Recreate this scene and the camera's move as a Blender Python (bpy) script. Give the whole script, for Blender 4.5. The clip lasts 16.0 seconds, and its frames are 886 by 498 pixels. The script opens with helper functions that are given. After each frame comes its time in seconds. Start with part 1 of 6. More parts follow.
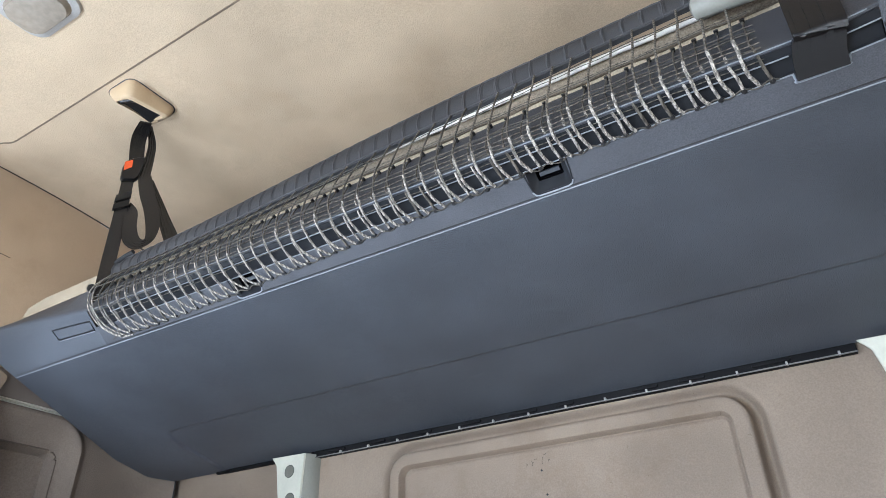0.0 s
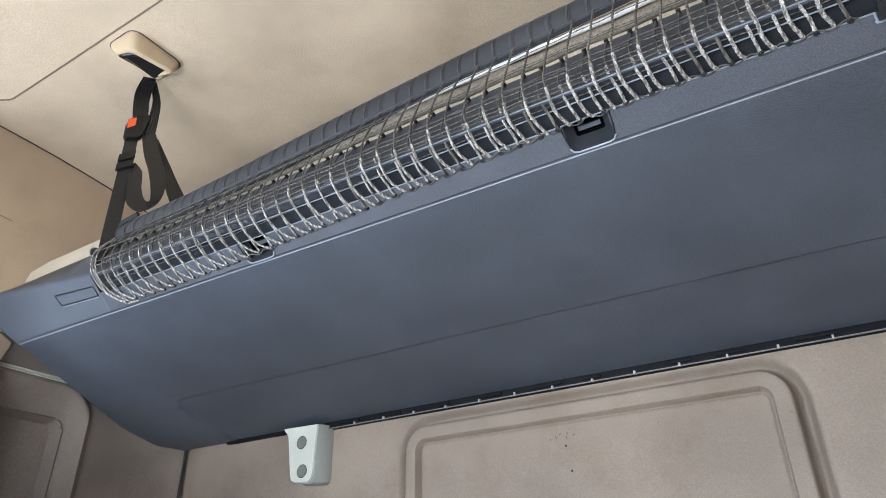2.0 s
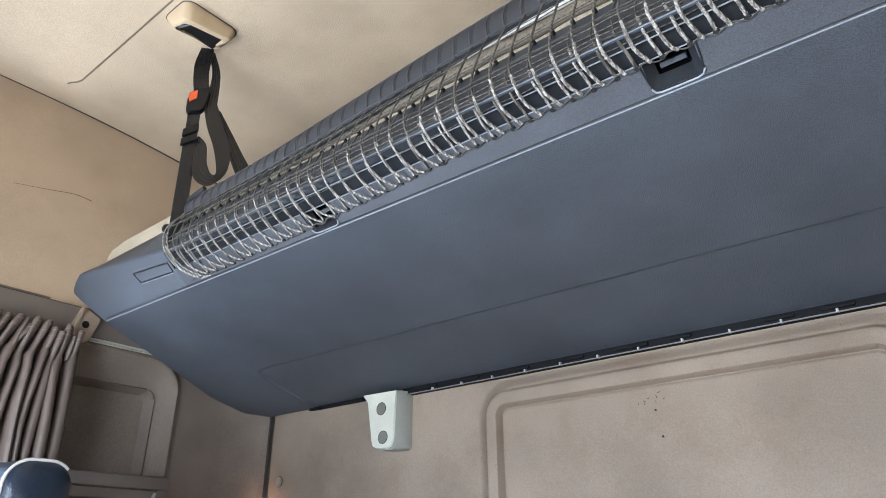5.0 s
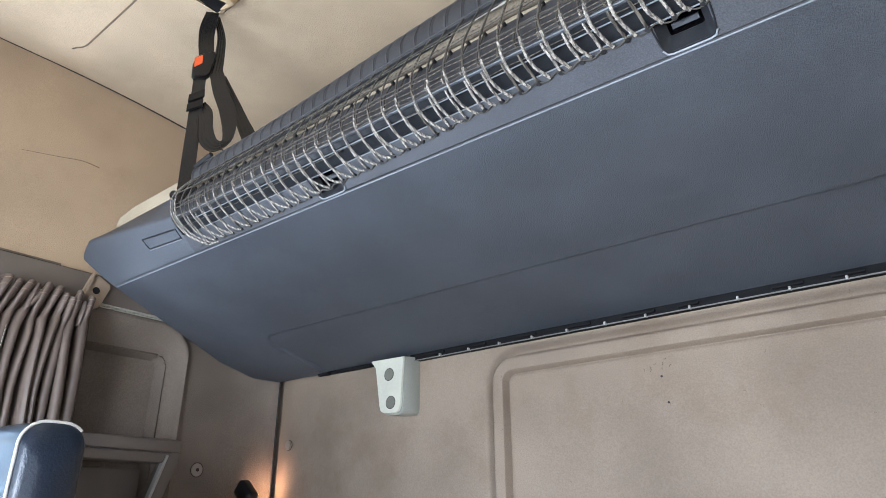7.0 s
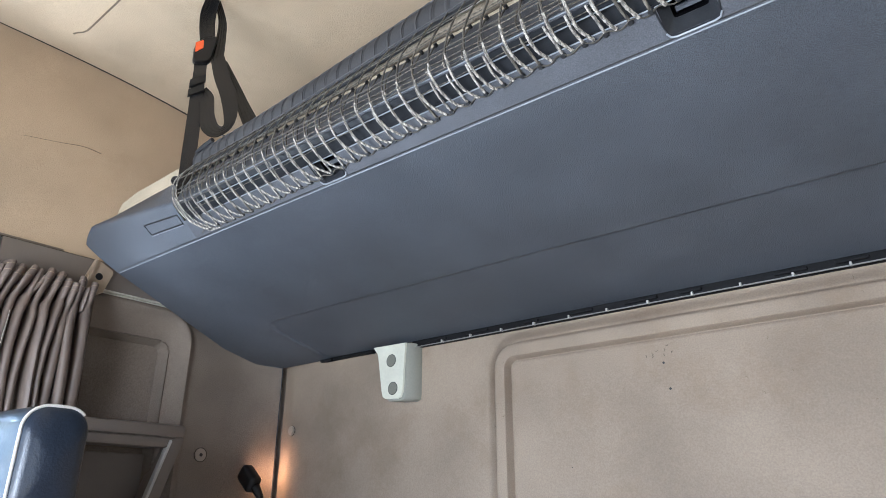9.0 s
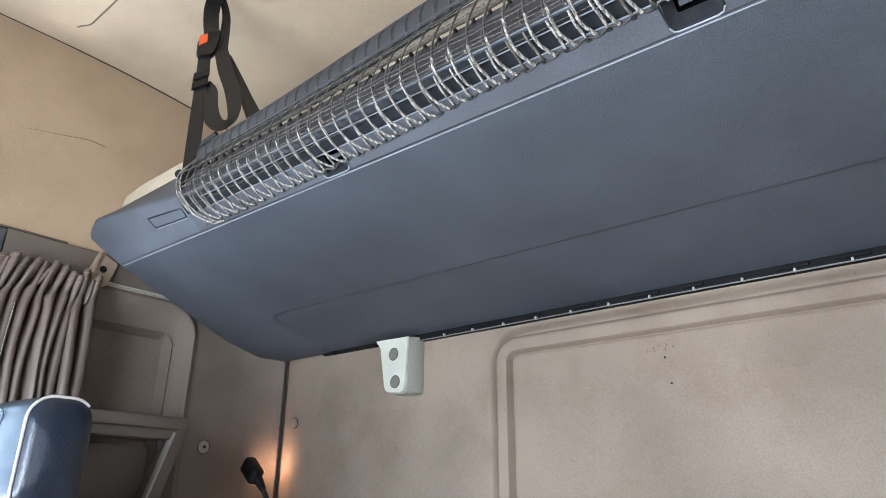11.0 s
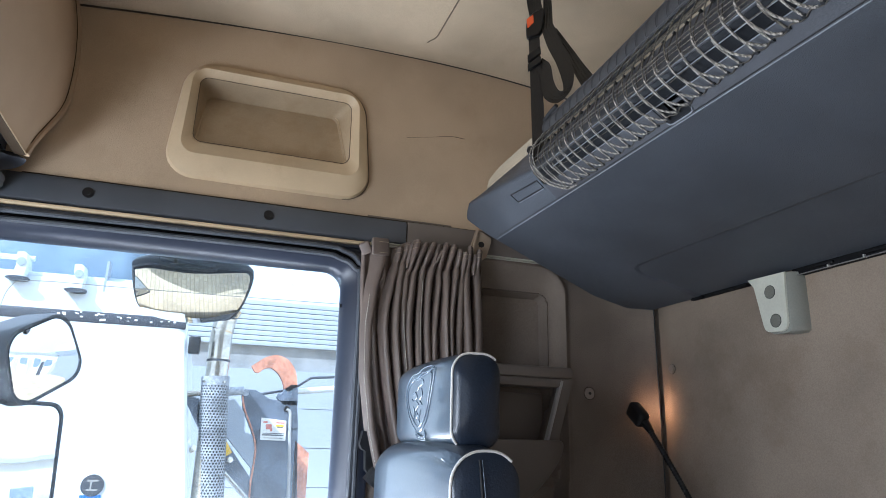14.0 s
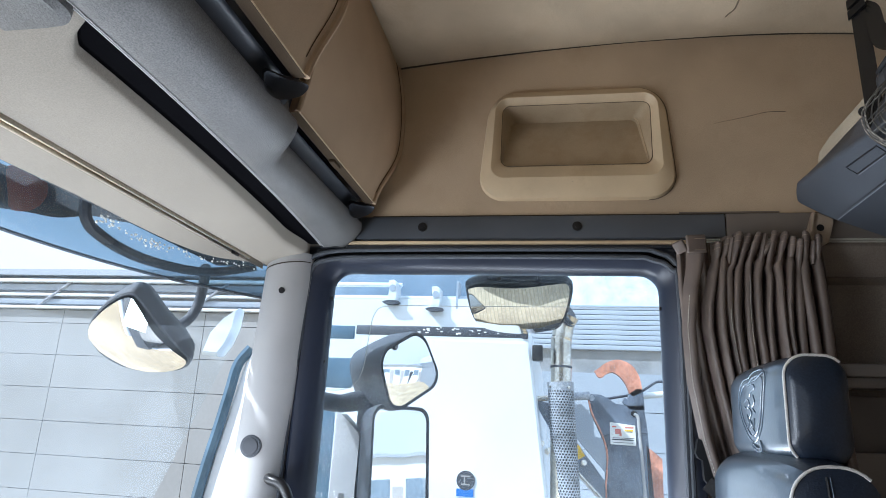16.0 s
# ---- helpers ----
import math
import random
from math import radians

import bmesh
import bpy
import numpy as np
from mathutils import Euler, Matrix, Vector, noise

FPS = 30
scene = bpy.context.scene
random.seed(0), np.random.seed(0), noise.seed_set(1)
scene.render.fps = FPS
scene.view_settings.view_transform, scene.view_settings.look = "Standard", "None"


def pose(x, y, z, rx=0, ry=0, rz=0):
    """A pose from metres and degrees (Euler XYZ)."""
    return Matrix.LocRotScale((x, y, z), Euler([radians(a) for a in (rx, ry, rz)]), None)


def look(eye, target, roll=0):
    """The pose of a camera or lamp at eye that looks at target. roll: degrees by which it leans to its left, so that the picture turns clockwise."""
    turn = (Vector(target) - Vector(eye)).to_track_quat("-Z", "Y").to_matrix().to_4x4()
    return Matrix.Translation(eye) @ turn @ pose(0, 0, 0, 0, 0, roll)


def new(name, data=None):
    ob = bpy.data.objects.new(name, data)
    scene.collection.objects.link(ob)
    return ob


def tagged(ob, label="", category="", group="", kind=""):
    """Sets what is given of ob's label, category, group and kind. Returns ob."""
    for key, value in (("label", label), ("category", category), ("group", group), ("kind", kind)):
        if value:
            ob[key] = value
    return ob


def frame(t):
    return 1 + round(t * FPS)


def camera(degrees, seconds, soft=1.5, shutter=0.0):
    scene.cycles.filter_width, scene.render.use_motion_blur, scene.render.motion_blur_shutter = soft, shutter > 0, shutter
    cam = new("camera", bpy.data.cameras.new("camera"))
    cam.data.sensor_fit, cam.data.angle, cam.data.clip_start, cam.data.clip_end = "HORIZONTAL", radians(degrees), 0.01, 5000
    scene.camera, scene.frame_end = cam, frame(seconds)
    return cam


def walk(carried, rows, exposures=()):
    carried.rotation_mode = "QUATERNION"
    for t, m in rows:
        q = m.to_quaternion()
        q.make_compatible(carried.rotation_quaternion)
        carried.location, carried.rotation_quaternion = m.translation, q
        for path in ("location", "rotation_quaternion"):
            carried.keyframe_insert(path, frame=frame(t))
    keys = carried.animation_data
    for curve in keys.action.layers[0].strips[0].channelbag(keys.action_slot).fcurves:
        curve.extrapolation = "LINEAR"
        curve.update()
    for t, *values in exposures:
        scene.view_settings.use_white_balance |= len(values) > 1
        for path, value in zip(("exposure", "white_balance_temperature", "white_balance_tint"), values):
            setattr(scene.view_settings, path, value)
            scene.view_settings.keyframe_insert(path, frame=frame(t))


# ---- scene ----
# camera and its way
cam = camera(67.7, 16.0, soft=0.5)
PATH = [
    (0, (0.448, 0.038, 1.246), (-0.421, 1.512, 2.282), -1.7),
    (0.5, (0.432, 0.049, 1.234), (-0.459, 1.541, 2.224), -1.0),
    (1, (0.429, 0.054, 1.234), (-0.468, 1.548, 2.216), -1.0),
    (1.5, (0.431, 0.051, 1.236), (-0.475, 1.544, 2.21), -1.0),
    (2, (0.395, 0.079, 1.272), (-0.517, 1.579, 2.23), -0.9),
    (2.5, (0.352, 0.1, 1.248), (-0.705, 1.509, 2.197), 0.1),
    (3, (0.357, 0.113, 1.243), (-0.723, 1.51, 2.183), -0.6),
    (5.5, (0.377, 0.128, 1.312), (-0.772, 1.549, 2.125), -0.3),
    (6, (0.378, 0.142, 1.311), (-0.783, 1.569, 2.096), -0.2),
    (6.5, (0.375, 0.138, 1.311), (-0.792, 1.569, 2.077), -0.2),
    (7, (0.374, 0.126, 1.302), (-0.802, 1.556, 2.059), 0.0),
    (7.5, (0.379, 0.133, 1.307), (-0.809, 1.563, 2.043), 0.2),
    (8, (0.376, 0.129, 1.302), (-0.811, 1.56, 2.038), 0.2),
    (8.5, (0.375, 0.132, 1.301), (-0.818, 1.562, 2.03), 0.2),
    (9, (0.374, 0.131, 1.3), (-0.819, 1.564, 2.023), 0.2),
    (11.3, (0.377, 0.129, 1.296), (-0.832, 1.558, 2.001), 0.7),
    (11.5, (0.393, 0.135, 1.287), (-0.891, 1.499, 1.986), 0.2),
    (12, (0.409, 0.14, 1.295), (-1.113, 1.27, 1.933), 0.1),
    (12.5, (0.406, 0.1, 1.286), (-1.337, 0.885, 1.876), 0.7),
    (13, (0.408, 0.082, 1.288), (-1.391, 0.747, 1.854), 1.2),
    (13.5, (0.405, 0.072, 1.287), (-1.398, 0.734, 1.844), 1.3),
    (14, (0.409, 0.088, 1.285), (-1.408, 0.713, 1.84), 1.4),
    (14.5, (0.427, 0.114, 1.284), (-1.478, 0.374, 1.837), 1.8),
    (15, (0.422, 0.133, 1.28), (-1.5, -0.02, 1.814), 2.7),
    (15.5, (0.428, 0.148, 1.289), (-1.47, -0.197, 1.818), 2.7),
    (16, (0.435, 0.146, 1.292), (-1.459, -0.215, 1.82), 2.9),
]
walk(cam, [(t, look(eye, target, roll)) for t, eye, target, roll in PATH],
     [(0, 1.74, 5200, 9), (9.2, 1.84, 5250, 9), (11.3, 1.86, 5250, 9), (12, 1.84, 5250, 9), (12.5, 1.22, 5250, 9), (13, 0.47, 5350, 11), (13.5, 0.55, 5350, 10), (14, 0.88, 5300, 10), (14.5, 1.15, 5150, 9), (15, 0.72, 5300, 9), (15.5, 0.46, 5400, 9), (16, 0.44, 5400, 9)])


# ---- world, sun, lights ----
world = bpy.data.worlds.new("sky")
scene.world = world
world.use_nodes = True
wn = world.node_tree
sky = wn.nodes.new("ShaderNodeTexSky")
sky.sky_type, sky.sun_disc = "NISHITA", False
sky.dust_density, sky.air_density, sky.ozone_density = 8.0, 1.0, 0.4
sky.sun_elevation, sky.sun_rotation = radians(43), radians(149)
# broken bright cloud over the whole sky
cloud_co, cloud, cloud_edge, cloud_mix = (wn.nodes.new(k) for k in ("ShaderNodeTexCoord", "ShaderNodeTexNoise", "ShaderNodeMapRange", "ShaderNodeMix"))
cloud.inputs["Scale"].default_value, cloud.inputs["Detail"].default_value = 2.2, 7.0
cloud_edge.inputs["From Min"].default_value, cloud_edge.inputs["From Max"].default_value = 0.20, 0.44
cloud_edge.inputs["To Min"].default_value = 0.75
cloud_mix.data_type = "RGBA"
cloud_mix.inputs["B"].default_value = (5.8, 6.1, 6.4, 1)
wn.links.new(cloud_co.outputs["Generated"], cloud.inputs["Vector"])
wn.links.new(cloud.outputs["Fac"], cloud_edge.inputs["Value"])
wn.links.new(cloud_edge.outputs[0], cloud_mix.inputs["Factor"])
wn.links.new(sky.outputs[0], cloud_mix.inputs["A"])
wn.links.new(cloud_mix.outputs["Result"], wn.nodes["Background"].inputs[0])
wn.nodes["Background"].inputs[1].default_value = 0.15

sun = new("sun", bpy.data.lights.new("sun", "SUN"))
sun.data.energy, sun.data.angle, sun.data.color = 5.0, radians(0.5), (1.0, 0.95, 0.88)
sun.matrix_world = look((3.0, -5.0, 5.5), (0, 0, 0))


def window_lamp(name, eye, target, w, h, power, color=(0.93, 0.96, 1.0)):
    ob = new(name, bpy.data.lights.new(name, "AREA"))
    ob.data.shape, ob.data.size, ob.data.size_y = "RECTANGLE", w, h
    ob.data.energy, ob.data.color = power, color
    ob.matrix_world = look(eye, target)
    return ob


# added fill lamp below the view, aimed up like light off the ground
window_lamp("lower_passenger_window_fill", (-1.125, -0.03, 1.015), (-0.2, 0.25, 1.50), 0.74, 0.12, 5.4, (1.0, 0.97, 0.93))
window_lamp("windscreen_daylight", (0.16, -0.80, 1.28), (0.10, 0.0, 0.5), 0.56, 0.60, 8.5, (1.0, 0.98, 0.95))
# added fill lamp, out of view, for light bounced up off the dash
window_lamp("dash_bounce_fill", (-0.45, -0.955, 0.965), (-0.85, 0.0, 1.66), 1.10, 0.17, 7.2, (1.0, 0.97, 0.92))

# ---- materials ----


def material(name, base, rough=0.5, metal=0.0, grain=600.0, bump=0.1, var=0.12, blot=4.0, blot_var=0.15, spec=0.5,
             alt=None, coat=0.0, distance=0.001):
    """Two scales of colour change (fine grain and broad blotches) and a fine relief."""
    m = bpy.data.materials.new(name)
    m.use_nodes = True
    nt = m.node_tree
    n, l = nt.nodes, nt.links
    b = n["Principled BSDF"]
    b.inputs["Roughness"].default_value, b.inputs["Metallic"].default_value = rough, metal
    b.inputs["Specular IOR Level"].default_value = spec
    b.inputs["Coat Weight"].default_value = coat
    co = n.new("ShaderNodeTexCoord")
    fine = n.new("ShaderNodeTexNoise")
    fine.inputs["Scale"].default_value, fine.inputs["Detail"].default_value = grain, 3
    broad = n.new("ShaderNodeTexNoise")
    broad.inputs["Scale"].default_value, broad.inputs["Detail"].default_value = blot, 7
    l.new(co.outputs["Object"], fine.inputs["Vector"])
    l.new(co.outputs["Object"], broad.inputs["Vector"])
    dark = tuple(c * (1 - blot_var) for c in base)
    light = tuple(min(1, c * (1 + blot_var)) for c in (alt or base))
    ramp = n.new("ShaderNodeValToRGB")
    ramp.color_ramp.elements[0].position, ramp.color_ramp.elements[1].position = 0.35, 0.65
    ramp.color_ramp.elements[0].color, ramp.color_ramp.elements[1].color = (*dark, 1), (*light, 1)
    l.new(broad.outputs["Fac"], ramp.inputs["Fac"])
    mix = n.new("ShaderNodeMix")
    mix.data_type, mix.blend_type = "RGBA", "MULTIPLY"
    mix.inputs["Factor"].default_value = 1.0
    r2 = n.new("ShaderNodeMapRange")
    r2.inputs["From Min"].default_value, r2.inputs["From Max"].default_value = 0.3, 0.7
    r2.inputs["To Min"].default_value, r2.inputs["To Max"].default_value = 1 - var, 1 + var
    l.new(fine.outputs["Fac"], r2.inputs["Value"])
    l.new(ramp.outputs["Color"], mix.inputs["A"])
    l.new(r2.outputs["Result"], mix.inputs["B"])
    l.new(mix.outputs["Result"], b.inputs["Base Color"])
    if bump:
        bp = n.new("ShaderNodeBump")
        bp.inputs["Strength"].default_value, bp.inputs["Distance"].default_value = bump, distance
        l.new(fine.outputs["Fac"], bp.inputs["Height"])
        l.new(bp.outputs["Normal"], b.inputs["Normal"])
    return m


def stained(m, colour, scale, amount, spread=(1, 1, 1), edge=(0.54, 0.70)):
    """Patchy grime or scuffs laid over a material's own colour."""
    n, l = m.node_tree.nodes, m.node_tree.links
    b = n["Principled BSDF"]
    own = b.inputs["Base Color"].links[0].from_socket
    co, mp, tex, rng, mix = (n.new(k) for k in ("ShaderNodeTexCoord", "ShaderNodeMapping", "ShaderNodeTexNoise", "ShaderNodeMapRange", "ShaderNodeMix"))
    mp.inputs["Scale"].default_value, mp.inputs["Rotation"].default_value = spread, (0.3, 0.5, 0.4)
    tex.inputs["Scale"].default_value, tex.inputs["Detail"].default_value, tex.inputs["Roughness"].default_value = scale, 9, 0.68
    rng.inputs["From Min"].default_value, rng.inputs["From Max"].default_value = edge
    rng.inputs["To Min"].default_value, rng.inputs["To Max"].default_value = 0.0, amount
    mix.data_type = "RGBA"
    l.new(co.outputs["Object"], mp.inputs["Vector"])
    l.new(mp.outputs["Vector"], tex.inputs["Vector"])
    l.new(tex.outputs["Fac"], rng.inputs["Value"])
    l.new(rng.outputs["Result"], mix.inputs["Factor"])
    l.new(own, mix.inputs["A"])
    mix.inputs["B"].default_value = (*colour, 1)
    l.new(mix.outputs["Result"], b.inputs["Base Color"])


def glass(name, tint=(1, 1, 1), gloss=0.6, dust_haze=0.0):
    m = bpy.data.materials.new(name)
    m.use_nodes = True
    nt = m.node_tree
    n, l = nt.nodes, nt.links
    n.remove(n["Principled BSDF"])
    tr, gl, mx, fr, mul = (n.new(k) for k in ("ShaderNodeBsdfTransparent", "ShaderNodeBsdfGlossy", "ShaderNodeMixShader",
                                               "ShaderNodeFresnel", "ShaderNodeMath"))
    tr.inputs["Color"].default_value = (*tint, 1)
    gl.inputs["Roughness"].default_value = 0.02
    fr.inputs["IOR"].default_value = 1.45
    mul.operation = "MULTIPLY"
    mul.inputs[1].default_value = gloss
    l.new(fr.outputs[0], mul.inputs[0])
    l.new(mul.outputs[0], mx.inputs[0])
    l.new(gl.outputs[0], mx.inputs[2])
    if dust_haze:
        # thin pale film: dust plus the haze of reflections painted in, thicker in streaks
        film, mix, co, wave, amount = (n.new(k) for k in ("ShaderNodeBsdfTranslucent", "ShaderNodeMixShader", "ShaderNodeTexCoord", "ShaderNodeTexNoise", "ShaderNodeMapRange"))
        film.inputs["Color"].default_value = (0.80, 0.90, 1.0, 1)
        wave.inputs["Scale"].default_value, wave.inputs["Detail"].default_value = 7.0, 5.0
        amount.inputs["From Min"].default_value, amount.inputs["From Max"].default_value = 0.35, 0.70
        amount.inputs["To Min"].default_value, amount.inputs["To Max"].default_value = 0.7 * dust_haze, 1.4 * dust_haze
        l.new(co.outputs["Object"], wave.inputs["Vector"])
        l.new(wave.outputs["Fac"], amount.inputs["Value"])
        l.new(amount.outputs[0], mix.inputs[0])
        l.new(tr.outputs[0], mix.inputs[1])
        l.new(film.outputs[0], mix.inputs[2])
        l.new(mix.outputs[0], mx.inputs[1])
    else:
        l.new(tr.outputs[0], mx.inputs[1])
    l.new(mx.outputs[0], n["Material Output"].inputs["Surface"])
    return m


SLATE = material("slate_plastic", (0.064, 0.072, 0.087), 0.46, grain=800, bump=1.2, var=0.60, blot=9, blot_var=0.12)
CONSOLE = material("grey_console_plastic", (0.138, 0.136, 0.134), 0.46, grain=420, bump=0.9, var=0.30, blot=9, blot_var=0.10)
# dark brown for seams and latches, and for shade painted under the locker doors
BROWN_EDGE_SHADE = material("brown_door_edge_shade", (0.07, 0.052, 0.036), 0.95, spec=0.0)
NOSE = material("glossy_dark_plastic", (0.020, 0.021, 0.024), 0.32, grain=700, bump=0.2, spec=0.12)
# flat black that stands in for deep shade in slots and recesses
SHADE_BLACK = material("black_slot_shade", (0.005, 0.005, 0.006), 1.0, bump=0, spec=0.0)
SLATE_DARK = material("dark_slate_plastic", (0.028, 0.032, 0.042), 0.5, grain=700, bump=0.2)
GREY_TRIM = material("grey_trim_plastic", (0.40, 0.395, 0.395), 0.55, grain=900, bump=0.3, var=0.08, blot=5, blot_var=0.08)
HEADER = material("pale_header_fabric", (0.33, 0.297, 0.250), 0.85, grain=500, bump=0.5, var=0.12, blot=4, blot_var=0.06)
BEIGE_WALL = material("tan_headliner_fabric", (0.475, 0.365, 0.248), 0.92, grain=420, bump=0.6, var=0.08, blot=4, blot_var=0.11, spec=0.2)
# darker copy of the slate, with the bunk front's shade in its colour
APRON_SHADED = material("shaded_slate_plastic", (0.050, 0.053, 0.063), 0.48, grain=700, bump=0.6, var=0.35, blot=9, blot_var=0.12)
RAIL = material("smooth_slate_plastic", (0.080, 0.088, 0.102), 0.42, grain=600, bump=0.3, var=0.12)
PALE_SHEET = material("pale_roof_sheet", (0.56, 0.64, 0.74), 0.4, grain=20, bump=0.0, var=0.05)
PALE_GLASS = material("pale_blue_glazing", (0.20, 0.26, 0.33), 0.15, grain=5, bump=0)
BEIGE = material("beige_headliner_fabric", (0.495, 0.402, 0.282), 0.92, grain=420, bump=0.8, var=0.13, blot=5, blot_var=0.12, spec=0.2)
BEIGE_PLASTIC = material("beige_moulded_plastic", (0.58, 0.45, 0.285), 0.5, grain=500, bump=0.12, var=0.05, blot=9, blot_var=0.07)
DOOR_BEIGE = material("beige_locker_cloth", (0.42, 0.31, 0.205), 0.9, grain=800, bump=0.35, var=0.10, blot=4, blot_var=0.08, spec=0.2)
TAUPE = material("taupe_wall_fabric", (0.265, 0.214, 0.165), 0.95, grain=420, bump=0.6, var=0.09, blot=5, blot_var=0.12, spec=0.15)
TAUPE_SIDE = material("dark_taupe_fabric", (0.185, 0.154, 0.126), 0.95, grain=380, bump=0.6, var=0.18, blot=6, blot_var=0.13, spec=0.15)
POCKET = material("dark_taupe_plastic", (0.145, 0.123, 0.104), 0.5, grain=600, bump=0.15, var=0.06)
TAUPE_PLASTIC = material("taupe_plastic", (0.27, 0.23, 0.19), 0.55, grain=600, bump=0.15, var=0.06)
GAP = material("dark_gap", (0.045, 0.034, 0.024), 0.9, bump=0)
CREASE = material("brown_crease", (0.16, 0.125, 0.085), 0.9, bump=0)
# rim plastic with real stains, its base also darkened for the recess's shade
TRAY_WELL = material("stained_shaded_beige_plastic", (0.44, 0.345, 0.225), 0.45, grain=300, bump=0.1, var=0.06, blot=6, blot_var=0.07, alt=(0.46, 0.36, 0.235))
RUBBER = material("black_rubber", (0.012, 0.013, 0.016), 0.55, grain=300, bump=0.1)
GASKET = material("window_gasket", (0.024, 0.030, 0.050), 0.32, grain=500, bump=0.12, var=0.1)
BLACK = material("black_plastic", (0.006, 0.006, 0.007), 0.38, grain=400, bump=0.1)
WEB = material("black_webbing", (0.0050, 0.0056, 0.0075), 0.27, grain=1400, bump=0.35, var=0.25, spec=0.75)
WAFFLE = material("dark_waffle_fabric", (0.040, 0.040, 0.043), 0.85, grain=900, bump=0.5, var=0.18)
WAFFLE_RIB = material("waffle_rib_fabric", (0.060, 0.060, 0.064), 0.85, grain=900, bump=0.5, var=0.18)
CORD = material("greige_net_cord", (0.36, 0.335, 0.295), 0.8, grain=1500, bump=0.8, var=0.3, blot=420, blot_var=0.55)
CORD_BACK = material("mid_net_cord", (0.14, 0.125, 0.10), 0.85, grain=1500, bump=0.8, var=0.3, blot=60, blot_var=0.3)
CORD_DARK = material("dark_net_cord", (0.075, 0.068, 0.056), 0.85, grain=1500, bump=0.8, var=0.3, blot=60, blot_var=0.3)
MATTRESS = material("woven_beige_cloth", (0.38, 0.325, 0.24), 0.95, grain=380, bump=0.8, var=0.22, spec=0.1)
WOVEN_EDGE = material("woven_edge_cloth", (0.20, 0.170, 0.130), 0.95, grain=420, bump=1.0, var=0.35, spec=0.1)
# black for the folded band end and for the shade line under the band
BLACK_FOLD_SHADE = material("black_cloth_and_shade", (0.014, 0.014, 0.016), 0.8, grain=600, bump=0.5, var=0.3)
PALE_METAL = material("ivory_painted_metal", (0.60, 0.60, 0.51), 0.42, grain=200, bump=0.05, var=0.04, blot=20, blot_var=0.05)
BRACKET_SIDE = material("grey_green_metal", (0.24, 0.24, 0.21), 0.5, grain=300, bump=0.05, var=0.05)
HOLE = material("grey_green_plastic", (0.15, 0.15, 0.125), 0.6, grain=300, bump=0.1)
CLIP_TAN = material("tan_clip_plastic", (0.36, 0.285, 0.21), 0.5, grain=500, bump=0.1)
STRIP = material("matt_black_strip", (0.008, 0.008, 0.009), 0.75, bump=0.1, spec=0.15)
CLIP_DIM = material("dim_clip_plastic", (0.15, 0.145, 0.14), 0.5)
CLIP_PALE = material("pale_clip_plastic", (0.36, 0.35, 0.33), 0.5)
# paler slate that paints edge highlights, and the wear on the groove lip
WORN_GLINT = material("worn_slate_glint", (0.22, 0.24, 0.27), 0.35)
SILVER_EDGE = material("bright_lip_plastic", (0.42, 0.42, 0.43), 0.3)
LEATHER = material("black_leather", (0.016, 0.023, 0.038), 0.30, grain=300, bump=0.28, var=0.2, distance=0.0015, coat=0.1)
# base tinted blue-grey for the window light this leather reflects
LEATHER_SHEEN = material("smooth_dark_leather", (0.036, 0.054, 0.080), 0.32, grain=260, bump=0.25, var=0.1, distance=0.0008, coat=0.45, spec=0.9)
CRESTLINE = material("raised_crest_leather", (0.15, 0.19, 0.24), 0.25, coat=0.6, bump=0)
PIPING = material("pale_piping", (0.62, 0.60, 0.56), 0.6, grain=900, bump=0.3)
CURTAIN = material("brown_curtain_cloth", (0.150, 0.117, 0.098), 0.42, grain=900, bump=0.4, var=0.2, blot=14, blot_var=0.12, spec=0.5)
STITCH = material("white_stitch_thread", (0.6, 0.57, 0.5), 0.8)
ORANGE = material("orange_button_plastic", (0.85, 0.13, 0.03), 0.4, grain=100, bump=0)
CHROME = material("bronze_metal", (0.56, 0.49, 0.39), 0.28, metal=1.0, grain=200, bump=0.02)
STEEL = material("polished_steel", (0.62, 0.58, 0.50), 0.25, metal=1.0, grain=60, bump=0.03, blot=8, blot_var=0.25)
MIRROR = material("mirror_glass", (0.9, 0.9, 0.9), 0.02, metal=1.0, grain=10, bump=0, var=0.0, blot_var=0.02)
WHITE = material("white_lorry_paint", (0.74, 0.79, 0.84), 0.3, grain=30, bump=0.0, var=0.01, blot=1.5, blot_var=0.03, coat=0.4)
LORRY_DARK = material("dark_lorry_trim", (0.05, 0.055, 0.07), 0.5)
LORRY_WINDOW = material("dark_window_glass", (0.10, 0.16, 0.22), 0.06, grain=5, bump=0)
RUSTY = material("worn_orange_paint", (0.55, 0.24, 0.15), 0.6, grain=60, bump=0.2, var=0.25, blot=12, blot_var=0.35)
ARM_STEEL = material("slate_arm_paint", (0.105, 0.125, 0.165), 0.5, grain=60, bump=0.2, var=0.25, blot=7, blot_var=0.3)
GREASY = material("greasy_grey_steel", (0.30, 0.32, 0.36), 0.55, grain=60, bump=0.25, var=0.3, blot=9, blot_var=0.35)
CLADDING = material("grey_cladding", (0.33, 0.37, 0.43), 0.6, grain=14, bump=0.0, var=0.03, blot=0.6, blot_var=0.06)
PANEL_GREY = material("grey_wall_panel", (0.255, 0.265, 0.27), 0.6, grain=14, bump=0.0, var=0.03, blot=0.6, blot_var=0.06)
JOINT = material("dark_joint", (0.27, 0.275, 0.28), 0.8)
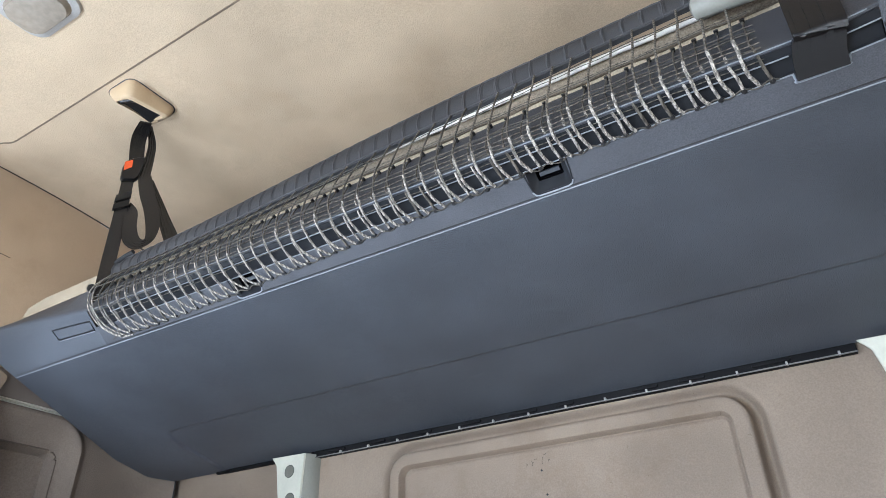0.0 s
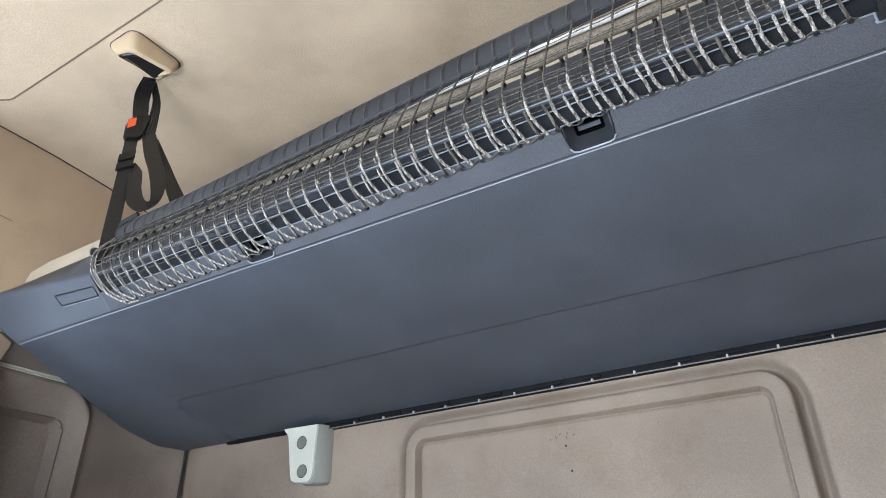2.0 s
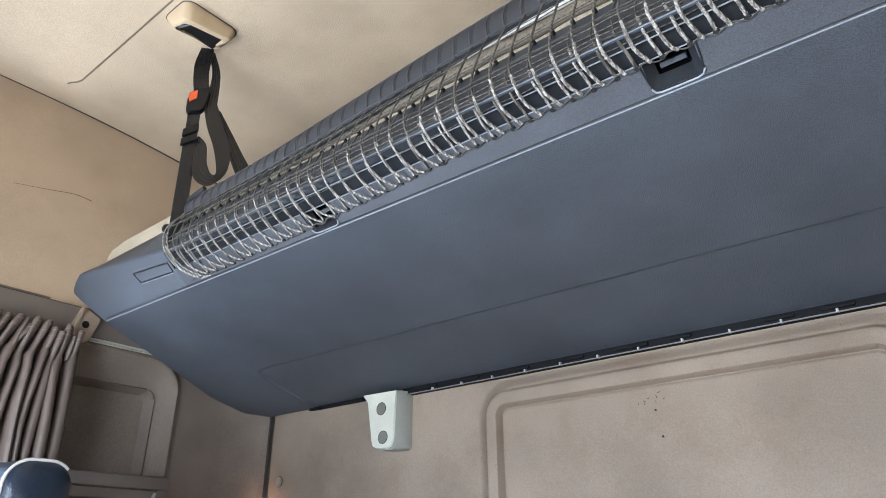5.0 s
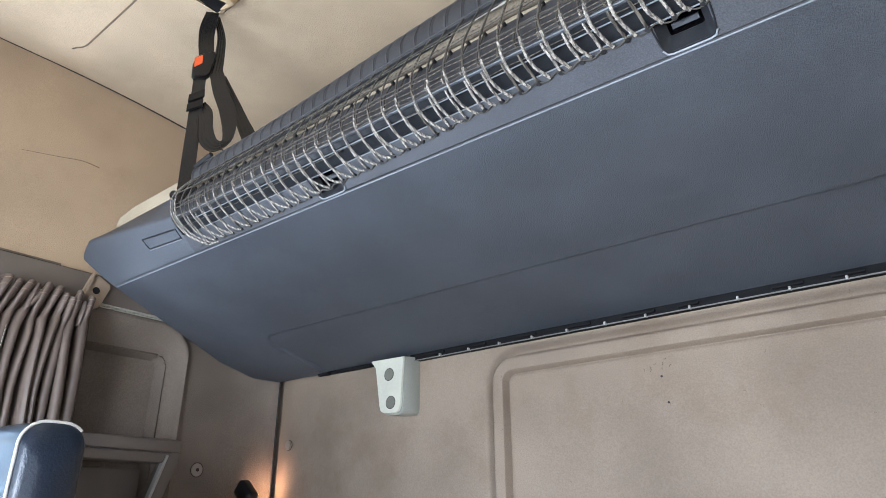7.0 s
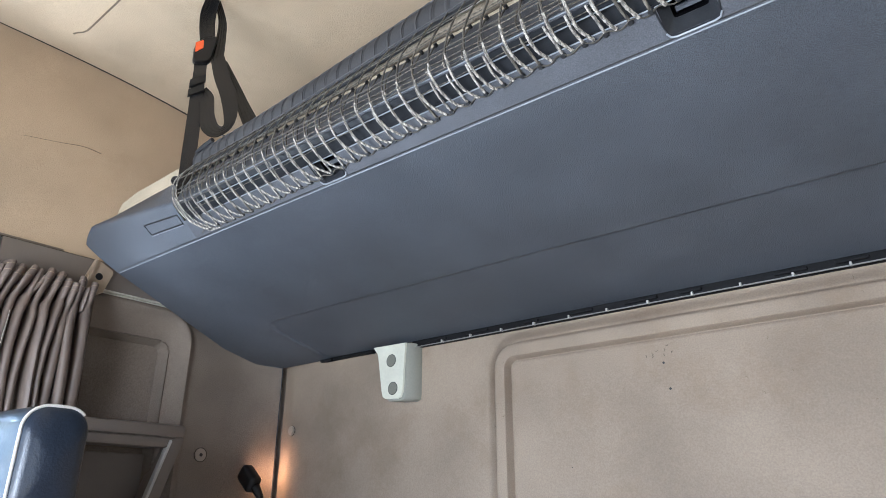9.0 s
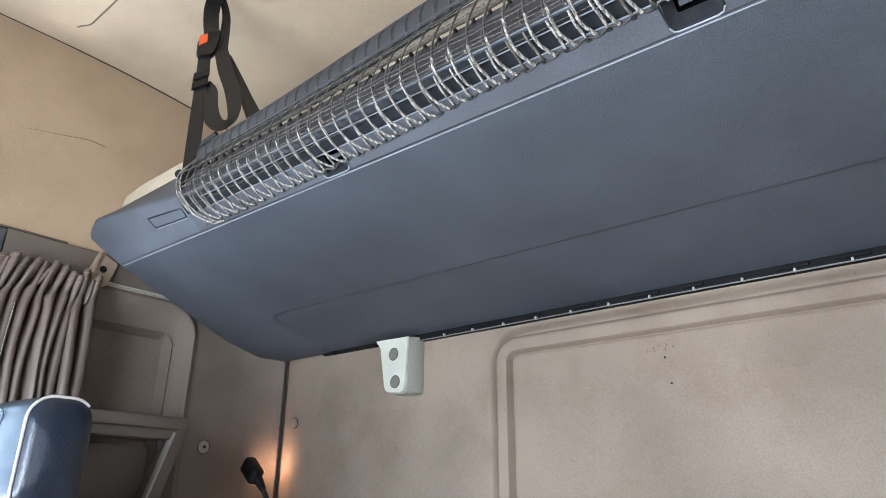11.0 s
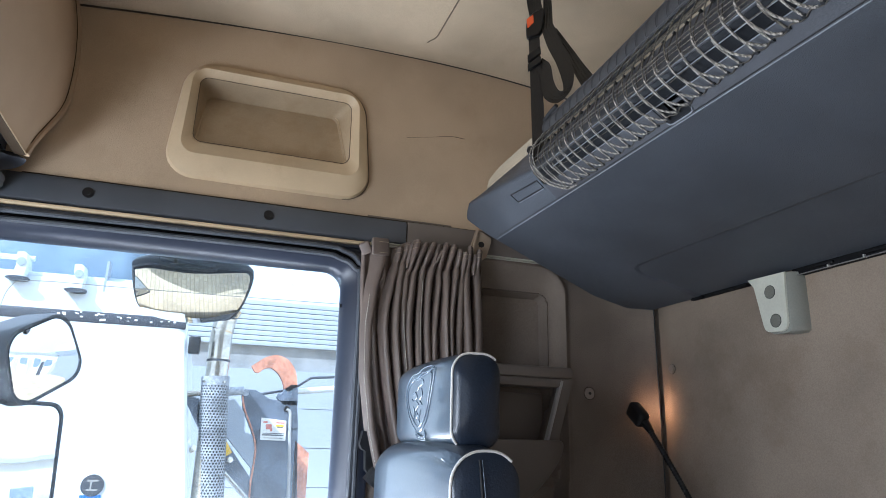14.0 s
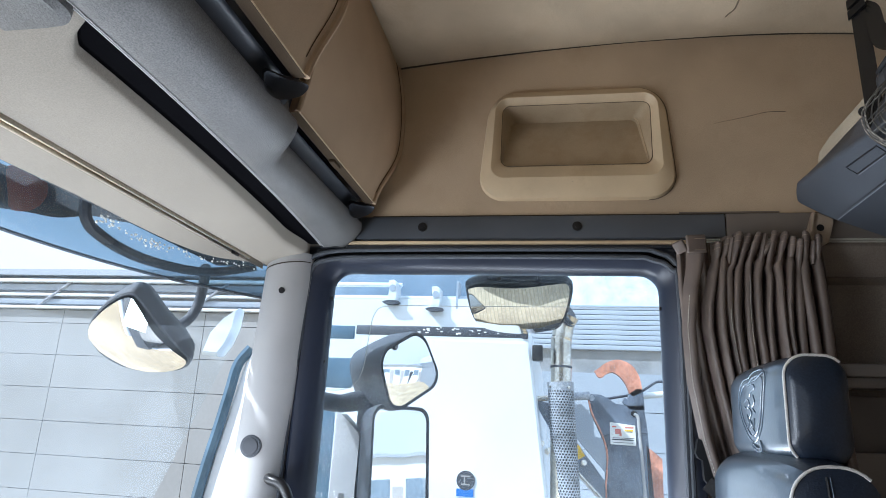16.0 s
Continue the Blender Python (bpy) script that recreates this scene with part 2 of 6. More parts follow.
ASPHALT = material("tan_paved_yard", (0.50, 0.42, 0.30), 0.9, grain=40, bump=0.4, var=0.3, blot=0.5, blot_var=0.2)


def paved(m, light, dark, mortar):
    """Small paving blocks with darker joints over a ground material."""
    n, l = m.node_tree.nodes, m.node_tree.links
    b = n["Principled BSDF"]
    own = b.inputs["Base Color"].links[0].from_socket
    co, br, mix = (n.new(k) for k in ("ShaderNodeTexCoord", "ShaderNodeTexBrick", "ShaderNodeMix"))
    br.inputs["Scale"].default_value, br.inputs["Brick Width"].default_value, br.inputs["Row Height"].default_value = 1.0, 0.24, 0.12
    br.inputs["Mortar Size"].default_value = 0.012
    br.inputs["Color1"].default_value, br.inputs["Color2"].default_value, br.inputs["Mortar"].default_value = (*light, 1), (*dark, 1), (*mortar, 1)
    mix.data_type, mix.blend_type = "RGBA", "MULTIPLY"
    mix.inputs["Factor"].default_value = 1.0
    l.new(co.outputs["Object"], br.inputs["Vector"])
    l.new(own, mix.inputs["A"])
    l.new(br.outputs["Color"], mix.inputs["B"])
    l.new(mix.outputs["Result"], b.inputs["Base Color"])


paved(ASPHALT, (1.15, 1.12, 1.05), (0.9, 0.88, 0.85), (0.72, 0.68, 0.62))
# unseen dash, its grey picked so sunlight bounces up from it
DASH = material("grey_dash_plastic", (0.32, 0.31, 0.29), 0.7, grain=500, bump=0.2)
# unseen floor, its pale colour chosen to throw sunlight upward
CARPET = material("pale_bounce_floor", (0.46, 0.42, 0.36), 0.95, grain=400, bump=0.5)
PANE = glass("window_glass", (0.94, 0.98, 1.0), 0.10, 0.035)
SCREEN = glass("windscreen_glass", (0.96, 0.99, 1.0), 0.0, 0.06)
CLEAR = glass("clear_acrylic", (0.93, 0.97, 1.0), 0.7)
VISOR = glass("tinted_acrylic", (0.24, 0.34, 0.43), 0.4, 0.06)
LAMP_GLASS = material("pearl_lamp_glass", (0.30, 0.265, 0.215), 0.2, grain=90, bump=0.3)
YELLOW = material("yellow_sticker", (0.85, 0.55, 0.02), 0.5, bump=0)
STICKER = material("white_sticker", (0.8, 0.8, 0.78), 0.5, bump=0)
STICKER_RED = material("red_print", (0.62, 0.20, 0.16), 0.5, bump=0)
BLUE = material("blue_print", (0.02, 0.16, 0.55), 0.5, bump=0)
RED_LENS = material("red_lens", (0.52, 0.11, 0.07), 0.6, bump=0)
stained(TAUPE, (0.17, 0.115, 0.07), 4.5, 0.38)
stained(BEIGE, (0.34, 0.235, 0.13), 3.5, 0.26)
stained(BEIGE_WALL, (0.29, 0.195, 0.105), 4.0, 0.26)
stained(BEIGE_PLASTIC, (0.34, 0.215, 0.10), 7.0, 0.30)
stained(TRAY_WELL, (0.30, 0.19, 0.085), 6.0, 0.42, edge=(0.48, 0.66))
stained(SLATE, (0.115, 0.125, 0.145), 16.0, 0.30, (1, 5, 5), (0.57, 0.72))
stained(CONSOLE, (0.24, 0.24, 0.245), 14.0, 0.20, (1, 5, 5), (0.57, 0.72))
WARM = bpy.data.materials.new("warm_lamp_lens")
WARM.use_nodes = True
WARM.node_tree.nodes["Principled BSDF"].inputs["Emission Color"].default_value = (1.0, 0.45, 0.15, 1)
WARM.node_tree.nodes["Principled BSDF"].inputs["Emission Strength"].default_value = 4.0

# ---- mesh helpers ----


def thing(name, label, category, group="", at=(0, 0, 0), kind=""):
    ob = new(name)
    ob.empty_display_size = 0.05
    ob.location = at
    return tagged(ob, label, category, group, kind)


def base_inverse(ob):
    """The inverse of an object's place in the world, by its chain of parents."""
    m = Matrix.Translation(ob.location)
    return m.inverted() if ob.parent is None else Matrix()


def part(name, bm, mat, parent=None, label="", smooth=True, angle=40, placed=None):
    if placed is not None:
        bm.transform(placed)
    me = bpy.data.meshes.new(name)
    bmesh.ops.recalc_face_normals(bm, faces=bm.faces)
    bm.to_mesh(me)
    bm.free()
    me.materials.append(mat)
    if smooth:
        me.polygons.foreach_set("use_smooth", [True] * len(me.polygons))
        me.set_sharp_from_angle(angle=radians(angle))
    ob = new(name, me)
    if parent is not None:
        ob.parent = parent
        ob.matrix_parent_inverse = base_inverse(parent)
    if label:
        ob["label"] = label
    return ob


def box(x0, x1, y0, y1, z0, z1, bevel=0.0, segs=2):
    bm = bmesh.new()
    bmesh.ops.create_cube(bm, size=1.0, matrix=Matrix.Translation(((x0 + x1) / 2, (y0 + y1) / 2, (z0 + z1) / 2))
                          @ Matrix.Diagonal((abs(x1 - x0), abs(y1 - y0), abs(z1 - z0), 1)))
    if bevel:
        bmesh.ops.bevel(bm, geom=bm.edges[:], offset=bevel, segments=segs, profile=0.5, affect="EDGES")
    return bm


def turned(bm, m):
    bm.transform(m)
    return bm


def merge(*bms):
    out = bms[0]
    for b in bms[1:]:
        me = bpy.data.meshes.new("tmp")
        b.to_mesh(me)
        out.from_mesh(me)
        b.free()
        bpy.data.meshes.remove(me)
    return out


def loft(loops, cap0=False, cap1=False, ring=True):
    bm = bmesh.new()
    rows = [[bm.verts.new(p) for p in lp] for lp in loops]
    n = len(rows[0])
    for a, b in zip(rows, rows[1:]):
        for i in range(n if ring else n - 1):
            j = (i + 1) % n
            bm.faces.new((a[i], a[j], b[j], b[i]))
    if cap0:
        bm.faces.new(rows[0])
    if cap1:
        bm.faces.new(rows[-1])
    return bm


def grid(fn, us, vs):
    return loft([[fn(u, v) for u in us] for v in vs], ring=False)


def tube(points, r, n=6, closed=False):
    pts = [Vector(p) for p in points]
    rs = r if isinstance(r, (list, tuple)) else [r] * len(pts)
    loops, side = [], None
    for i, p in enumerate(pts):
        a = pts[i - 1] if (i or closed) else p
        b = pts[(i + 1) % len(pts)] if (i + 1 < len(pts) or closed) else p
        d = (b - a).normalized()
        if side is None:
            side = d.cross(Vector((0.31, 0.17, 0.94))).normalized()
        side = (side - d * side.dot(d)).normalized()
        up = d.cross(side)
        loops.append([p + rs[i] * (math.cos(2 * math.pi * k / n) * side + math.sin(2 * math.pi * k / n) * up) for k in range(n)])
    if closed:
        loops.append(loops[0])
    bm = loft(loops, cap0=not closed, cap1=not closed)
    if closed:
        bmesh.ops.remove_doubles(bm, verts=bm.verts, dist=1e-6)
    return bm


def ribbon(points, across, width, thick=0.0018):
    """A flat strap along the points; across: the direction of its width at each point, or one for all."""
    pts = [Vector(p) for p in points]
    acr = [Vector(a).normalized() for a in across] if isinstance(across[0], (tuple, list, Vector)) else [Vector(across).normalized()] * len(pts)
    loops = []
    for i, p in enumerate(pts):
        d = (pts[min(i + 1, len(pts) - 1)] - pts[max(i - 1, 0)]).normalized()
        w = (acr[i] - d * acr[i].dot(d)).normalized()
        u = d.cross(w)
        a, b = w * width / 2, u * thick / 2
        loops.append([p - a - b, p + a - b, p + a + b, p - a + b])
    return loft(loops, True, True)


def smooth_path(points, steps=8):
    """A Catmull-Rom line through the points."""
    p = [Vector(q) for q in points]
    p = [2 * p[0] - p[1], *p, 2 * p[-1] - p[-2]]
    out = []
    for i in range(1, len(p) - 2):
        for s in range(steps):
            t = s / steps
            a, b, c, d = p[i - 1:i + 3]
            out.append(0.5 * (2 * b + (c - a) * t + (2 * a - 5 * b + 4 * c - d) * t * t + (3 * b - a - 3 * c + d) * t ** 3))
    out.append(p[-2])
    return out


def rrect(hw, hh, r, n=6, top=1.0):
    """Points of a rounded rectangle round the origin; top: the width of its upper edge against its lower one."""
    pts = []
    for cx, cy, a0 in ((hw - r, hh - r, 0), (-hw + r, hh - r, 90), (-hw + r, -hh + r, 180), (hw - r, -hh + r, 270)):
        for k in range(n + 1):
            a = radians(a0 + 90 * k / n)
            px, py = cx + r * math.cos(a), cy + r * math.sin(a)
            s = 1 + (top - 1) * (py + hh) / (2 * hh)
            pts.append((px * s, py))
    return pts


def disc(center, axis, r, depth, n=20, bevel=0.0):
    bm = bmesh.new()
    bmesh.ops.create_cone(bm, cap_ends=True, segments=n, radius1=r, radius2=r, depth=depth)
    if bevel:
        es = [e for e in bm.edges if abs(e.verts[0].co.z - e.verts[1].co.z) < 1e-6]
        bmesh.ops.bevel(bm, geom=es, offset=bevel, segments=2, affect="EDGES")
    q = Vector((0, 0, 1)).rotation_difference(Vector(axis))
    bm.transform(Matrix.Translation(center) @ q.to_matrix().to_4x4())
    return bm


def lin(a, b, n):
    return [a + (b - a) * i / (n - 1) for i in range(n)]


def step(a, b, x):
    t = min(1, max(0, (x - a) / (b - a)))
    return t * t * (3 - 2 * t)


def rr_dist(x, y, hw, hh, r):
    """Signed distance to a rounded rectangle round the origin (inside: minus)."""
    qx, qy = abs(x) - hw + r, abs(y) - hh + r
    return math.hypot(max(qx, 0), max(qy, 0)) + min(max(qx, qy), 0) - r


def spaced(*spans):
    """Grid lines: (from, to, step) stretches joined."""
    out = []
    for a, b, s in spans:
        n = max(1, round((b - a) / s))
        out += [a + (b - a) * i / n for i in range(n)]
    return out + [spans[-1][1]]


# ---- the cab: structure ----
XL, XR, CX, YR = -1.10, 1.04, -0.03, 1.18
ROOF = 2.255


def roof_edge(y):
    """Height of the seam between side lining and roof lining."""
    return 2.269 - 0.16 * (y - 0.55) ** 2 * (0.42 if y < 0.55 else 1.0)


tagged(part("floor", box(XL, XR, -1.1, YR, -0.05, 0.0), CARPET), "unseen cab floor, made pale to bounce light up", "floor", kind="structure")


def ceiling_at(x, y):
    e = 1 - min(1, (x - XL) / 0.16, (XR - x) / 0.16)
    e = e * e if e > 0 else 0
    z = ROOF + 0.004 * math.sin(3 * x + 1) * math.sin(4 * y)
    return (x, y, z + (roof_edge(y) - z) * e)


bm = grid(ceiling_at, spaced((XL, -0.9, 0.02), (-0.9, 0.84, 0.1), (0.84, XR, 0.02)), spaced((-1.1, YR, 0.06)))
top = bmesh.ops.extrude_face_region(bm, geom=bm.faces[:])
bmesh.ops.translate(bm, vec=(0, 0, 0.06), verts=[v for v in top["geom"] if isinstance(v, bmesh.types.BMVert)])
ceiling = tagged(part("ceiling", bm, BEIGE), "beige fabric roof lining with a pressed seam", "ceiling", kind="structure")
part("seam", tube(smooth_path([(x, 0.53 - 0.014 * step(-0.96, -0.995, x), ceiling_at(x, 0.53)[2] + 0.0003) for x in spaced((-0.995, 0.94, 0.0125))], 1), 0.0021, 6),
     CREASE, ceiling)


# rear wall: a moulded fabric panel with a rounded raised bead
def rear_at(x, z):
    """A flat-topped bead with a soft valley outside it and a crisp step on its inner side."""
    d = rr_dist(x + 0.0125, z - 1.17, 0.3475, 0.419, 0.048)
    bead = 0.018 * step(0.003, -0.003, d) - 0.0155 * step(-0.0270, -0.0305, d)
    valley = 0.020 * math.exp(-((d - 0.010) / 0.009) ** 2) + 0.003 * math.exp(-((d + 0.0318) / 0.003) ** 2)
    return (x, YR - bead + valley - 0.003 * step(-0.10, -0.03, d) * step(0, -0.1, d) + 0.012 * step(-0.985, -1.03, x), z)


bm = grid(rear_at, spaced((-1.035, -0.41, 0.02), (-0.41, -0.308, 0.0015), (-0.308, 0.26, 0.03), (0.26, 0.375, 0.0015), (0.375, XR, 0.04)),
          spaced((0.0, 1.2, 0.1), (1.2, 1.48, 0.02), (1.48, 1.635, 0.0015), (1.635, 2.32, 0.1)))
rear = tagged(part("wall_rear", bm, TAUPE), "taupe fabric rear wall with a moulded rounded panel, stained", "wall", kind="structure")
tagged(part("wall_rear_backing", box(XL - 0.05, XR + 0.05, YR + 0.02, YR + 0.06, -0.05, 2.32), TAUPE_PLASTIC), "taupe panel behind the rear lining", "wall", kind="structure")
part("seam_cord", tube([(-1.034, YR - 0.003, z) for z in lin(0.4, 1.64, 12)], 0.0014, 8), SLATE_DARK, rear, "dark seam cord")
part("button", disc((-0.976, YR - 0.003, 1.468), (0, 1, 0), 0.0115, 0.008, 20, 0.002), TAUPE_PLASTIC, rear, "round taupe fixing button")
part("button_edge", tube([(-0.976 + 0.0118 * math.cos(t), YR - 0.003, 1.468 + 0.0118 * math.sin(t)) for t in lin(0, 2 * math.pi, 21)[:-1]], 0.0008, 5, True), GAP, rear)
# two small holes, dirt spots and torn scuffs on the panel
for x, z, r in ((-0.031, 1.516, 0.0020), (-0.025, 1.474, 0.0020), (-0.21, 1.36, 0.0008)):
    part("dirt_spot", disc((x, rear_at(x, z)[1], z), (0, 1, 0), r, 0.0015, 10), BLACK, rear)
random.seed(8)
for k in range(26):
    x, z = random.choice(((random.gauss(0.22, 0.09), random.gauss(1.585, 0.008)), (random.gauss(-0.36, 0.012), random.gauss(1.45, 0.07)), (random.gauss(0.05, 0.10), random.gauss(1.50, 0.03)), (random.gauss(0.30, 0.02), random.gauss(1.54, 0.03))))
    if z > 1.608:
        continue
    a, l = random.uniform(0, 3.1), random.uniform(0.001, 0.004)
    pts = [(x + l * g * math.cos(a + 0.5 * g), z + l * g * math.sin(a + 0.5 * g)) for g in (-1, 0, 1)]
    part("scuff", tube([(px, rear_at(px, pz)[1] - 0.0001, pz) for px, pz in pts], random.uniform(0.0003, 0.0006), 5), CREASE, rear)
for ring, r in (((-0.052, 1.529), 0.0), ((-0.038, 1.527), 0.009), ((-0.020, 1.537), 0.006)):
    for k in range(3 if r else 2):
        a = random.uniform(0, 6.28)
        x, z = ring[0] + (r or 0.006) * math.cos(a), ring[1] + (r or 0.004) * math.sin(a)
        pts = [(x + 0.0028 * g * math.sin(a + 0.6 * g), z - 0.0028 * g * math.cos(a + 0.6 * g)) for g in (-1, 0, 1)]
        part("tear", tube([(px, rear_at(px, pz)[1] - 0.0002, pz) for px, pz in pts], 0.0004, 5), GAP, rear, "small dark tear")


# side lining behind the door: corner, recess and pocket
def side_at(s, z):
    """s runs along the plan: forward on the side wall, round the corner to the rear seam."""
    if s < 1.06:
        x, y = XL, s
    else:
        a = min(1, (s - 1.06) / 0.15) * math.pi / 2
        x, y = XL + 0.066 * (1 - math.cos(a)), 1.06 + 0.116 * math.sin(a)
    d = rr_dist(s - 0.72, z - 1.44, 0.228, 0.288, 0.075)
    di = rr_dist(s - 0.70, z - 1.44, 0.212, 0.221, 0.028)
    x += 0.009 * math.exp(-((d + 0.002) / 0.010) ** 2)
    if d < 0 and di > 0:
        x -= 0.030 * step(0.0, 1.0, d / (d - di))
    elif d < 0:
        x -= 0.030 - 0.005 * math.exp(-((di + 0.001) / 0.004) ** 2) + 0.032 * step(-0.001, -0.008, di)
    d2 = rr_dist(s - 0.80, z - 1.22, 0.148, 0.205, 0.02)
    x -= 0.0 if d2 > 0 else 0.05 * step(0, -0.02, d2) * (1 - step(0.0, -0.02, d))
    return (x, y, z)


bm = grid(side_at, spaced((0.41, 0.70, 0.05), (0.70, 0.97, 0.004), (0.97, 1.06, 0.01), (1.06, 1.21, 0.0125)),
          spaced((0.0, 1.1, 0.1), (1.1, 1.46, 0.02), (1.46, 1.745, 0.004), (1.745, 1.81, 0.02)))
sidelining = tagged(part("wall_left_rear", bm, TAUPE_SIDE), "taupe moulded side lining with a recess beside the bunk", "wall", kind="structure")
part("screw_cap", disc((XL + 0.002, 1.012, 1.408), (1, 0, 0), 0.0155, 0.006, 24, 0.002), TAUPE_PLASTIC, sidelining, "round taupe screw cap")
part("cap_edge", tube([(XL + 0.003, 1.012 + 0.0158 * math.cos(t), 1.408 + 0.0158 * math.sin(t)) for t in lin(0, 2 * math.pi, 25)[:-1]], 0.0010, 5, True), GAP, sidelining)
part("screw_hole", disc((XL + 0.0058, 1.012, 1.408), (1, 0, 0), 0.004, 0.001, 12), BLACK, sidelining)
tagged(part("wall_left_outer", box(XL - 0.16, XL - 0.13, 0.41, YR + 0.06, -0.05, 2.32), TAUPE_PLASTIC), "outer skin of the cab side", "wall", kind="structure")

# open storage pocket below the recess
pocket = thing("side_pocket", "taupe plastic open storage pocket set in the side lining", "storage pocket", at=(XL, 0.86, 1.1))
part("ledge", merge(box(XL - 0.05, XL + 0.022, 0.70, 0.957, 1.440, 1.468, 0.007), box(XL - 0.05, XL + 0.014, 0.70, 0.950, 1.418, 1.440, 0.004)), POCKET, pocket)
part("side_post", turned(box(-0.05, 0.016, -0.014, 0.014, -0.11, 0.11, 0.006), pose(XL, 0.916, 1.340, -17, 0, 0)), POCKET, pocket, "taupe post with a worn pale edge")
part("worn_edge", turned(box(0.0, 0.0172, -0.016, -0.009, -0.085, 0.095, 0.002), pose(XL, 0.912, 1.340, -17, 0, 0)), CLIP_PALE, pocket)
pouch = smooth_path([(0.0, y, z) for y, z in ((0.70, 1.288), (0.80, 1.290), (0.895, 1.290), (0.922, 1.287), (0.924, 1.265), (0.897, 1.219), (0.838, 1.161), (0.77, 1.12), (0.70, 1.105))], 5)
part("pouch", loft([[(XL + d, 0.70 + (p.y - 0.70) * k, 1.288 + (p.z - 1.288) * k) for p in pouch] for d, k in ((-0.03, 1.0), (0.012, 1.0), (0.022, 0.985), (0.030, 0.93), (0.036, 0.8), (0.038, 0.5))], False, True), POCKET, pocket, "rounded taupe lower pouch")
part("back_plate", box(XL - 0.048, XL - 0.042, 0.72, 0.90, 1.26, 1.405, 0.002), POCKET, pocket)


# upper side lining, beige, with the recess for the tray
TY, TZ = 0.172, 2.018


def upper_at(y, z):
    d = rr_dist(y - TY, z - TZ, 0.196, 0.097, 0.02)
    return (XL - (0.115 if d < -0.004 else 0.0) + 0.003 * math.sin(5 * y) * math.sin(9 * z), y, z)


bm = grid(lambda y, v: upper_at(y, 1.803 + (roof_edge(y) - 1.803) * v), spaced((-0.5, -0.035, 0.03), (-0.035, 0.0, 0.005), (0.0, 0.345, 0.02), (0.345, 0.38, 0.005), (0.38, YR, 0.03)),
          lin(0, 1, 60))
upper = tagged(part("wall_left_upper", bm, BEIGE_WALL), "beige fabric upper side lining, scuffed", "wall", kind="structure")
part("seam", tube([(XL + 0.002, y, roof_edge(y)) for y in lin(-0.31, 1.17, 24)], 0.0026, 6), GAP, upper, "dark gap under the roof lining")
part("lower_seam", tube([(XL + 0.001, y, 1.8035) for y in lin(-0.33, 0.74, 14)], 0.0022, 6), GAP, upper)
scr = smooth_path([(XL + 0.003, 0.50, 2.032), (XL + 0.003, 0.57, 2.046), (XL + 0.003, 0.62, 2.057), (XL + 0.003, 0.66, 2.056)], 6)
part("scratch", tube(scr, [0.0003 + 0.0005 * (i / len(scr)) for i in range(len(scr))], 5), GAP, upper)
tagged(part("wall_left_upper_outer", box(XL - 0.16, XL - 0.13, -0.7, 0.41, 1.735, 2.32), TAUPE_PLASTIC), "outer skin of the upper cab side", "wall", kind="structure")

tray = thing("recessed_tray", "beige moulded plastic tray with wide rim in side lining", "storage tray", at=(XL, TY, 1.94))


def tray_loop(x, cy, cz, hw, hh, r, topw):
    return [(x, cy + a, cz + b) for a, b in rrect(hw, hh, r, 8, topw)]


part("rim", loft([tray_loop(XL - 0.002, TY, 1.988, 0.241, 0.147, 0.070, 0.885), tray_loop(XL + 0.002, TY, 1.988, 0.240, 0.146, 0.069, 0.885),
                  tray_loop(XL + 0.0105, TY, 1.988, 0.2365, 0.1430, 0.067, 0.887), tray_loop(XL + 0.014, TY, 1.990, 0.229, 0.137, 0.062, 0.895), tray_loop(XL + 0.019, TY, 2.003, 0.209, 0.112, 0.036, 0.945),
                  tray_loop(XL + 0.0198, TY, 2.0045, 0.2065, 0.1085, 0.034, 0.95), tray_loop(XL + 0.018, TY, 2.0065, 0.203, 0.105, 0.032, 0.955), tray_loop(XL + 0.007, TY, 2.0135, 0.186, 0.0855, 0.023, 0.985),
                  tray_loop(XL + 0.003, TY, 2.0145, 0.183, 0.083, 0.021, 0.99)]), BEIGE_PLASTIC, tray, angle=22)


def well_loop(inset, deep, floor, narrow):
    """The well's back leans: shallow at the lower lip, deep at the top."""
    out = []
    for a, b in rrect(0.183 - inset, 0.083 - inset, max(0.006, 0.021 - inset * 0.5), 8, 0.99):
        t = (b + 0.083) / 0.166
        out.append((XL + 0.003 - floor - deep * t, TY + a * (1 - narrow * t) - 0.2 * narrow * t * (a > -0.1), 2.0145 + b - 0.006 * t * (deep > 0.02) + 0.004 * (1 - (a / 0.18) ** 2) * t * (deep > 0.02)))
    return out


# the well's colour holds brown stains and part of its shade
part("well", loft([well_loop(0.0, 0.0, 0.0, 0.0), well_loop(0.001, 0.002, 0.003, 0.0), well_loop(0.004, 0.060, 0.010, 0.05), well_loop(0.008, 0.066, 0.012, 0.055)], cap1=True), TRAY_WELL, tray, "brown-stained well, its shade painted in", angle=30)
part("lip_gap", tube([(x + 0.001, y, z) for x, y, z in well_loop(0.0005, 0.0, 0.0, 0.0)], 0.0009, 5, True), CREASE, tray)
part("gap", tube([(XL + 0.0015, TY + a, 1.988 + b) for a, b in sorted((q for q in rrect(0.2415, 0.1475, 0.070, 8, 0.885) if q[0] > 0.10), key=lambda q: q[1])], 0.0010, 6), CREASE, tray)
back_ring = well_loop(0.004, 0.060, 0.010, 0.05)
crease = sorted((p for p in back_ring if p[1] > TY + 0.150), key=lambda p: p[2])
# pale tube draws the highlight on the well's right inner corner
part("crease_highlight", tube([(x + 0.0012, y - 0.0008, z) for x, y, z in crease], 0.0012, 6), BEIGE_PLASTIC, tray, "pale tube painted as the inner corner's highlight")
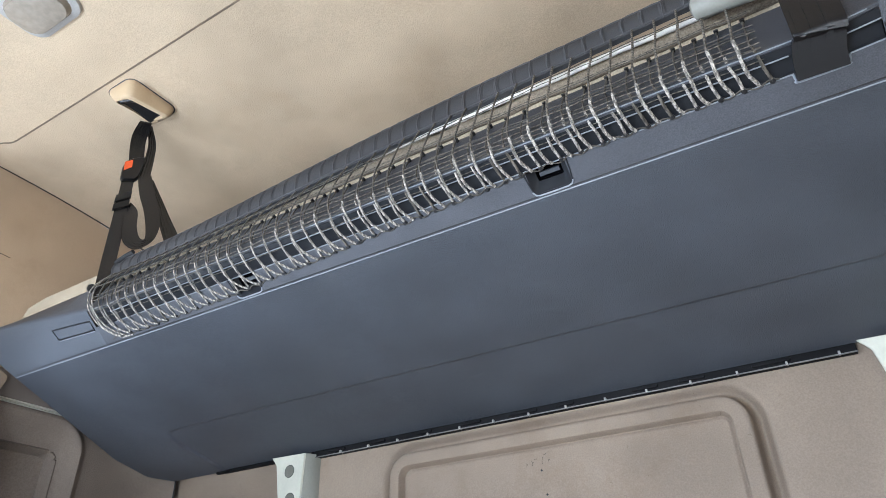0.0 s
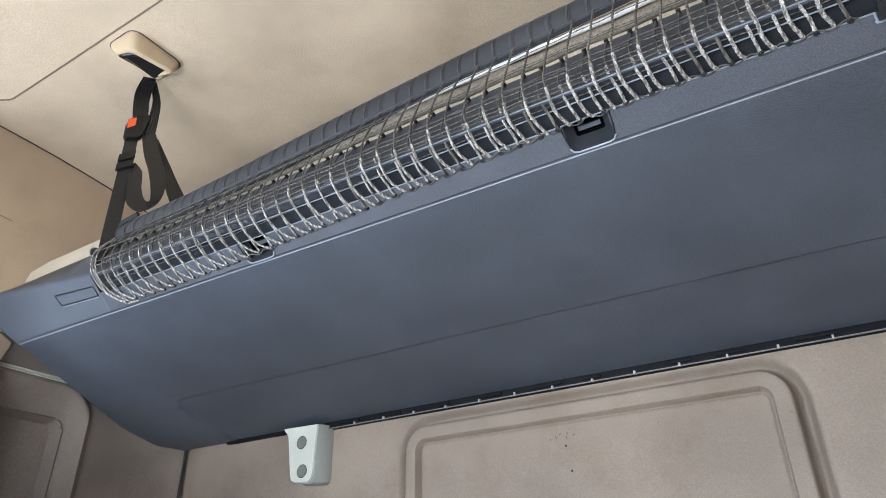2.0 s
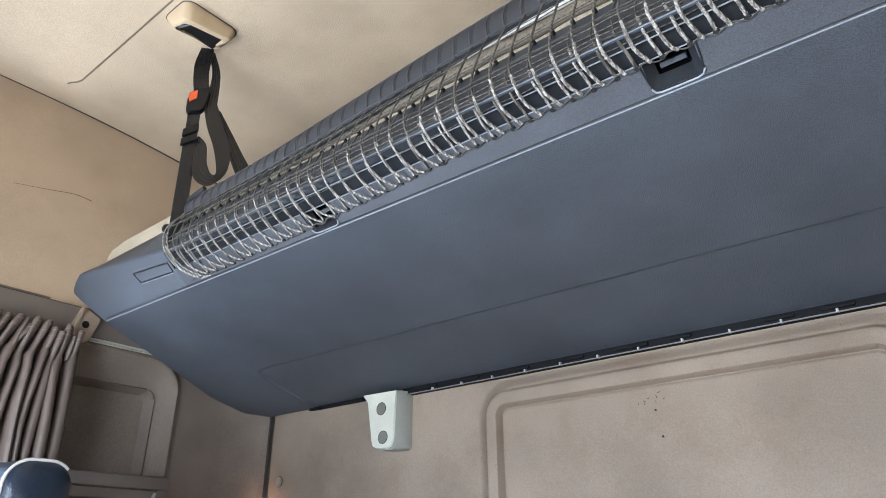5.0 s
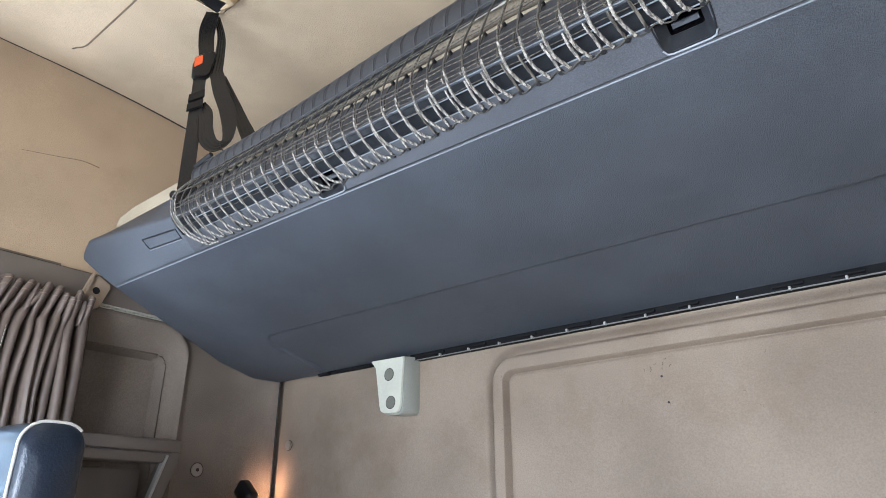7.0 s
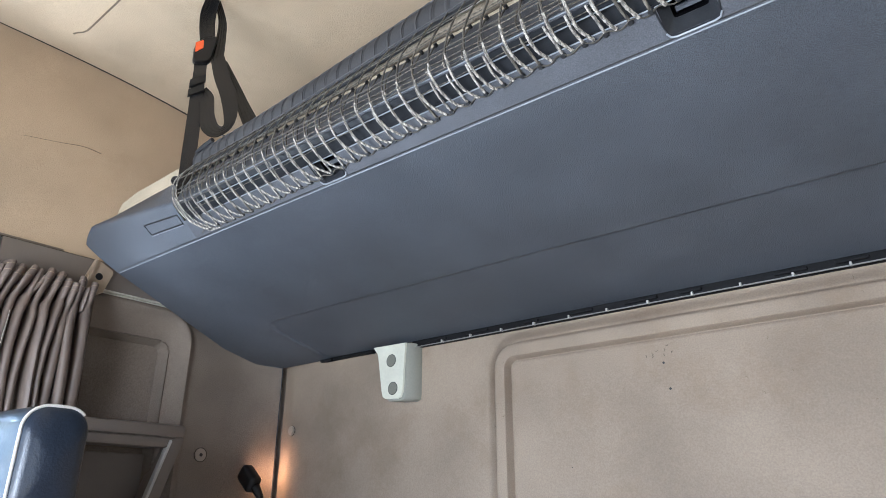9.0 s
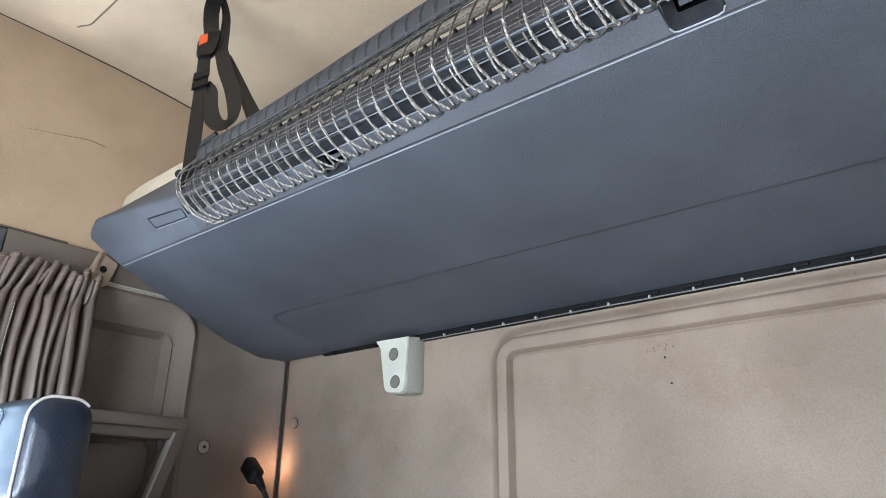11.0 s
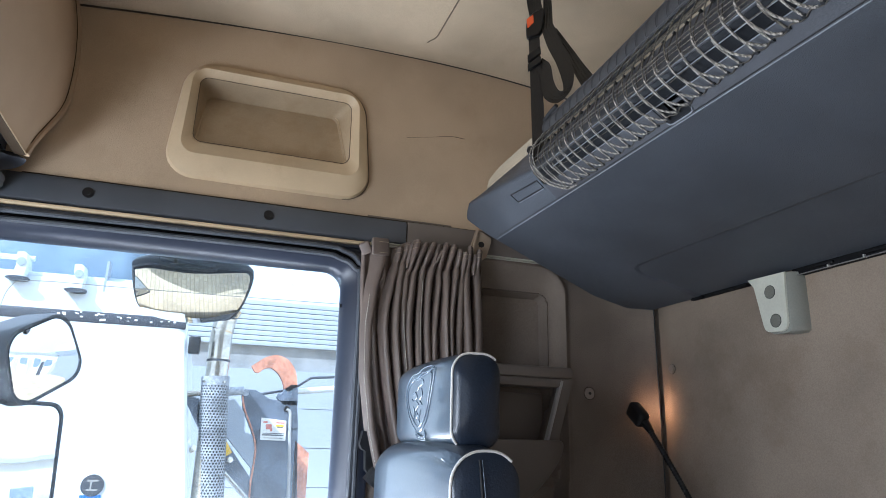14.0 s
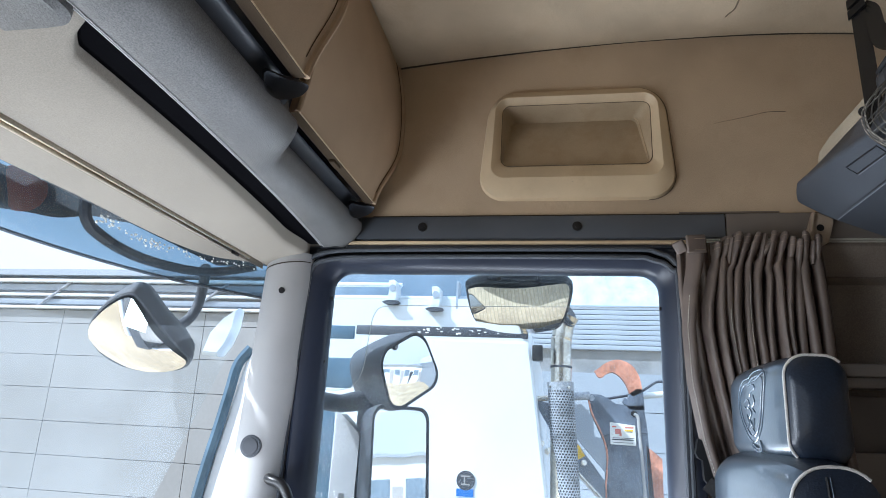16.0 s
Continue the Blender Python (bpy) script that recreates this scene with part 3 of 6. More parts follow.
tagged(part("stain", disc((XL + 0.0160, 0.165, 1.888), (1, 0, 0.12), 0.0055, 0.003, 9), TAUPE_PLASTIC, tray))

# slate rail over the door, screws, seal strips
rail = thing("door_top_rail", "slate plastic trim rail above the door with two screws", "trim rail", at=(XL, 0.07, 1.74))
part("rail_body", loft([[(XL - 0.01, y, 1.738), (XL + 0.006, y, 1.739), (XL + 0.013, y, 1.745), (XL + 0.014, y, 1.79), (XL + 0.008, y, 1.8005), (XL - 0.01, y, 1.802)]
                        for y in lin(-0.50, 0.506, 12)], True, True), RAIL, rail)
for y in (-0.198, 0.176):
    s = part("screw", disc((XL + 0.0145, y, 1.772), (1, 0, 0), 0.0115, 0.005, 20, 0.001), BLACK, rail, "black screw in a round socket")
    part("screw_head", disc((XL + 0.0175, y, 1.772), (1, 0, 0), 0.006, 0.003, 6), BLACK, s)
rail2 = thing("pillar_top_rail", "taupe plastic trim rail above the curtain", "trim rail", at=(XL, 0.6, 1.74))
part("rail_body", box(XL - 0.01, XL + 0.012, 0.5085, 1.09, 1.742, 1.802, 0.004), POCKET, rail2)
tagged(part("trim_seal", box(XL - 0.01, XL + 0.017, -0.44, 0.42, 1.7285, 1.7365, 0.002), BEIGE_PLASTIC), "pale beige seal strip above the door", "seal", kind="structure")
tagged(part("trim_guide", merge(box(XL - 0.01, XL + 0.012, -0.46, 0.42, 1.7195, 1.7265, 0.002), box(XL - 0.01, XL + 0.006, -0.47, 0.42, 1.7105, 1.7185, 0.002)), SLATE_DARK),
       "dark double seal above the door window", "seal", kind="structure")

# door with its window
door = tagged(part("door_1", merge(box(XL - 0.07, XL - 0.01, -0.52, 0.43, 0.0, 0.90, 0.01), box(XL - 0.07, XL - 0.03, 0.372, 0.43, 0.9, 1.735), box(XL - 0.07, XL - 0.03, -0.52, -0.44, 0.9, 1.735),
                                   box(XL - 0.07, XL - 0.03, -0.44, 0.372, 1.675, 1.735)), SLATE_DARK), "dark slate cab door with a large window", "door", kind="structure")
WY, WZ = -0.034, 1.306


def win_loop(x, grow, r):
    return [(x, WY + a, WZ + b) for a, b in rrect(0.403 + grow, 0.360 + grow, r, 8, 0.985)]


part("window_gasket", loft([win_loop(XL - 0.02, 0.062, 0.075), win_loop(XL + 0.004, 0.060, 0.075), win_loop(XL + 0.010, 0.050, 0.07), win_loop(XL + 0.004, 0.030, 0.06),
                            win_loop(XL - 0.012, 0.010, 0.05), win_loop(XL - 0.030, 0.0, 0.045), win_loop(XL - 0.05, 0.0, 0.045)]), GASKET, door, "dark moulded window surround")
pane = part("pane", box(XL - 0.044, XL - 0.040, WY - 0.41, WY + 0.41, WZ - 0.366, WZ + 0.366), PANE, door, "clear window glass")
pane.visible_shadow = False
for y, z in ((-0.43, 1.60), (-0.437, 1.44), (0.365, 1.585), (-0.01, 1.652)):
    part("pip", box(XL - 0.034, XL - 0.026, y - 0.004, y + 0.004, z - 0.004, z + 0.004, 0.001), BLACK, door)
SEAL = [(-0.500, 0.60), (-0.496, 1.20), (-0.492, 1.372), (-0.484, 1.478), (-0.479, 1.617), (-0.473, 1.667), (-0.452, 1.689), (-0.405, 1.698), (-0.325, 1.7005), (-0.10, 1.702), (0.28, 1.702), (0.345, 1.696), (0.382, 1.672), (0.396, 1.62), (0.398, 1.20), (0.40, 0.60)]


def seal_line(x, grow):
    """The door seal's line, moved in (minus) or out of the window."""
    pts = smooth_path([(x, y, z) for y, z in SEAL], 5)
    c = Vector((x, -0.04, 1.25))
    return [p + Vector((0, math.copysign(grow, p.y - c.y) if p.z < 1.69 else 0.6 * grow * math.copysign(1, p.y - c.y) * (abs(p.y + 0.04) > 0.36), grow * step(1.60, 1.70, p.z))) for p in pts]


door_seal = tagged(part("door_seal", tube(seal_line(XL + 0.010, -0.004), 0.0062, 8), SLATE), "dark double rubber seal round the door window", "seal", kind="structure")
part("outer_lip", tube(seal_line(XL + 0.014, 0.013), 0.0058, 8), SLATE, door_seal, "outer rubber lip")
# black tube drawn as the shade between the two lips
part("groove", tube(seal_line(XL + 0.006, 0.0045), 0.0050, 6), SHADE_BLACK, door_seal, "black line for the shade between the lips")
tagged(part("trim_pillar_rear", box(XL - 0.03, XL + 0.012, 0.405, 0.44, 0.0, 1.735, 0.008), GASKET), "dark pillar trim behind the door", "trim", kind="structure")

# front pillar
def pillar_loop(z):
    k = (z - 1.12) / 0.53
    y0, y1 = -0.630 + 0.03 * k, -0.498 + 0.026 * k
    mid, half = (y0 + y1) / 2, (y1 - y0) / 2
    arc = [(XL - 0.02 + 0.072 * math.sin(a) ** 0.75, mid + half * math.cos(a), z) for a in lin(0.02, math.pi - 0.02, 17)]
    return arc + [(XL - 0.06, y0 - 0.01, z), (XL - 0.08, y1, z)]


apillar = tagged(part("pillar_front_left", loft([pillar_loop(z) for z in lin(0.4, 1.70, 20)], True, True), GREY_TRIM), "grey plastic windscreen pillar trim", "pillar", kind="structure")
part("seam", tube([(-1.1195 + 0.072 * (1 - min(0.99, ((y + 0.5355) / 0.064) ** 2)) ** 0.375, y, 1.656 + 0.024 * ((y + 0.598) / 0.13) ** 0.7) for y in lin(-0.597, -0.478, 16)], 0.0014, 6), GAP, apillar, "dark curved seam")
part("screw_hole", disc((XL + 0.0505, -0.531, 1.601), (1, 0.1, 0), 0.0078, 0.005, 16), BLACK, apillar)
spk = part("speaker_ring", disc((XL + 0.050, -0.563, 1.235), (1, 0, 0), 0.0255, 0.008, 28, 0.002), SLATE, apillar, "round slate tweeter surround")
part("speaker_grille", disc((XL + 0.0545, -0.563, 1.235), (1, 0, 0), 0.019, 0.003, 28, 0.001), SLATE_DARK, spk)
handle = thing("grab_handle", "black plastic grab handle on the front pillar", "grab handle", at=(XL + 0.03, -0.5, 0.8))
part("grip", tube(smooth_path([(XL + 0.03, -0.515, 1.165), (XL + 0.075, -0.498, 1.168), (XL + 0.085, -0.455, 1.15), (XL + 0.085, -0.435, 1.08), (XL + 0.085, -0.435, 0.9), (XL + 0.03, -0.47, 0.82)]), 0.0115, 10), BLACK, handle)

# right side of the cab, closing the place on the driver's side
# unseen wall, given dark cloth colour so less light bounces off it
right = tagged(part("wall_right", merge(box(XR, XR + 0.06, -1.1, YR, -0.05, 0.95), box(XR, XR + 0.06, -1.1, -0.43, 0.95, 1.66), box(XR, XR + 0.06, 0.37, YR, 0.95, 1.66), box(XR, XR + 0.06, -1.1, YR, 1.66, 2.32)), CURTAIN),
               "unseen driver side of the cab, darkened to cut bounced light", "wall", kind="structure")

# windscreen, header, dash
WS = lambda x: -0.685 + 0.085 * min(1, abs((x - CX) / 1.06)) ** 3
ws = grid(lambda x, z: (x, WS(x) - (1.655 - z) * 0.42, z), lin(XL - 0.02, XR + 0.02, 30), lin(0.80, 1.67, 14))
ws = tagged(part("window_windscreen", ws, SCREEN), "clear curved windscreen glass", "window", kind="structure")
ws.visible_shadow = False
tagged(part("dashboard", box(XL, XR, -1.25, -0.62, 0.0, 0.86, 0.05, 4), DASH), "unseen dashboard below the windscreen, greyed to bounce light", "dashboard", kind="structure")


def header_z(y):
    return 1.71 + (y + 0.44) * 0.26


def dip(x):
    """The header's front edge droops towards both pillars."""
    return 0.016 * step(0.42, 0.80, abs(x - CX)) * step(0.612, 0.645, -WS(x))


HX = spaced((XL + 0.005, -0.9, 0.02), (-0.9, -0.3, 0.04), (-0.3, 0.24, 0.012), (0.24, 0.9, 0.04), (0.9, XR, 0.02))


def gap_rear(x):
    """Front edge of the dark slot beside the console: it narrows to a point towards the middle."""
    a = abs(x - CX)
    w = 0.058 * min(1.0, max(0.0, (a - 0.112) / 0.05)) ** 0.5 - 0.022 * step(0.9, 1.06, a)
    return console_lip(x) - max(w, 0.001)


def console_lip(x):
    return -0.384 - 0.072 * ((x - CX) / 1.09) ** 2


loops = []
for x in HX:
    e = gap_rear(x)
    loops.append([(x, e, 1.80), (x, e, header_z(e) + 0.006), (x, e - 0.004, header_z(e) + 0.001)] + [(x, y, header_z(y)) for y in (e - 0.014, (e - 0.592) / 2, -0.592)] + [(x, -0.593, 1.80)])
tagged(part("header_panel", loft(loops, True, True), HEADER), "pale grey fabric header panel over the windscreen", "header", kind="structure")
loops = []
for x in HX:
    yf = min(-0.612, WS(x) + 0.004)
    loops.append([(x, -0.611, 1.80), (x, -0.611, header_z(-0.611)), (x, yf, header_z(yf) - dip(x)), (x, yf - 0.012, header_z(yf) + 0.008 - dip(x)), (x, yf - 0.02, 1.80)])
tagged(part("header_strip", loft(loops, True, True), HEADER), "pale grey edge strip above the windscreen", "header", kind="structure")
blind = thing("roller_blind", "bronze-edged roller sun blind in its slot above the windscreen", "sun blind", at=(CX, -0.6, 1.66))
part("bar", merge(box(-0.99, 0.95, -0.5995, -0.5935, 1.664, 1.68, 0.002), box(-0.99, 0.95, -0.6100, -0.6040, 1.661, 1.68, 0.002)), CHROME, blind, "bronze metal bar")
part("slot", box(-1.0, 0.96, -0.612, -0.592, 1.681, 1.70), BLACK, blind)
part("pull_tab", box(-0.945, -0.915, -0.604, -0.599, 1.658, 1.672, 0.001), BLACK, blind)
tagged(part("wall_front", merge(box(XL - 0.1, XR + 0.06, -0.80, -0.62, 1.70, 2.32), box(XL - 0.1, XR + 0.06, -1.30, -1.20, -0.05, 0.86)), SLATE_DARK), "cab front above and below the windscreen", "wall", kind="structure")


# overhead console with lockers
def bulge(x):
    a = abs(x - CX)
    return 0.056 * (1 - step(0.475, 0.565, a))


def console_profile(x):
    o = bulge(x)
    p = console_lip(x)
    r = -0.347 + o
    return [(x, p, 1.80), (x, p, 1.724), (x, p + 0.003, 1.7175), (x, p + 0.010, 1.7150), (x, p + 0.25 * (r - p), 1.7158), (x, p + 0.5 * (r - p), 1.7195), (x, p + 0.72 * (r - p), 1.7275), (x, p + 0.88 * (r - p), 1.7405),
            (x, p + 0.97 * (r - p), 1.756), (x, r, 1.770), (x, r - 0.0015, 1.777), (x, r - 0.006, 1.7805), (x, r - 0.012, 1.781), (x, r - 0.016, 1.79), (x, r - 0.025, 1.83), (x, -0.42, 1.84)]


con = thing("overhead_console", "slate plastic overhead console with a rolled lower edge", "overhead console", at=(CX, -0.4, 1.72))
part("shell", loft([console_profile(x) for x in spaced((XL + 0.035, XL + 0.08, 0.01), (XL + 0.08, -0.65, 0.06), (-0.65, -0.44, 0.008), (-0.44, 0.38, 0.08), (0.38, 0.59, 0.008), (0.59, XR - 0.02, 0.06))], True, True, ring=True), CONSOLE, con)
part("end_cap", loft([[(x, -0.437 + s * 0.03, 1.80), (x, -0.437 + s * 0.03, 1.724), (x, -0.40 + s * 0.012, 1.7185 + s * 0.004), (x, -0.372, 1.735 + s * 0.006), (x, -0.350 - s * 0.01, 1.762 + s * 0.004), (x, -0.347 - s * 0.02, 1.79), (x, -0.38, 1.80)]
                      for x, s in ((XL + 0.036, 0), (XL + 0.015, 0.4), (XL + 0.002, 1.6))], True, True), CONSOLE, con)
# black boxes fill the slot in place of its shade
part("shadow_gap", merge(box(XL + 0.02, XR, -0.52, -0.405, 1.7275, 1.80), box(CX - 0.55, CX + 0.55, -0.405, -0.380, 1.7275, 1.80)), SHADE_BLACK, con, "black filler painted as shade between console and header")
for x0, x1 in ((-1.0, -0.575), (-0.475, 0.415), (0.515, 0.94)):
    part("trough", grid(lambda x, v: (x, -0.360 + bulge(x) + 0.03 * v, 1.784 + 0.018 * math.sin(math.pi * v * 0.9) + 0.010 * v), spaced((x0, x1, 0.02)), lin(0, 1, 8)), SLATE_DARK, con, "dark trough below the lockers")
SCOOP = [(-0.05, -0.043, -0.030), (-0.060, -0.035, -0.018), (-0.02, -0.022, -0.009), (0.014, -0.002, -0.001), (0.017, -0.014, -0.018), (-0.008, -0.036, -0.036), (-0.035, -0.044, -0.037)]
for xe, o in ((-0.995, 0.0), (-0.42, 0.056)):
    line = smooth_path([(xe - a, -0.300 + o + b, 1.800 + c) for a, b, c in (*SCOOP, SCOOP[0])], 5)[:-1]
    mid = sum(line, Vector()) / len(line)
    part("trough_end", loft([line, [p.lerp(mid, 0.06) + Vector((0, -0.001, 0.002)) for p in line], [p.lerp(mid, 0.25) + Vector((0, -0.010, 0.012)) for p in line], [p.lerp(mid, 0.9) + Vector((0, -0.014, 0.016)) for p in line]], False, True), SLATE_DARK, con, "dark scooped end of the trough")
part("bright_lip", tube([(x, console_lip(x) + 0.0005, 1.7190) for x in lin(XL + 0.04, XR - 0.03, 60)], 0.0018, 6), SILVER_EDGE, con)
part("bright_lip", tube([(x, console_lip(x) + 0.0085, 1.7145) for x in lin(XL + 0.04, XR - 0.03, 60)], 0.0010, 6), SILVER_EDGE, con)
part("centre_panel", loft([[(CX + a, -0.462 + b, z) for a, b in rrect(w, h, 0.035, 6)] for z, w, h in ((1.745, 0.098, 0.085), (1.708, 0.096, 0.083), (1.701, 0.088, 0.076))], True, True), CONSOLE, con, "grey rounded centre panel")
part("body", box(XL + 0.01, XR, -0.62, -0.365, 1.80, 2.25), SLATE_DARK, con)


def locker_door(x0, x1, yb, round0, round1, latch):
    """A padded door hung over the trough: curved in section, its lower outer corner rounded."""
    d = thing("locker_door", "beige cloth-covered overhead locker door with pale piped edge", "locker door", "overhead locker doors", at=((x0 + x1) / 2, yb, 1.80))

    def face(u, v, off):
        z = 1.803 + (ceil - 1.803) * v
        x = x0 + (x1 - x0) * u
        a0 = round0 * (1 - step(0, 1, v / 0.42)) * (1 - u) ** 3
        a1 = round1 * (1 - step(0, 1, v / 0.42)) * u ** 3
        y = yb + off + 0.045 * math.sin(math.pi * min(1, v * 0.75)) * 0.9 - 0.03 * v * v
        return (x + a0 - a1, y, z)
    ceil = 2.252
    us, vs = lin(0, 1, 24), lin(0, 1, 20)
    bm = grid(lambda u, v: face(u, v, 0), us, vs)
    r = bmesh.ops.extrude_face_region(bm, geom=bm.faces[:])
    bmesh.ops.translate(bm, vec=(0, -0.018, 0), verts=[e for e in r["geom"] if isinstance(e, bmesh.types.BMVert)])
    panel = part("panel", bm, DOOR_BEIGE, d)
    part("bottom_piping", tube([face(u, 0, 0.001) for u in us], 0.0016, 6), BEIGE_PLASTIC, d, "pale piping")
    part("side_piping", tube([face(0, v, 0.0) for v in vs], 0.0075, 8), DOOR_BEIGE, d)
    part("side_seam", tube([face(0.026, v, 0.0006) for v in vs[1:]], 0.0010, 5), BROWN_EDGE_SHADE, d)
    part("side_piping", tube([face(1, v, 0.0) for v in vs], 0.0055, 8), DOOR_BEIGE, d)
    # the beige underside carries its shade as a dark brown colour
    part("underside", loft([[face(u, 0, 0.0015)[:2] + (1.8012,) for u in us], [face(u, 0, -0.019)[:2] + (1.8012,) for u in us]], ring=False), BROWN_EDGE_SHADE, d, "beige underside painted in shade brown")
    part("latch", box(latch - 0.02, latch + 0.02, yb - 0.016, yb - 0.004, 1.795, 1.8025, 0.002), BROWN_EDGE_SHADE, d, "small taupe latch")
    return d


locker_door(XL + 0.004, -0.525, -0.300, 0.105, 0.0, -0.745)
locker_door(-0.475, 0.415, -0.244, 0.06, 0.06, -0.03)
locker_door(0.465, XR - 0.01, -0.300, 0.0, 0.09, 0.75)


# ---- upper bunk ----
Y0, Z0, Y2, Z2 = 1.168, 1.6255, 0.692, 1.7375   # hinge line and groove line
YE, YK, ZK = 0.632, 0.660, 1.858               # front edge, and top edge under the mattress


def bunk_end(y):
    return max(-1.078, -0.957 - 0.36 * (y - 0.69))


def mirror_x(x):
    return 2 * CX - x


def sink(x):
    """The groove runs a little lower towards the driver's side."""
    return -0.0088 * (x + 0.612)


def edge_z(x):
    """Height of the front edge; it climbs towards both ends."""
    a = min(x, mirror_x(x))
    return 1.785 - 0.011 * max(0.0, x + 0.62) + max(0.0, -0.62 - a) / 0.365 * 0.048


def on_apron(x, s, out=0.0):
    """A point of the sloping front, s: 0 at the groove, 1 at the front edge; out: that far proud of it."""
    return Vector((x, Y2 + (YE - Y2) * s - 0.617 * out, Z2 + sink(x) + (edge_z(x) - Z2 - sink(x)) * s - 0.787 * out))


def bunk_under(u, y):
    """Underside: slopes up from hinge to groove, with a shallow pressed panel towards the wall."""
    xl = bunk_end(y) + 0.05 * step(1.12, 1.168, y)
    x = xl + (mirror_x(xl) - xl) * u
    z = Z0 + (Z2 + sink(x) - Z0) * (Y0 - y) / (Y0 - Y2)
    d = rr_dist(x - CX, y - 1.20, 0.815, 0.228, 0.05)
    z += 0.0035 * step(0.004, -0.004, d)
    return (x, y, z)


bunk = thing("upper_bunk", "slate plastic fold-up bunk with a sloping underside, hung by straps", "bunk", at=(CX, 1.1, 1.63))
US = [0.0, 0.005] + lin(0.01, 0.12, 46) + lin(0.13, 0.87, 60) + lin(0.88, 0.99, 46) + [0.995, 1.0]
part("underside", grid(bunk_under, US, spaced((Y2, 0.94, 0.02), (0.94, 1.02, 0.0025), (1.02, 1.10, 0.01), (1.10, Y0, 0.006))), SLATE, bunk, angle=60)
HANDLES = (-0.2925, 0.229)
LIP = 0.53                     # upper edge of the apron, where the net tucks in


def apron_end(s):
    """How far the end reaches at that height of the apron."""
    return -0.957 - 0.085 * s / 0.7 if s < 0.7 else -1.042 + 0.055 * ((s - 0.7) / 0.3) ** 1.5


XS = spaced((-0.66, -0.33, 0.03), (-0.33, -0.255, 0.0025), (-0.255, 0.19, 0.03), (0.19, 0.268, 0.0025), (0.268, 0.60, 0.03))
SS = [0.0, 0.03, 0.06, 0.10, 0.15, 0.20, 0.25, 0.30, 0.35, 0.40, 0.45, 0.50, LIP]
bm = loft([[on_apron(x, s) for x in XS] for s in SS], ring=False)
doomed = []
for f in bm.faces:
    c = f.calc_center_median()
    if any(abs(c.x - h) < 0.026 for h in HANDLES) and (Y2 - c.y) / (Y2 - YE) > 0.10:
        doomed.append(f)
bmesh.ops.delete(bm, geom=doomed, context="FACES")
part("apron", bm, APRON_SHADED, bunk, angle=50)
for side in (-1, 1):
    m = (lambda x: x) if side < 0 else mirror_x
    rows = []
    for s in lin(0, 0.93, 14):
        rows.append([on_apron(m(x), s) for x in lin(apron_end(s), -0.66, 16)])
    for k in lin(0, 1, 5)[1:]:          # rounded front edge
        row = []
        for x in lin(apron_end(1.0), -0.66, 16):
            a, e, b = on_apron(x, 0.93), on_apron(x, 1.0), Vector((x, YE + 0.004, edge_z(x) + 0.12 * (ZK - edge_z(x)) + 0.002))
            p = a * (1 - k) ** 2 + e * 2 * k * (1 - k) + b * k * k
            row.append((m(p.x), p.y, p.z))
        rows.append(row)
    rows.append([(m(x), YK, max(ZK, edge_z(x) + 0.004)) for x in lin(-0.995, -0.66, 16)])
    rows.append([(m(x), YK + 0.012, ZK + 0.004) for x in lin(-1.0, -0.66, 16)])
    rows.append([(m(x), 1.168, ZK + 0.004) for x in lin(-1.07, -0.66, 16)])
    part("end_cap", loft(rows, ring=False), SLATE, bunk, "slate raised end of the bunk edge", angle=45)
    lower = [on_apron(m(apron_end(s)), s) for s in lin(0, 1, 9)] + [(m(-0.995), YK, ZK), (m(-1.07), 1.168, ZK)]
    back = [bunk_under(0 if side < 0 else 1, y) for y in lin(1.168, 0.70, 14)]
    bm = bmesh.new()
    bm.faces.new([bm.verts.new(p) for p in lower + back])
    bmesh.ops.triangulate(bm, faces=bm.faces[:])
    part("end_panel", bm, SLATE, bunk)
MID = spaced((-0.66, 0.60, 0.02))
# recessed glossy strip between the apron's lip and the front edge, the edge itself and the slope behind it
part("edge_strip", loft([[on_apron(x, LIP, -0.0015) for x in MID], [on_apron(x, LIP + 0.02, -0.007) for x in MID], [on_apron(x, 0.78, -0.0050) for x in MID],
                         [on_apron(x, 0.79, -0.0005) for x in MID], [on_apron(x, 0.81, 0.0) for x in MID], [on_apron(x, 0.83, -0.002) for x in MID], [on_apron(x, 0.93, -0.0018) for x in MID]], ring=False), NOSE, bunk, "glossy dark edge strip", angle=30)
part("front_edge", loft([[on_apron(x, 0.93, -0.0018) for x in MID], [on_apron(x, 0.95, 0.0) for x in MID], [on_apron(x, 0.985, 0.0002) for x in MID], [(x, YE + 0.0002, edge_z(x) + 0.001) for x in MID],
                         [(x, YE + 0.003, edge_z(x) + 0.007) for x in MID], [(x, YK - 0.010, ZK - 0.020) for x in MID], [(x, YK - 0.006, ZK - 0.014) for x in MID], [(x, YK + 0.004, ZK - 0.012) for x in MID],
                         [(x, YK + 0.012, ZK + 0.001) for x in MID], [(x, 1.168, ZK + 0.001) for x in MID]], ring=False), APRON_SHADED, bunk, "smooth slate front edge", angle=35)
# pale tubes along the bunk's edges draw their specular highlights
part("groove_lip", tube([on_apron(x, 0.010, 0.0002) for x in lin(-0.955, mirror_x(-0.955), 60)], 0.0009, 6), WORN_GLINT, bunk, "worn groove lip with its highlight painted on")
part("groove_shadow", tube([on_apron(x, 0.055, -0.0006) for x in lin(-0.955, mirror_x(-0.955), 60)], 0.0011, 6), BLACK, bunk, "dark groove")
NOTCH = ((-0.60, 0.514), (0.567, 0.60))
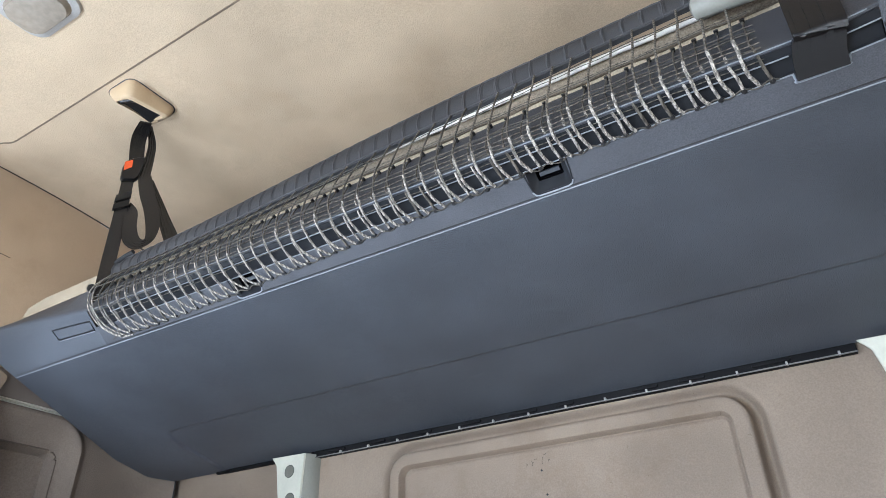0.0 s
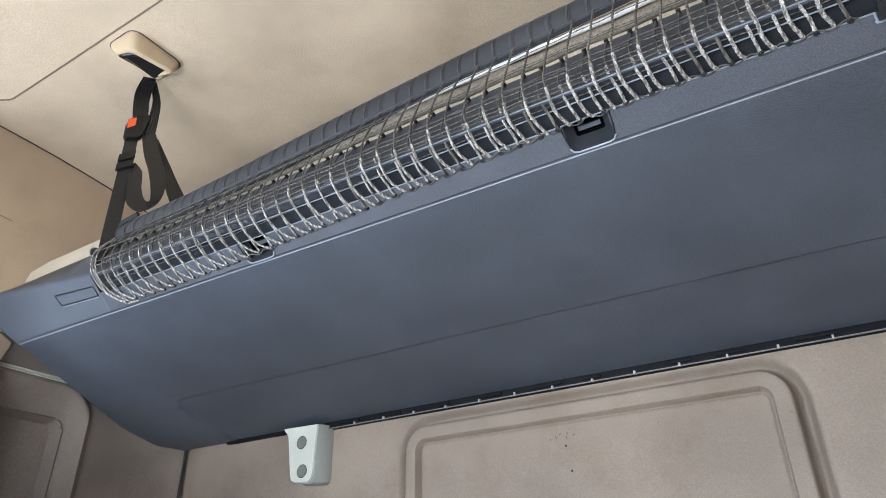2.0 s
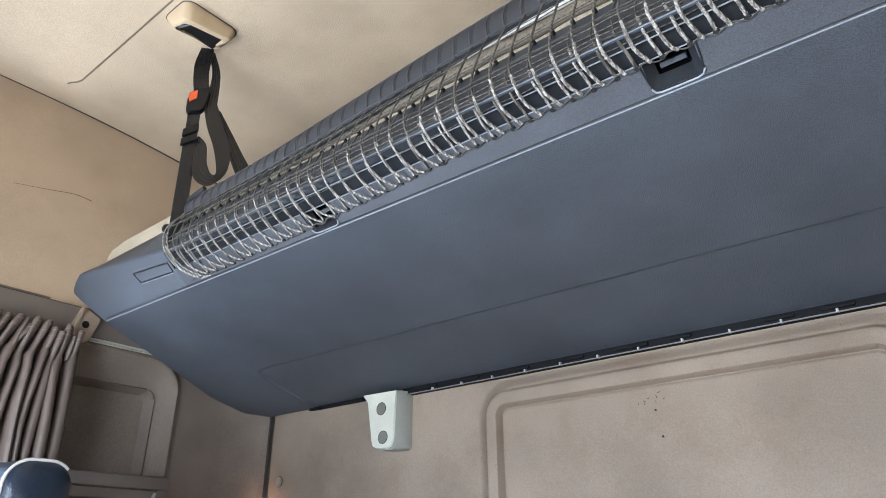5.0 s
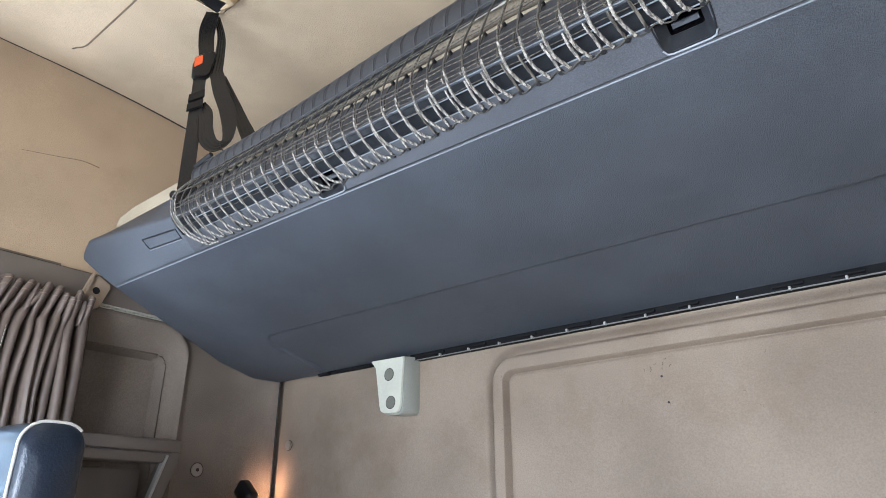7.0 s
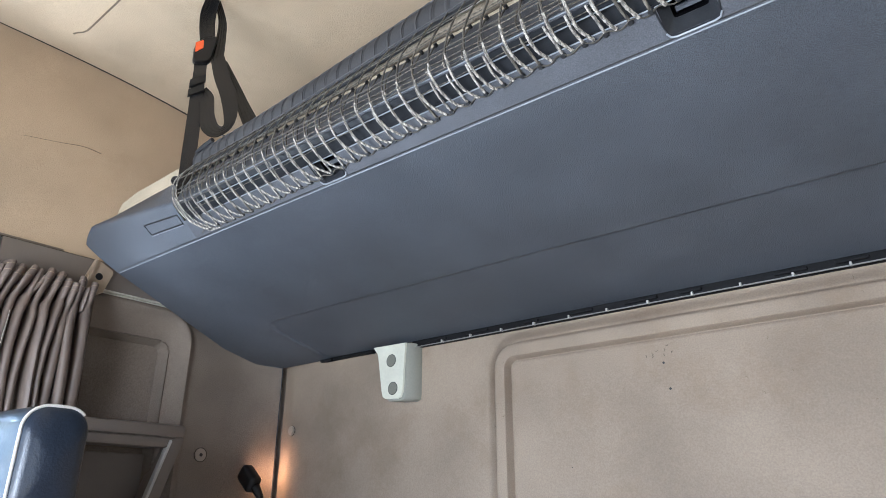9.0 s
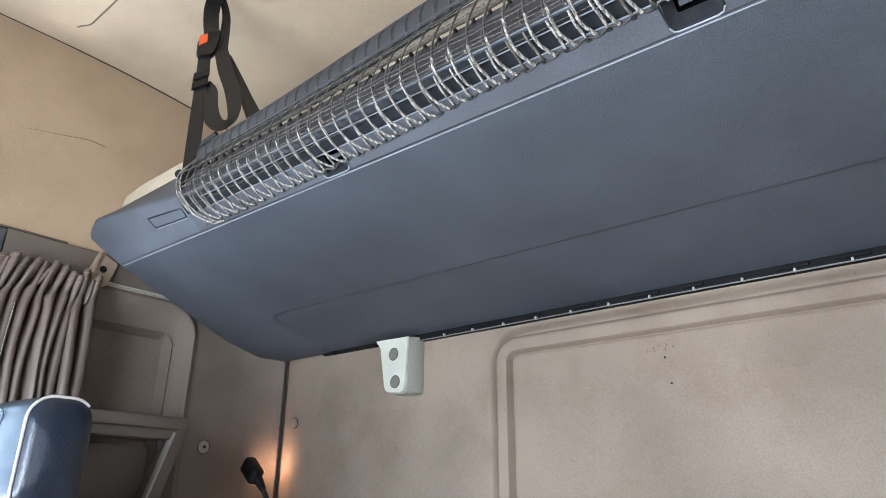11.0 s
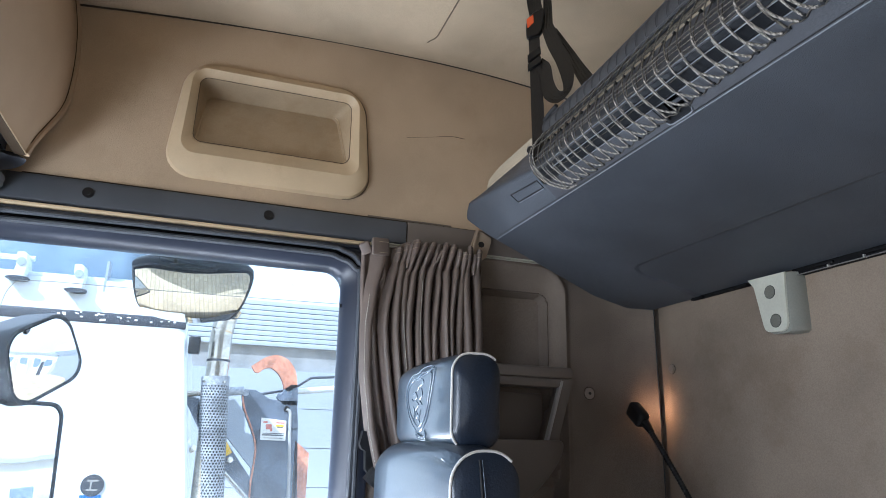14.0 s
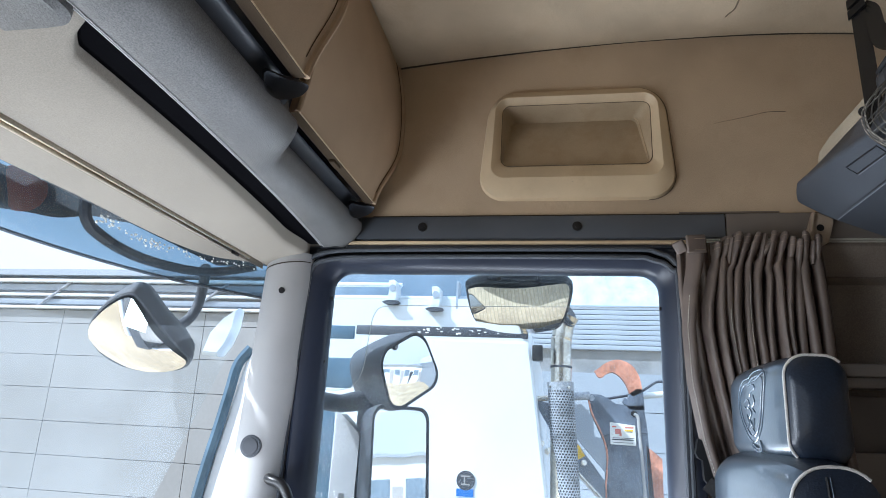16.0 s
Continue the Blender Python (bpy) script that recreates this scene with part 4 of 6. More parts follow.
for x0, x1 in NOTCH:
    part("edge_line", tube([on_apron(x, LIP, -0.0004) for x in lin(x0, x1, 20)], 0.0009, 6), WORN_GLINT, bunk)
    part("edge_line", tube([on_apron(x, 0.80, 0.0002) for x in lin(x0, x1, 20)], 0.0009, 6), WORN_GLINT, bunk)
part("edge_line", tube([on_apron(x, 0.985, 0.0002) for x in lin(-0.64, 0.59, 40)], 0.0008, 6), WORN_GLINT, bunk, "front edge highlight painted as a pale line")
part("notch_edge", tube(smooth_path([on_apron(a, s, 0.001) for a, s in ((0.513, LIP), (0.514, 0.44), (0.517, 0.40), (0.561, 0.40), (0.5645, 0.43), (0.566, LIP))], 4), 0.0012, 6), WORN_GLINT, bunk, "notch edge highlight painted as a pale line")


def label_slot(x0, x1, s0, s1):
    ring = [(x0, s0), (x1, s0), (x1, s1), (x0 - 0.008, s1)]
    part("slot_outline", tube([on_apron(x, s, 0.0004) for x, s in ring], 0.0013, 6, True), BLACK, bunk, "thin dark inset outline")
    part("slot_edge", tube([on_apron(x, s0 - 0.03, 0.0004) for x in (x0, x1)], 0.0006, 5), WORN_GLINT, bunk)


label_slot(-0.780, -0.668, 0.48, 0.71)
label_slot(mirror_x(-0.668), mirror_x(-0.780), 0.48, 0.71)
RIM = [(-0.0300, 0.56), (-0.0285, 0.30), (-0.0265, 0.15), (-0.0235, 0.085), (-0.0185, 0.065), (0.0, 0.063), (0.0190, 0.065), (0.0245, 0.085), (0.0275, 0.15), (0.0292, 0.30), (0.0302, 0.56)]
WELL = [(-0.0165, 0.46), (-0.0165, 0.36), (-0.0165, 0.30), (-0.0160, 0.275), (-0.0140, 0.262), (0.0, 0.26), (0.0150, 0.262), (0.0175, 0.275), (0.0180, 0.30), (0.0180, 0.36), (0.0180, 0.46)]


def bunk_handle(x):
    loops = []
    for ring, grow, out in ((RIM, 1.0, 0.0006), (RIM, 0.96, 0.0010), (RIM, 0.90, -0.0012), (WELL, 1.08, -0.0095), (WELL, 1.0, -0.0105)):
        loops.append([on_apron(x + a * grow, s if grow >= 1 else 0.56 + (s - 0.56) * grow, out) for a, s in ring])
    h = part("release_handle", loft(loops, ring=False), NOSE, bunk, "dark scooped release handle", angle=35)
    part("recess", loft([[on_apron(x + a, s, -0.0104) for a, s in WELL], [on_apron(x + a * 0.96, s, -0.022) for a, s in WELL]], False, True), SHADE_BLACK, h, "black recess", smooth=False)
    part("lever", loft([[on_apron(x + a, s, o) for a, s, o in ((-0.013, 0.33, -0.0125), (0.014, 0.33, -0.0125), (0.014, 0.40, -0.0135), (-0.013, 0.40, -0.0135))],
                        [on_apron(x + a, s, o) for a, s, o in ((-0.013, 0.33, -0.018), (0.014, 0.33, -0.018), (0.014, 0.40, -0.018), (-0.013, 0.40, -0.018))]], True, True), SLATE_DARK, h, smooth=False)
    part("rim_edge", tube([on_apron(x + a, s, 0.0012) for a, s in RIM[2:9]], 0.0011, 6), WORN_GLINT, h, "rim edge highlight painted as a pale line")


for hx in HANDLES:
    bunk_handle(hx)
part("pivot_stub", merge(disc((-0.668, 0.637, 1.838), (0.75, -0.3, -0.4), 0.0085, 0.022, 14, 0.002), disc((-0.680, 0.642, 1.844), (0.75, -0.3, -0.4), 0.006, 0.03, 12)), BLACK, bunk, "black pivot stub")

mattress = thing("mattress", "thin mattress in woven beige cloth lying on the bunk", "mattress", at=(CX, 0.95, 1.862))
loops = []
for x in spaced((-1.02, -0.96, 0.01), (-0.96, 0.90, 0.06), (0.90, 0.96, 0.01)):
    e = min(x + 1.02, 0.96 - x)
    h = 0.050 * min(1.0, 0.25 + 0.75 * (max(0.0, e) / 0.10) ** 0.6)
    y0 = 0.672 + 0.02 * max(0.0, 1 - e / 0.06)
    loops.append([(x, 1.165, ZK + 0.002), (x, y0, ZK + 0.002), (x, y0 - 0.004, ZK + 0.002 + 0.35 * h), (x, y0, ZK + 0.002 + 0.8 * h), (x, y0 + 0.012, ZK + 0.002 + h), (x, 0.9, ZK + 0.006 + h), (x, 1.165, ZK + 0.004 + h)])
part("cover", loft(loops, True, True), MATTRESS, mattress)
part("edge_roll", tube([(x, 0.6655, 1.8720 + 0.0012 * math.sin(60 * x)) for x in spaced((-0.60, 0.575, 0.02))], 0.0080, 12), WOVEN_EDGE, mattress, "woven taupe edge roll")
part("piping", tube([(x, 0.6600, 1.8850 + 0.0008 * math.sin(41 * x)) for x in spaced((-0.60, 0.575, 0.02))], 0.0038, 10), PIPING, mattress, "pale piping")

# ---- safety net along the bunk's edge ----
net = thing("safety_net", "greige cord safety net with dark waffle band over the bunk edge", "safety net", at=(CX, 0.66, 1.75))
NL, NR = -0.645, 0.492


def band_low(x):
    return 1.861 + 0.037 * step(-0.5, 0.45, x)


def band_high(x):
    return 1.901 + 0.037 * step(-0.52, 0.22, x) + 0.0016 * abs(math.sin(math.pi * 39 * x))


def band_at(x, v):
    """Top band: v runs from its lower to its upper edge, a padded strip standing on the mattress edge."""
    z = band_low(x) + (band_high(x) - band_low(x)) * v
    y = 0.650 + 0.010 * v * v + 0.002 * math.sin(7 * x) - 0.004 * math.sin(math.pi * v)
    cell = 0.0014 if (abs((x * 39.0) % 1 - 0.5) < 0.40 and 0.12 < v < 0.88) else 0.0
    return (x, y + cell, z)


bm = grid(band_at, spaced((NL - 0.016, NR + 0.02, 0.00231)), lin(0, 1, 16))
r = bmesh.ops.extrude_face_region(bm, geom=bm.faces[:])
bmesh.ops.translate(bm, vec=(0, 0.008, 0), verts=[v for v in r["geom"] if isinstance(v, bmesh.types.BMVert)])
band = part("top_band", bm, WAFFLE, net, "dark waffle-woven band", angle=25)
for k in range(int((NR - NL) * 39) + 2):
    x = (math.ceil((NL - 0.016) * 39) + k) / 39
    part("rib", tube([tuple(Vector(band_at(x, v)) + Vector((0.0006 * math.sin(9 * v + k), -0.0002, 0))) for v in lin(0.02, 0.99, 8)], 0.0012, 6), WAFFLE_RIB, band)
for v in (0.08, 0.92):
    part("rib", tube([tuple(Vector(band_at(x, v)) + Vector((0, -0.0002, 0))) for x in spaced((NL - 0.014, NR + 0.018, 0.01))], 0.0011, 6), WAFFLE_RIB, band)
# black tube draws the shadow line below the band
part("band_shadow", tube([(x, 0.655, band_low(x) - 0.003) for x in spaced((NL - 0.01, -0.05, 0.02))], 0.0032, 6), BLACK_FOLD_SHADE, band, "black tube painted as shade under the band")
random.seed(4)


def net_low(x):
    """Where on the apron the net's lower loops lie."""
    return 0.145 + 0.03 * step(-0.50, -0.66, x) + 0.405 * step(-0.58, 0.42, x)


def drape(x, f, back=False, lift=0.0):
    """A point of the net, hung in one round sweep from the band (f 0) over the front edge to its lower loops (f 1)."""
    e = edge_z(x)
    if back:
        p = (Vector((x, YK - 0.013, ZK - 0.020)), Vector((x, 0.628, e + 0.024)), Vector((x, 0.622, e - 0.004)), on_apron(x, net_low(x), 0.001))
    else:
        p = (Vector((x, 0.650, band_low(x) + 0.003)), Vector((x, 0.618, e + 0.042)), Vector((x, 0.598, e - 0.008)), on_apron(x, net_low(x), 0.002))
    g = 1 - f
    q = p[0] * g ** 3 + p[1] * 3 * g * g * f + p[2] * 3 * g * f * f + p[3] * f ** 3
    return q + Vector((0, -0.6 * lift, -0.8 * lift))


def cord_line(x, back, wob):
    left = 1 - step(-0.45, 0.20, x)
    if back:
        fs = [0.0, 0.15, 0.30, 0.46, 0.56, 0.70, 0.85, 1.0]
        side = [0.0, -0.001, -0.002, -0.002, -0.001, 0.001, 0.004, 0.007]
    else:
        fs = [0.0, 0.14, 0.28, 0.42, 0.54, 0.66, 0.78, 0.89, 0.97, 1.0]
        side = [k * (0.6 + 0.4 * left) for k in (0.0, -0.003, -0.006, -0.009, -0.011, -0.011, -0.009, -0.005)] + [0.001 + 0.005 * left, 0.004 + 0.012 * left]
    pts = []
    for k, (f, sd) in enumerate(zip(fs, side)):
        xx = x + sd + 0.0007 * math.sin(2.3 * k + wob)
        pts.append(drape(xx, f, back))
    return smooth_path(pts, 9)


def twisted(m, pitch):
    """Dark rings along a cord, from the fine bands of a wave running through it."""
    n, l = m.node_tree.nodes, m.node_tree.links
    b = n["Principled BSDF"]
    own = b.inputs["Base Color"].links[0].from_socket
    co, wave, rng, mix = (n.new(k) for k in ("ShaderNodeTexCoord", "ShaderNodeTexWave", "ShaderNodeMapRange", "ShaderNodeMix"))
    wave.bands_direction = "DIAGONAL"
    wave.inputs["Scale"].default_value, wave.inputs["Distortion"].default_value, wave.inputs["Detail"].default_value = pitch, 2.0, 1.0
    rng.inputs["From Min"].default_value, rng.inputs["From Max"].default_value = 0.15, 0.55
    rng.inputs["To Min"].default_value, rng.inputs["To Max"].default_value = 0.42, 1.0
    mix.data_type, mix.blend_type = "RGBA", "MULTIPLY"
    mix.inputs["Factor"].default_value = 1.0
    l.new(co.outputs["Object"], wave.inputs["Vector"])
    l.new(wave.outputs["Fac"], rng.inputs["Value"])
    l.new(own, mix.inputs["A"])
    l.new(rng.outputs["Result"], mix.inputs["B"])
    l.new(mix.outputs["Result"], b.inputs["Base Color"])


twisted(CORD, 80.0)
twisted(CORD_BACK, 80.0)


def braid(line, r, name, mat, label=""):
    """A braided cord: its thickness beads along the line."""
    part(name, tube(line, [r * (1.12 if i % 3 == 0 else 0.88 if i % 3 == 1 else 1.0) for i in range(len(line))], 6), mat, net, label)


x, cords = NL + 0.020, []
while x < NR + 0.004:
    cords.append(x)
    x += 0.0250 + 0.0014 * step(-0.3, 0.3, x) + random.uniform(-0.0012, 0.0012)
for i, x in enumerate(cords):
    near = step(-0.5, 0.4, x)
    for back in (False, True):
        xx = x + (0.0095 + random.uniform(-0.002, 0.002) if back else 0.0)
        line = cord_line(xx, back, random.uniform(0, 6))
        cut = int(len(line) * (0.50 if not back else 0.52)) + random.randint(-4, 4)
        # upper lengths take the darker cord colours, lower lengths mostly the pale one
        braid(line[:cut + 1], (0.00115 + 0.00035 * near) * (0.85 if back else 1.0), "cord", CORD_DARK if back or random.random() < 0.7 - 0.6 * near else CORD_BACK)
        braid(line[cut:], (0.0015 + 0.0006 * near) * (0.9 if back else 1.0), "cord", CORD if not back or random.random() < 0.7 else CORD_BACK, "pale length of cord")
        if back:
            part("knot", disc(line[-1], (0, -0.6, -0.8), 0.0034, 0.004, 8, 0.001), BLACK, net)
            part("hook", disc(drape(xx, 0.0, True), (0, -0.9, 0.4), 0.0026, 0.005, 8), BLACK, net)
# thin cords running along the edge in loose bundles
FS = [0.13, 0.16, 0.24, 0.31, 0.34, 0.42, 0.50, 0.55, 0.58, 0.66, 0.70, 0.74]
for j, f in enumerate(FS):
    ph, tilt = random.uniform(0, 6), random.uniform(-0.03, 0.03)
    pts = []
    for x in spaced((NL - 0.002, NR, 0.006)):
        saw = abs((x / 0.0280 + 0.3 * j) % 2 - 1) - 0.5
        g = min(0.98, max(0.05, f + 0.012 * saw + 0.012 * math.sin(5 * x + ph) + tilt * x))
        pts.append(drape(x, g, j % 3 == 2, 0.001 * math.sin(40 * x + ph)))
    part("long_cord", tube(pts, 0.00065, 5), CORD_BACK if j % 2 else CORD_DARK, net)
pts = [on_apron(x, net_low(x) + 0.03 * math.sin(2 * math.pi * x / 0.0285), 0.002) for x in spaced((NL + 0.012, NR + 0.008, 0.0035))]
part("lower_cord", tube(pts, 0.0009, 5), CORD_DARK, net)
for o in (0.0, 0.013):
    end = smooth_path([drape(NL + 0.004 + o, 0.0), drape(NL - 0.002 + o, 0.3), drape(NL + 0.001 + o, 0.52), drape(NL + 0.002 + o, 0.7), drape(NL + 0.010 + o, 0.88), drape(NL + 0.030 + o, 1.0), drape(NL + 0.050 + o, 1.02)], 8)
    braid(end, 0.0013, "cord", CORD, "pale length of cord")
knot = smooth_path([(-0.600, 0.658, 1.906), (-0.640, 0.656, 1.897), (-0.664, 0.655, 1.878), (-0.668, 0.654, 1.858)], 6)
part("end_fold", tube(knot, 0.0045, 8), BLACK_FOLD_SHADE, net, "black folded band end")

# ---- hanging straps ----
SB, SA, SN = Vector((-0.65, 0.645, 0.0)), Vector((0.503, 0.864, 0.0)), Vector((0.864, -0.503, 0.0))


def web(name, lefts, rights, owner, depth=0.0, bow=0.0, label="", ribs=True):
    """A strap given by its two edges (along the strap's plane, height); ribbed along its length."""
    def rail_of(edge):
        return smooth_path([(a, 0, z) for a, z in edge], 7)
    lo, ro = rail_of(lefts), rail_of(rights)
    n = len(lo)
    us = lin(0, 1, 13)
    front, rear = [], []
    for i, (p, q) in enumerate(zip(lo, ro)):
        t = i / (n - 1)
        d = depth + bow * math.sin(math.pi * t)
        rf, rb = [], []
        for k, u in enumerate(us):
            a, z = p.x + (q.x - p.x) * u, p.z + (q.z - p.z) * u
            rib = 0.0008 * (k % 3 == 0) if ribs else 0.0
            base = SB + SA * a + Vector((0, 0, z))
            rf.append(base + SN * (d + rib))
            rb.append(base + SN * (d - 0.0022))
        front.append(rf + rb[::-1])
    return part(name, loft(front, True, True), WEB, owner, label, angle=50)


def strap(side):
    """side -1: with its buckle and loop; +1: the far strap at the other end."""
    m = lambda x: x if side < 0 else mirror_x(x)
    an = thing("strap_anchor", "beige plastic strap anchor housing under the roof lining", "strap anchor", "strap anchors", at=(m(-0.612), 0.605, 2.25))
    # a hood with a wide slanting skin and an opening towards the near edge
    loops = []
    for z, gx, gy, ox, oy in ((2.262, 0.042, 0.058, 0, 0), (2.250, 0.041, 0.057, 0, 0), (2.238, 0.037, 0.053, 0.002, 0.0), (2.231, 0.032, 0.049, 0.004, 0.0), (2.229, 0.027, 0.045, 0.002, 0.001), (2.231, 0.024, 0.042, -0.002, 0.001), (2.252, 0.022, 0.040, -0.004, 0.001)):
        loops.append([(m(-0.612) + a + ox, 0.602 + b + oy, z + (0.010 * (b / 0.06) - 0.012 * a / 0.037 if z < 2.25 else 0)) for a, b in rrect(gx, gy, gx * 0.45, 5)])
    part("housing", loft(loops), BEIGE_PLASTIC, an)
    part("gap", tube([(m(-0.612) + a, 0.602 + b, 2.2535) for a, b in rrect(0.0425, 0.0585, 0.020, 5)], 0.0016, 5, True), SLATE_DARK, an)
    part("opening", box(m(-0.612) - 0.030, m(-0.612) + 0.020, 0.556, 0.648, 2.2425, 2.2455), BLACK, an)
    part("bolt", disc((m(-0.618), 0.575, 2.240), (1, 0.4, 0), 0.008, 0.03, 14), BLACK, an)
    st = thing("hanging_strap", "black webbing roof strap" + (" with orange-button buckle and spare loop" if side < 0 else " folded over the bunk edge"), "strap", "hanging straps", at=(m(-0.65), 0.66, 1.81))
    if side < 0:
        web("side_web", [(-0.002, 2.243), (0.012, 2.203), (0.014, 2.16), (0.010, 2.105)], [(0.012, 2.246), (0.028, 2.200), (0.032, 2.16), (0.033, 2.100)], st, -0.008)
        web("upper_web", [(-0.014, 2.243), (-0.021, 2.202), (-0.019, 2.165), (-0.013, 2.130)], [(0.010, 2.246), (0.008, 2.195), (0.010, 2.168), (0.014, 2.140)], st, 0.002)
        bk = part("buckle", loft([[SB + SA * (a * g) + SN * d + Vector((0, 0, 2.114 + (z - 2.114) * g)) for a, z in ((-0.022, 2.108), (-0.018, 2.126), (-0.006, 2.139), (0.014, 2.148), (0.0165, 2.140), (0.011, 2.094), (0.004, 2.084), (-0.016, 2.079), (-0.021, 2.085))]
                                  for g, d in ((0.9, -0.007), (1.0, -0.004), (1.0, 0.007), (0.9, 0.010))], True, True), BLACK, st, "black buckle")
        part("button", loft([[SB + SA * a + SN * d + Vector((0, 0, z)) for a, z in ((-0.020, 2.121), (-0.006, 2.131), (-0.005, 2.113), (-0.018, 2.100))] for d in (0.0095, 0.0118)], True, True), ORANGE, bk, "orange release button")
        web("mid_web", [(-0.017, 2.086), (-0.016, 2.055), (-0.016, 2.018)], [(0.005, 2.092), (0.006, 2.065), (0.005, 2.035)], st, 0.003)
        for z0, z1 in ((2.026, 2.041), (2.006, 2.020)):
            part("adjuster", loft([[SB + SA * (a) + SN * d + Vector((0, 0, z)) for a, z in ((-0.019, z0 - 0.003), (-0.019, z1 - 0.003), (0.007, z1 + 0.016), (0.008, z0 + 0.016))] for d in (0.003, 0.010)], True, True), BLACK, st, "black strap adjuster bar")
        web("lower_web", [(-0.015, 2.010), (-0.014, 1.935), (-0.013, 1.869), (-0.011, 1.790)], [(0.006, 2.025), (0.010, 1.958), (0.012, 1.887), (0.014, 1.790)], st, 0.004, -0.003, ribs=False)
        web("loop_web", [(0.010, 2.100), (0.022, 2.055), (0.037, 2.017), (0.048, 1.976), (0.050, 1.952), (0.041, 1.953), (0.032, 1.976), (0.026, 2.015), (0.010, 2.035)],
            [(0.034, 2.112), (0.050, 2.065), (0.066, 2.025), (0.072, 1.986), (0.064, 1.950), (0.037, 1.926), (0.012, 1.942), (0.005, 1.990), (-0.004, 2.015)], st, 0.0, 0.012)
        web("rear_web", [(0.026, 2.105), (0.050, 2.060), (0.065, 2.020), (0.092, 1.960), (0.12, 1.90)], [(0.040, 2.110), (0.072, 2.056), (0.090, 2.025), (0.113, 1.988), (0.148, 1.93)], st, -0.012)
    else:
        mid = [((0.552, 0.615, 2.240), 0.046), ((0.552, 0.628, 2.05), 0.048), ((0.552, 0.630, 1.90), 0.049), ((0.548, 0.628, 1.83), 0.049), (tuple(on_apron(0.546, 1.06, 0.008)), 0.049),
               (tuple(on_apron(0.544, 0.94, 0.006)), 0.049), (tuple(on_apron(0.5405, 0.72, 0.005)), 0.049), (tuple(on_apron(0.5395, 0.42, 0.003)), 0.049)]
        line = smooth_path([p for p, w in mid], 6)
        part("web", ribbon(line, (1, 0, 0), 0.049, 0.003), WEB, st)
        for k in (-0.016, -0.004, 0.010):
            part("rib", ribbon([p + Vector((k, -0.0018, -0.0004)) for p in line[20:]], (1, 0, 0), 0.007, 0.001), WEB, st)


strap(-1)
strap(1)
# pale cover sleeve beside the far strap
sleeve = thing("strap_sleeve", "grey plastic sleeve over the strap end at the bunk edge", "strap sleeve", at=(0.48, 0.63, 1.85))
part("sleeve_body", tube(smooth_path([(0.442, 0.631, 1.869), (0.4755, 0.623, 1.860), (0.515, 0.620, 1.853)]), [0.008] + [0.015] * 15 + [0.010], 10), BRACKET_SIDE, sleeve)

# ---- hinge strip and bunk brackets on the rear wall ----
strip = thing("hinge_strip", "black plastic hinge strip with pale clips along the bunk's rear edge", "hinge strip", at=(CX, YR, 1.62))
part("strip_body", box(-0.575, 0.505, YR - 0.013, YR + 0.004, 1.6150, 1.633, 0.002), STRIP, strip)
part("strip_lip", box(-0.575, 0.505, YR - 0.0165, YR - 0.0140, 1.6140, 1.6158), CLIP_DIM, strip, "worn grey strip lip")
part("strip_body", box(-0.855, -0.665, YR - 0.010, YR + 0.004, 1.6225, 1.634, 0.002), STRIP, strip)
for k in range(14):
    x = -0.488 + 0.0745 * k
    part("clip", box(x - 0.0016, x + 0.0016, YR - 0.0185, YR - 0.010, 1.6145, 1.6200, 0.0005), CLIP_PALE, strip)
random.seed(31)
for k in range(12):
    x = -0.85 + 0.11 * k + random.uniform(-0.02, 0.02)
    part("seal_lump", box(x, x + random.uniform(0.035, 0.06), YR - 0.019, YR - 0.008, 1.6200, 1.6262, 0.0025), STRIP, strip)


def bracket(x0):
    b = thing("bunk_bracket", "ivory metal bunk bracket with two round holes on rear wall", "bracket", "bunk brackets", at=(x0 + 0.046, YR, 1.51))
    yf = YR - 0.036
    outline = [(-0.006, 1.624), (0.0, 1.617), (0.009, 1.606), (0.013, 1.585), (0.0245, 1.522), (0.028, 1.513), (0.036, 1.5085), (0.070, 1.5055), (0.080, 1.509), (0.0855, 1.520), (0.0895, 1.60), (0.0910, 1.622)]
    part("front_plate", loft([[(x0 + 0.05 + (a - 0.05) * g, y, 1.58 + (z - 1.58) * g) for a, z in outline] for y, g in ((yf + 0.001, 1.0), (yf - 0.002, 1.0), (yf - 0.0035, 0.98))], True, True), PALE_METAL, b)
    side = [(0.044, 1.622), (0.044, 1.512), (0.060, 1.503), (0.094, 1.502), (0.102, 1.506), (0.104, 1.516), (0.104, 1.622)]
    part("body", loft([[(x0 + a + c, y, z) for a, z in side] for y, c in ((yf + 0.0012, -0.0145), (yf + 0.012, -0.006), (YR - 0.004, 0.0), (YR + 0.004, 0.0))], True, True), BRACKET_SIDE, b, "grey-green side of the bracket", angle=50)
    for z, a in ((1.588, 0.0505), (1.5285, 0.0575)):
        part("hole", disc((x0 + a, yf - 0.0036, z), (0, 1, 0), 0.0132, 0.001, 24), HOLE, b, "round grey-green hole cap")
        part("hole_rim", tube([(x0 + a + 0.0130 * math.cos(t), yf - 0.0036, z + 0.0130 * math.sin(t)) for t in lin(0, 2 * math.pi, 25)[:-1]], 0.0008, 5, True), BLACK, b)


bracket(-0.660)
bracket(0.512)

# ---- reading lamp ----
lamp = thing("gooseneck_lamp", "black gooseneck reading lamp lit warm against the wall corner", "reading lamp", at=(-0.80, 1.16, 0.95))
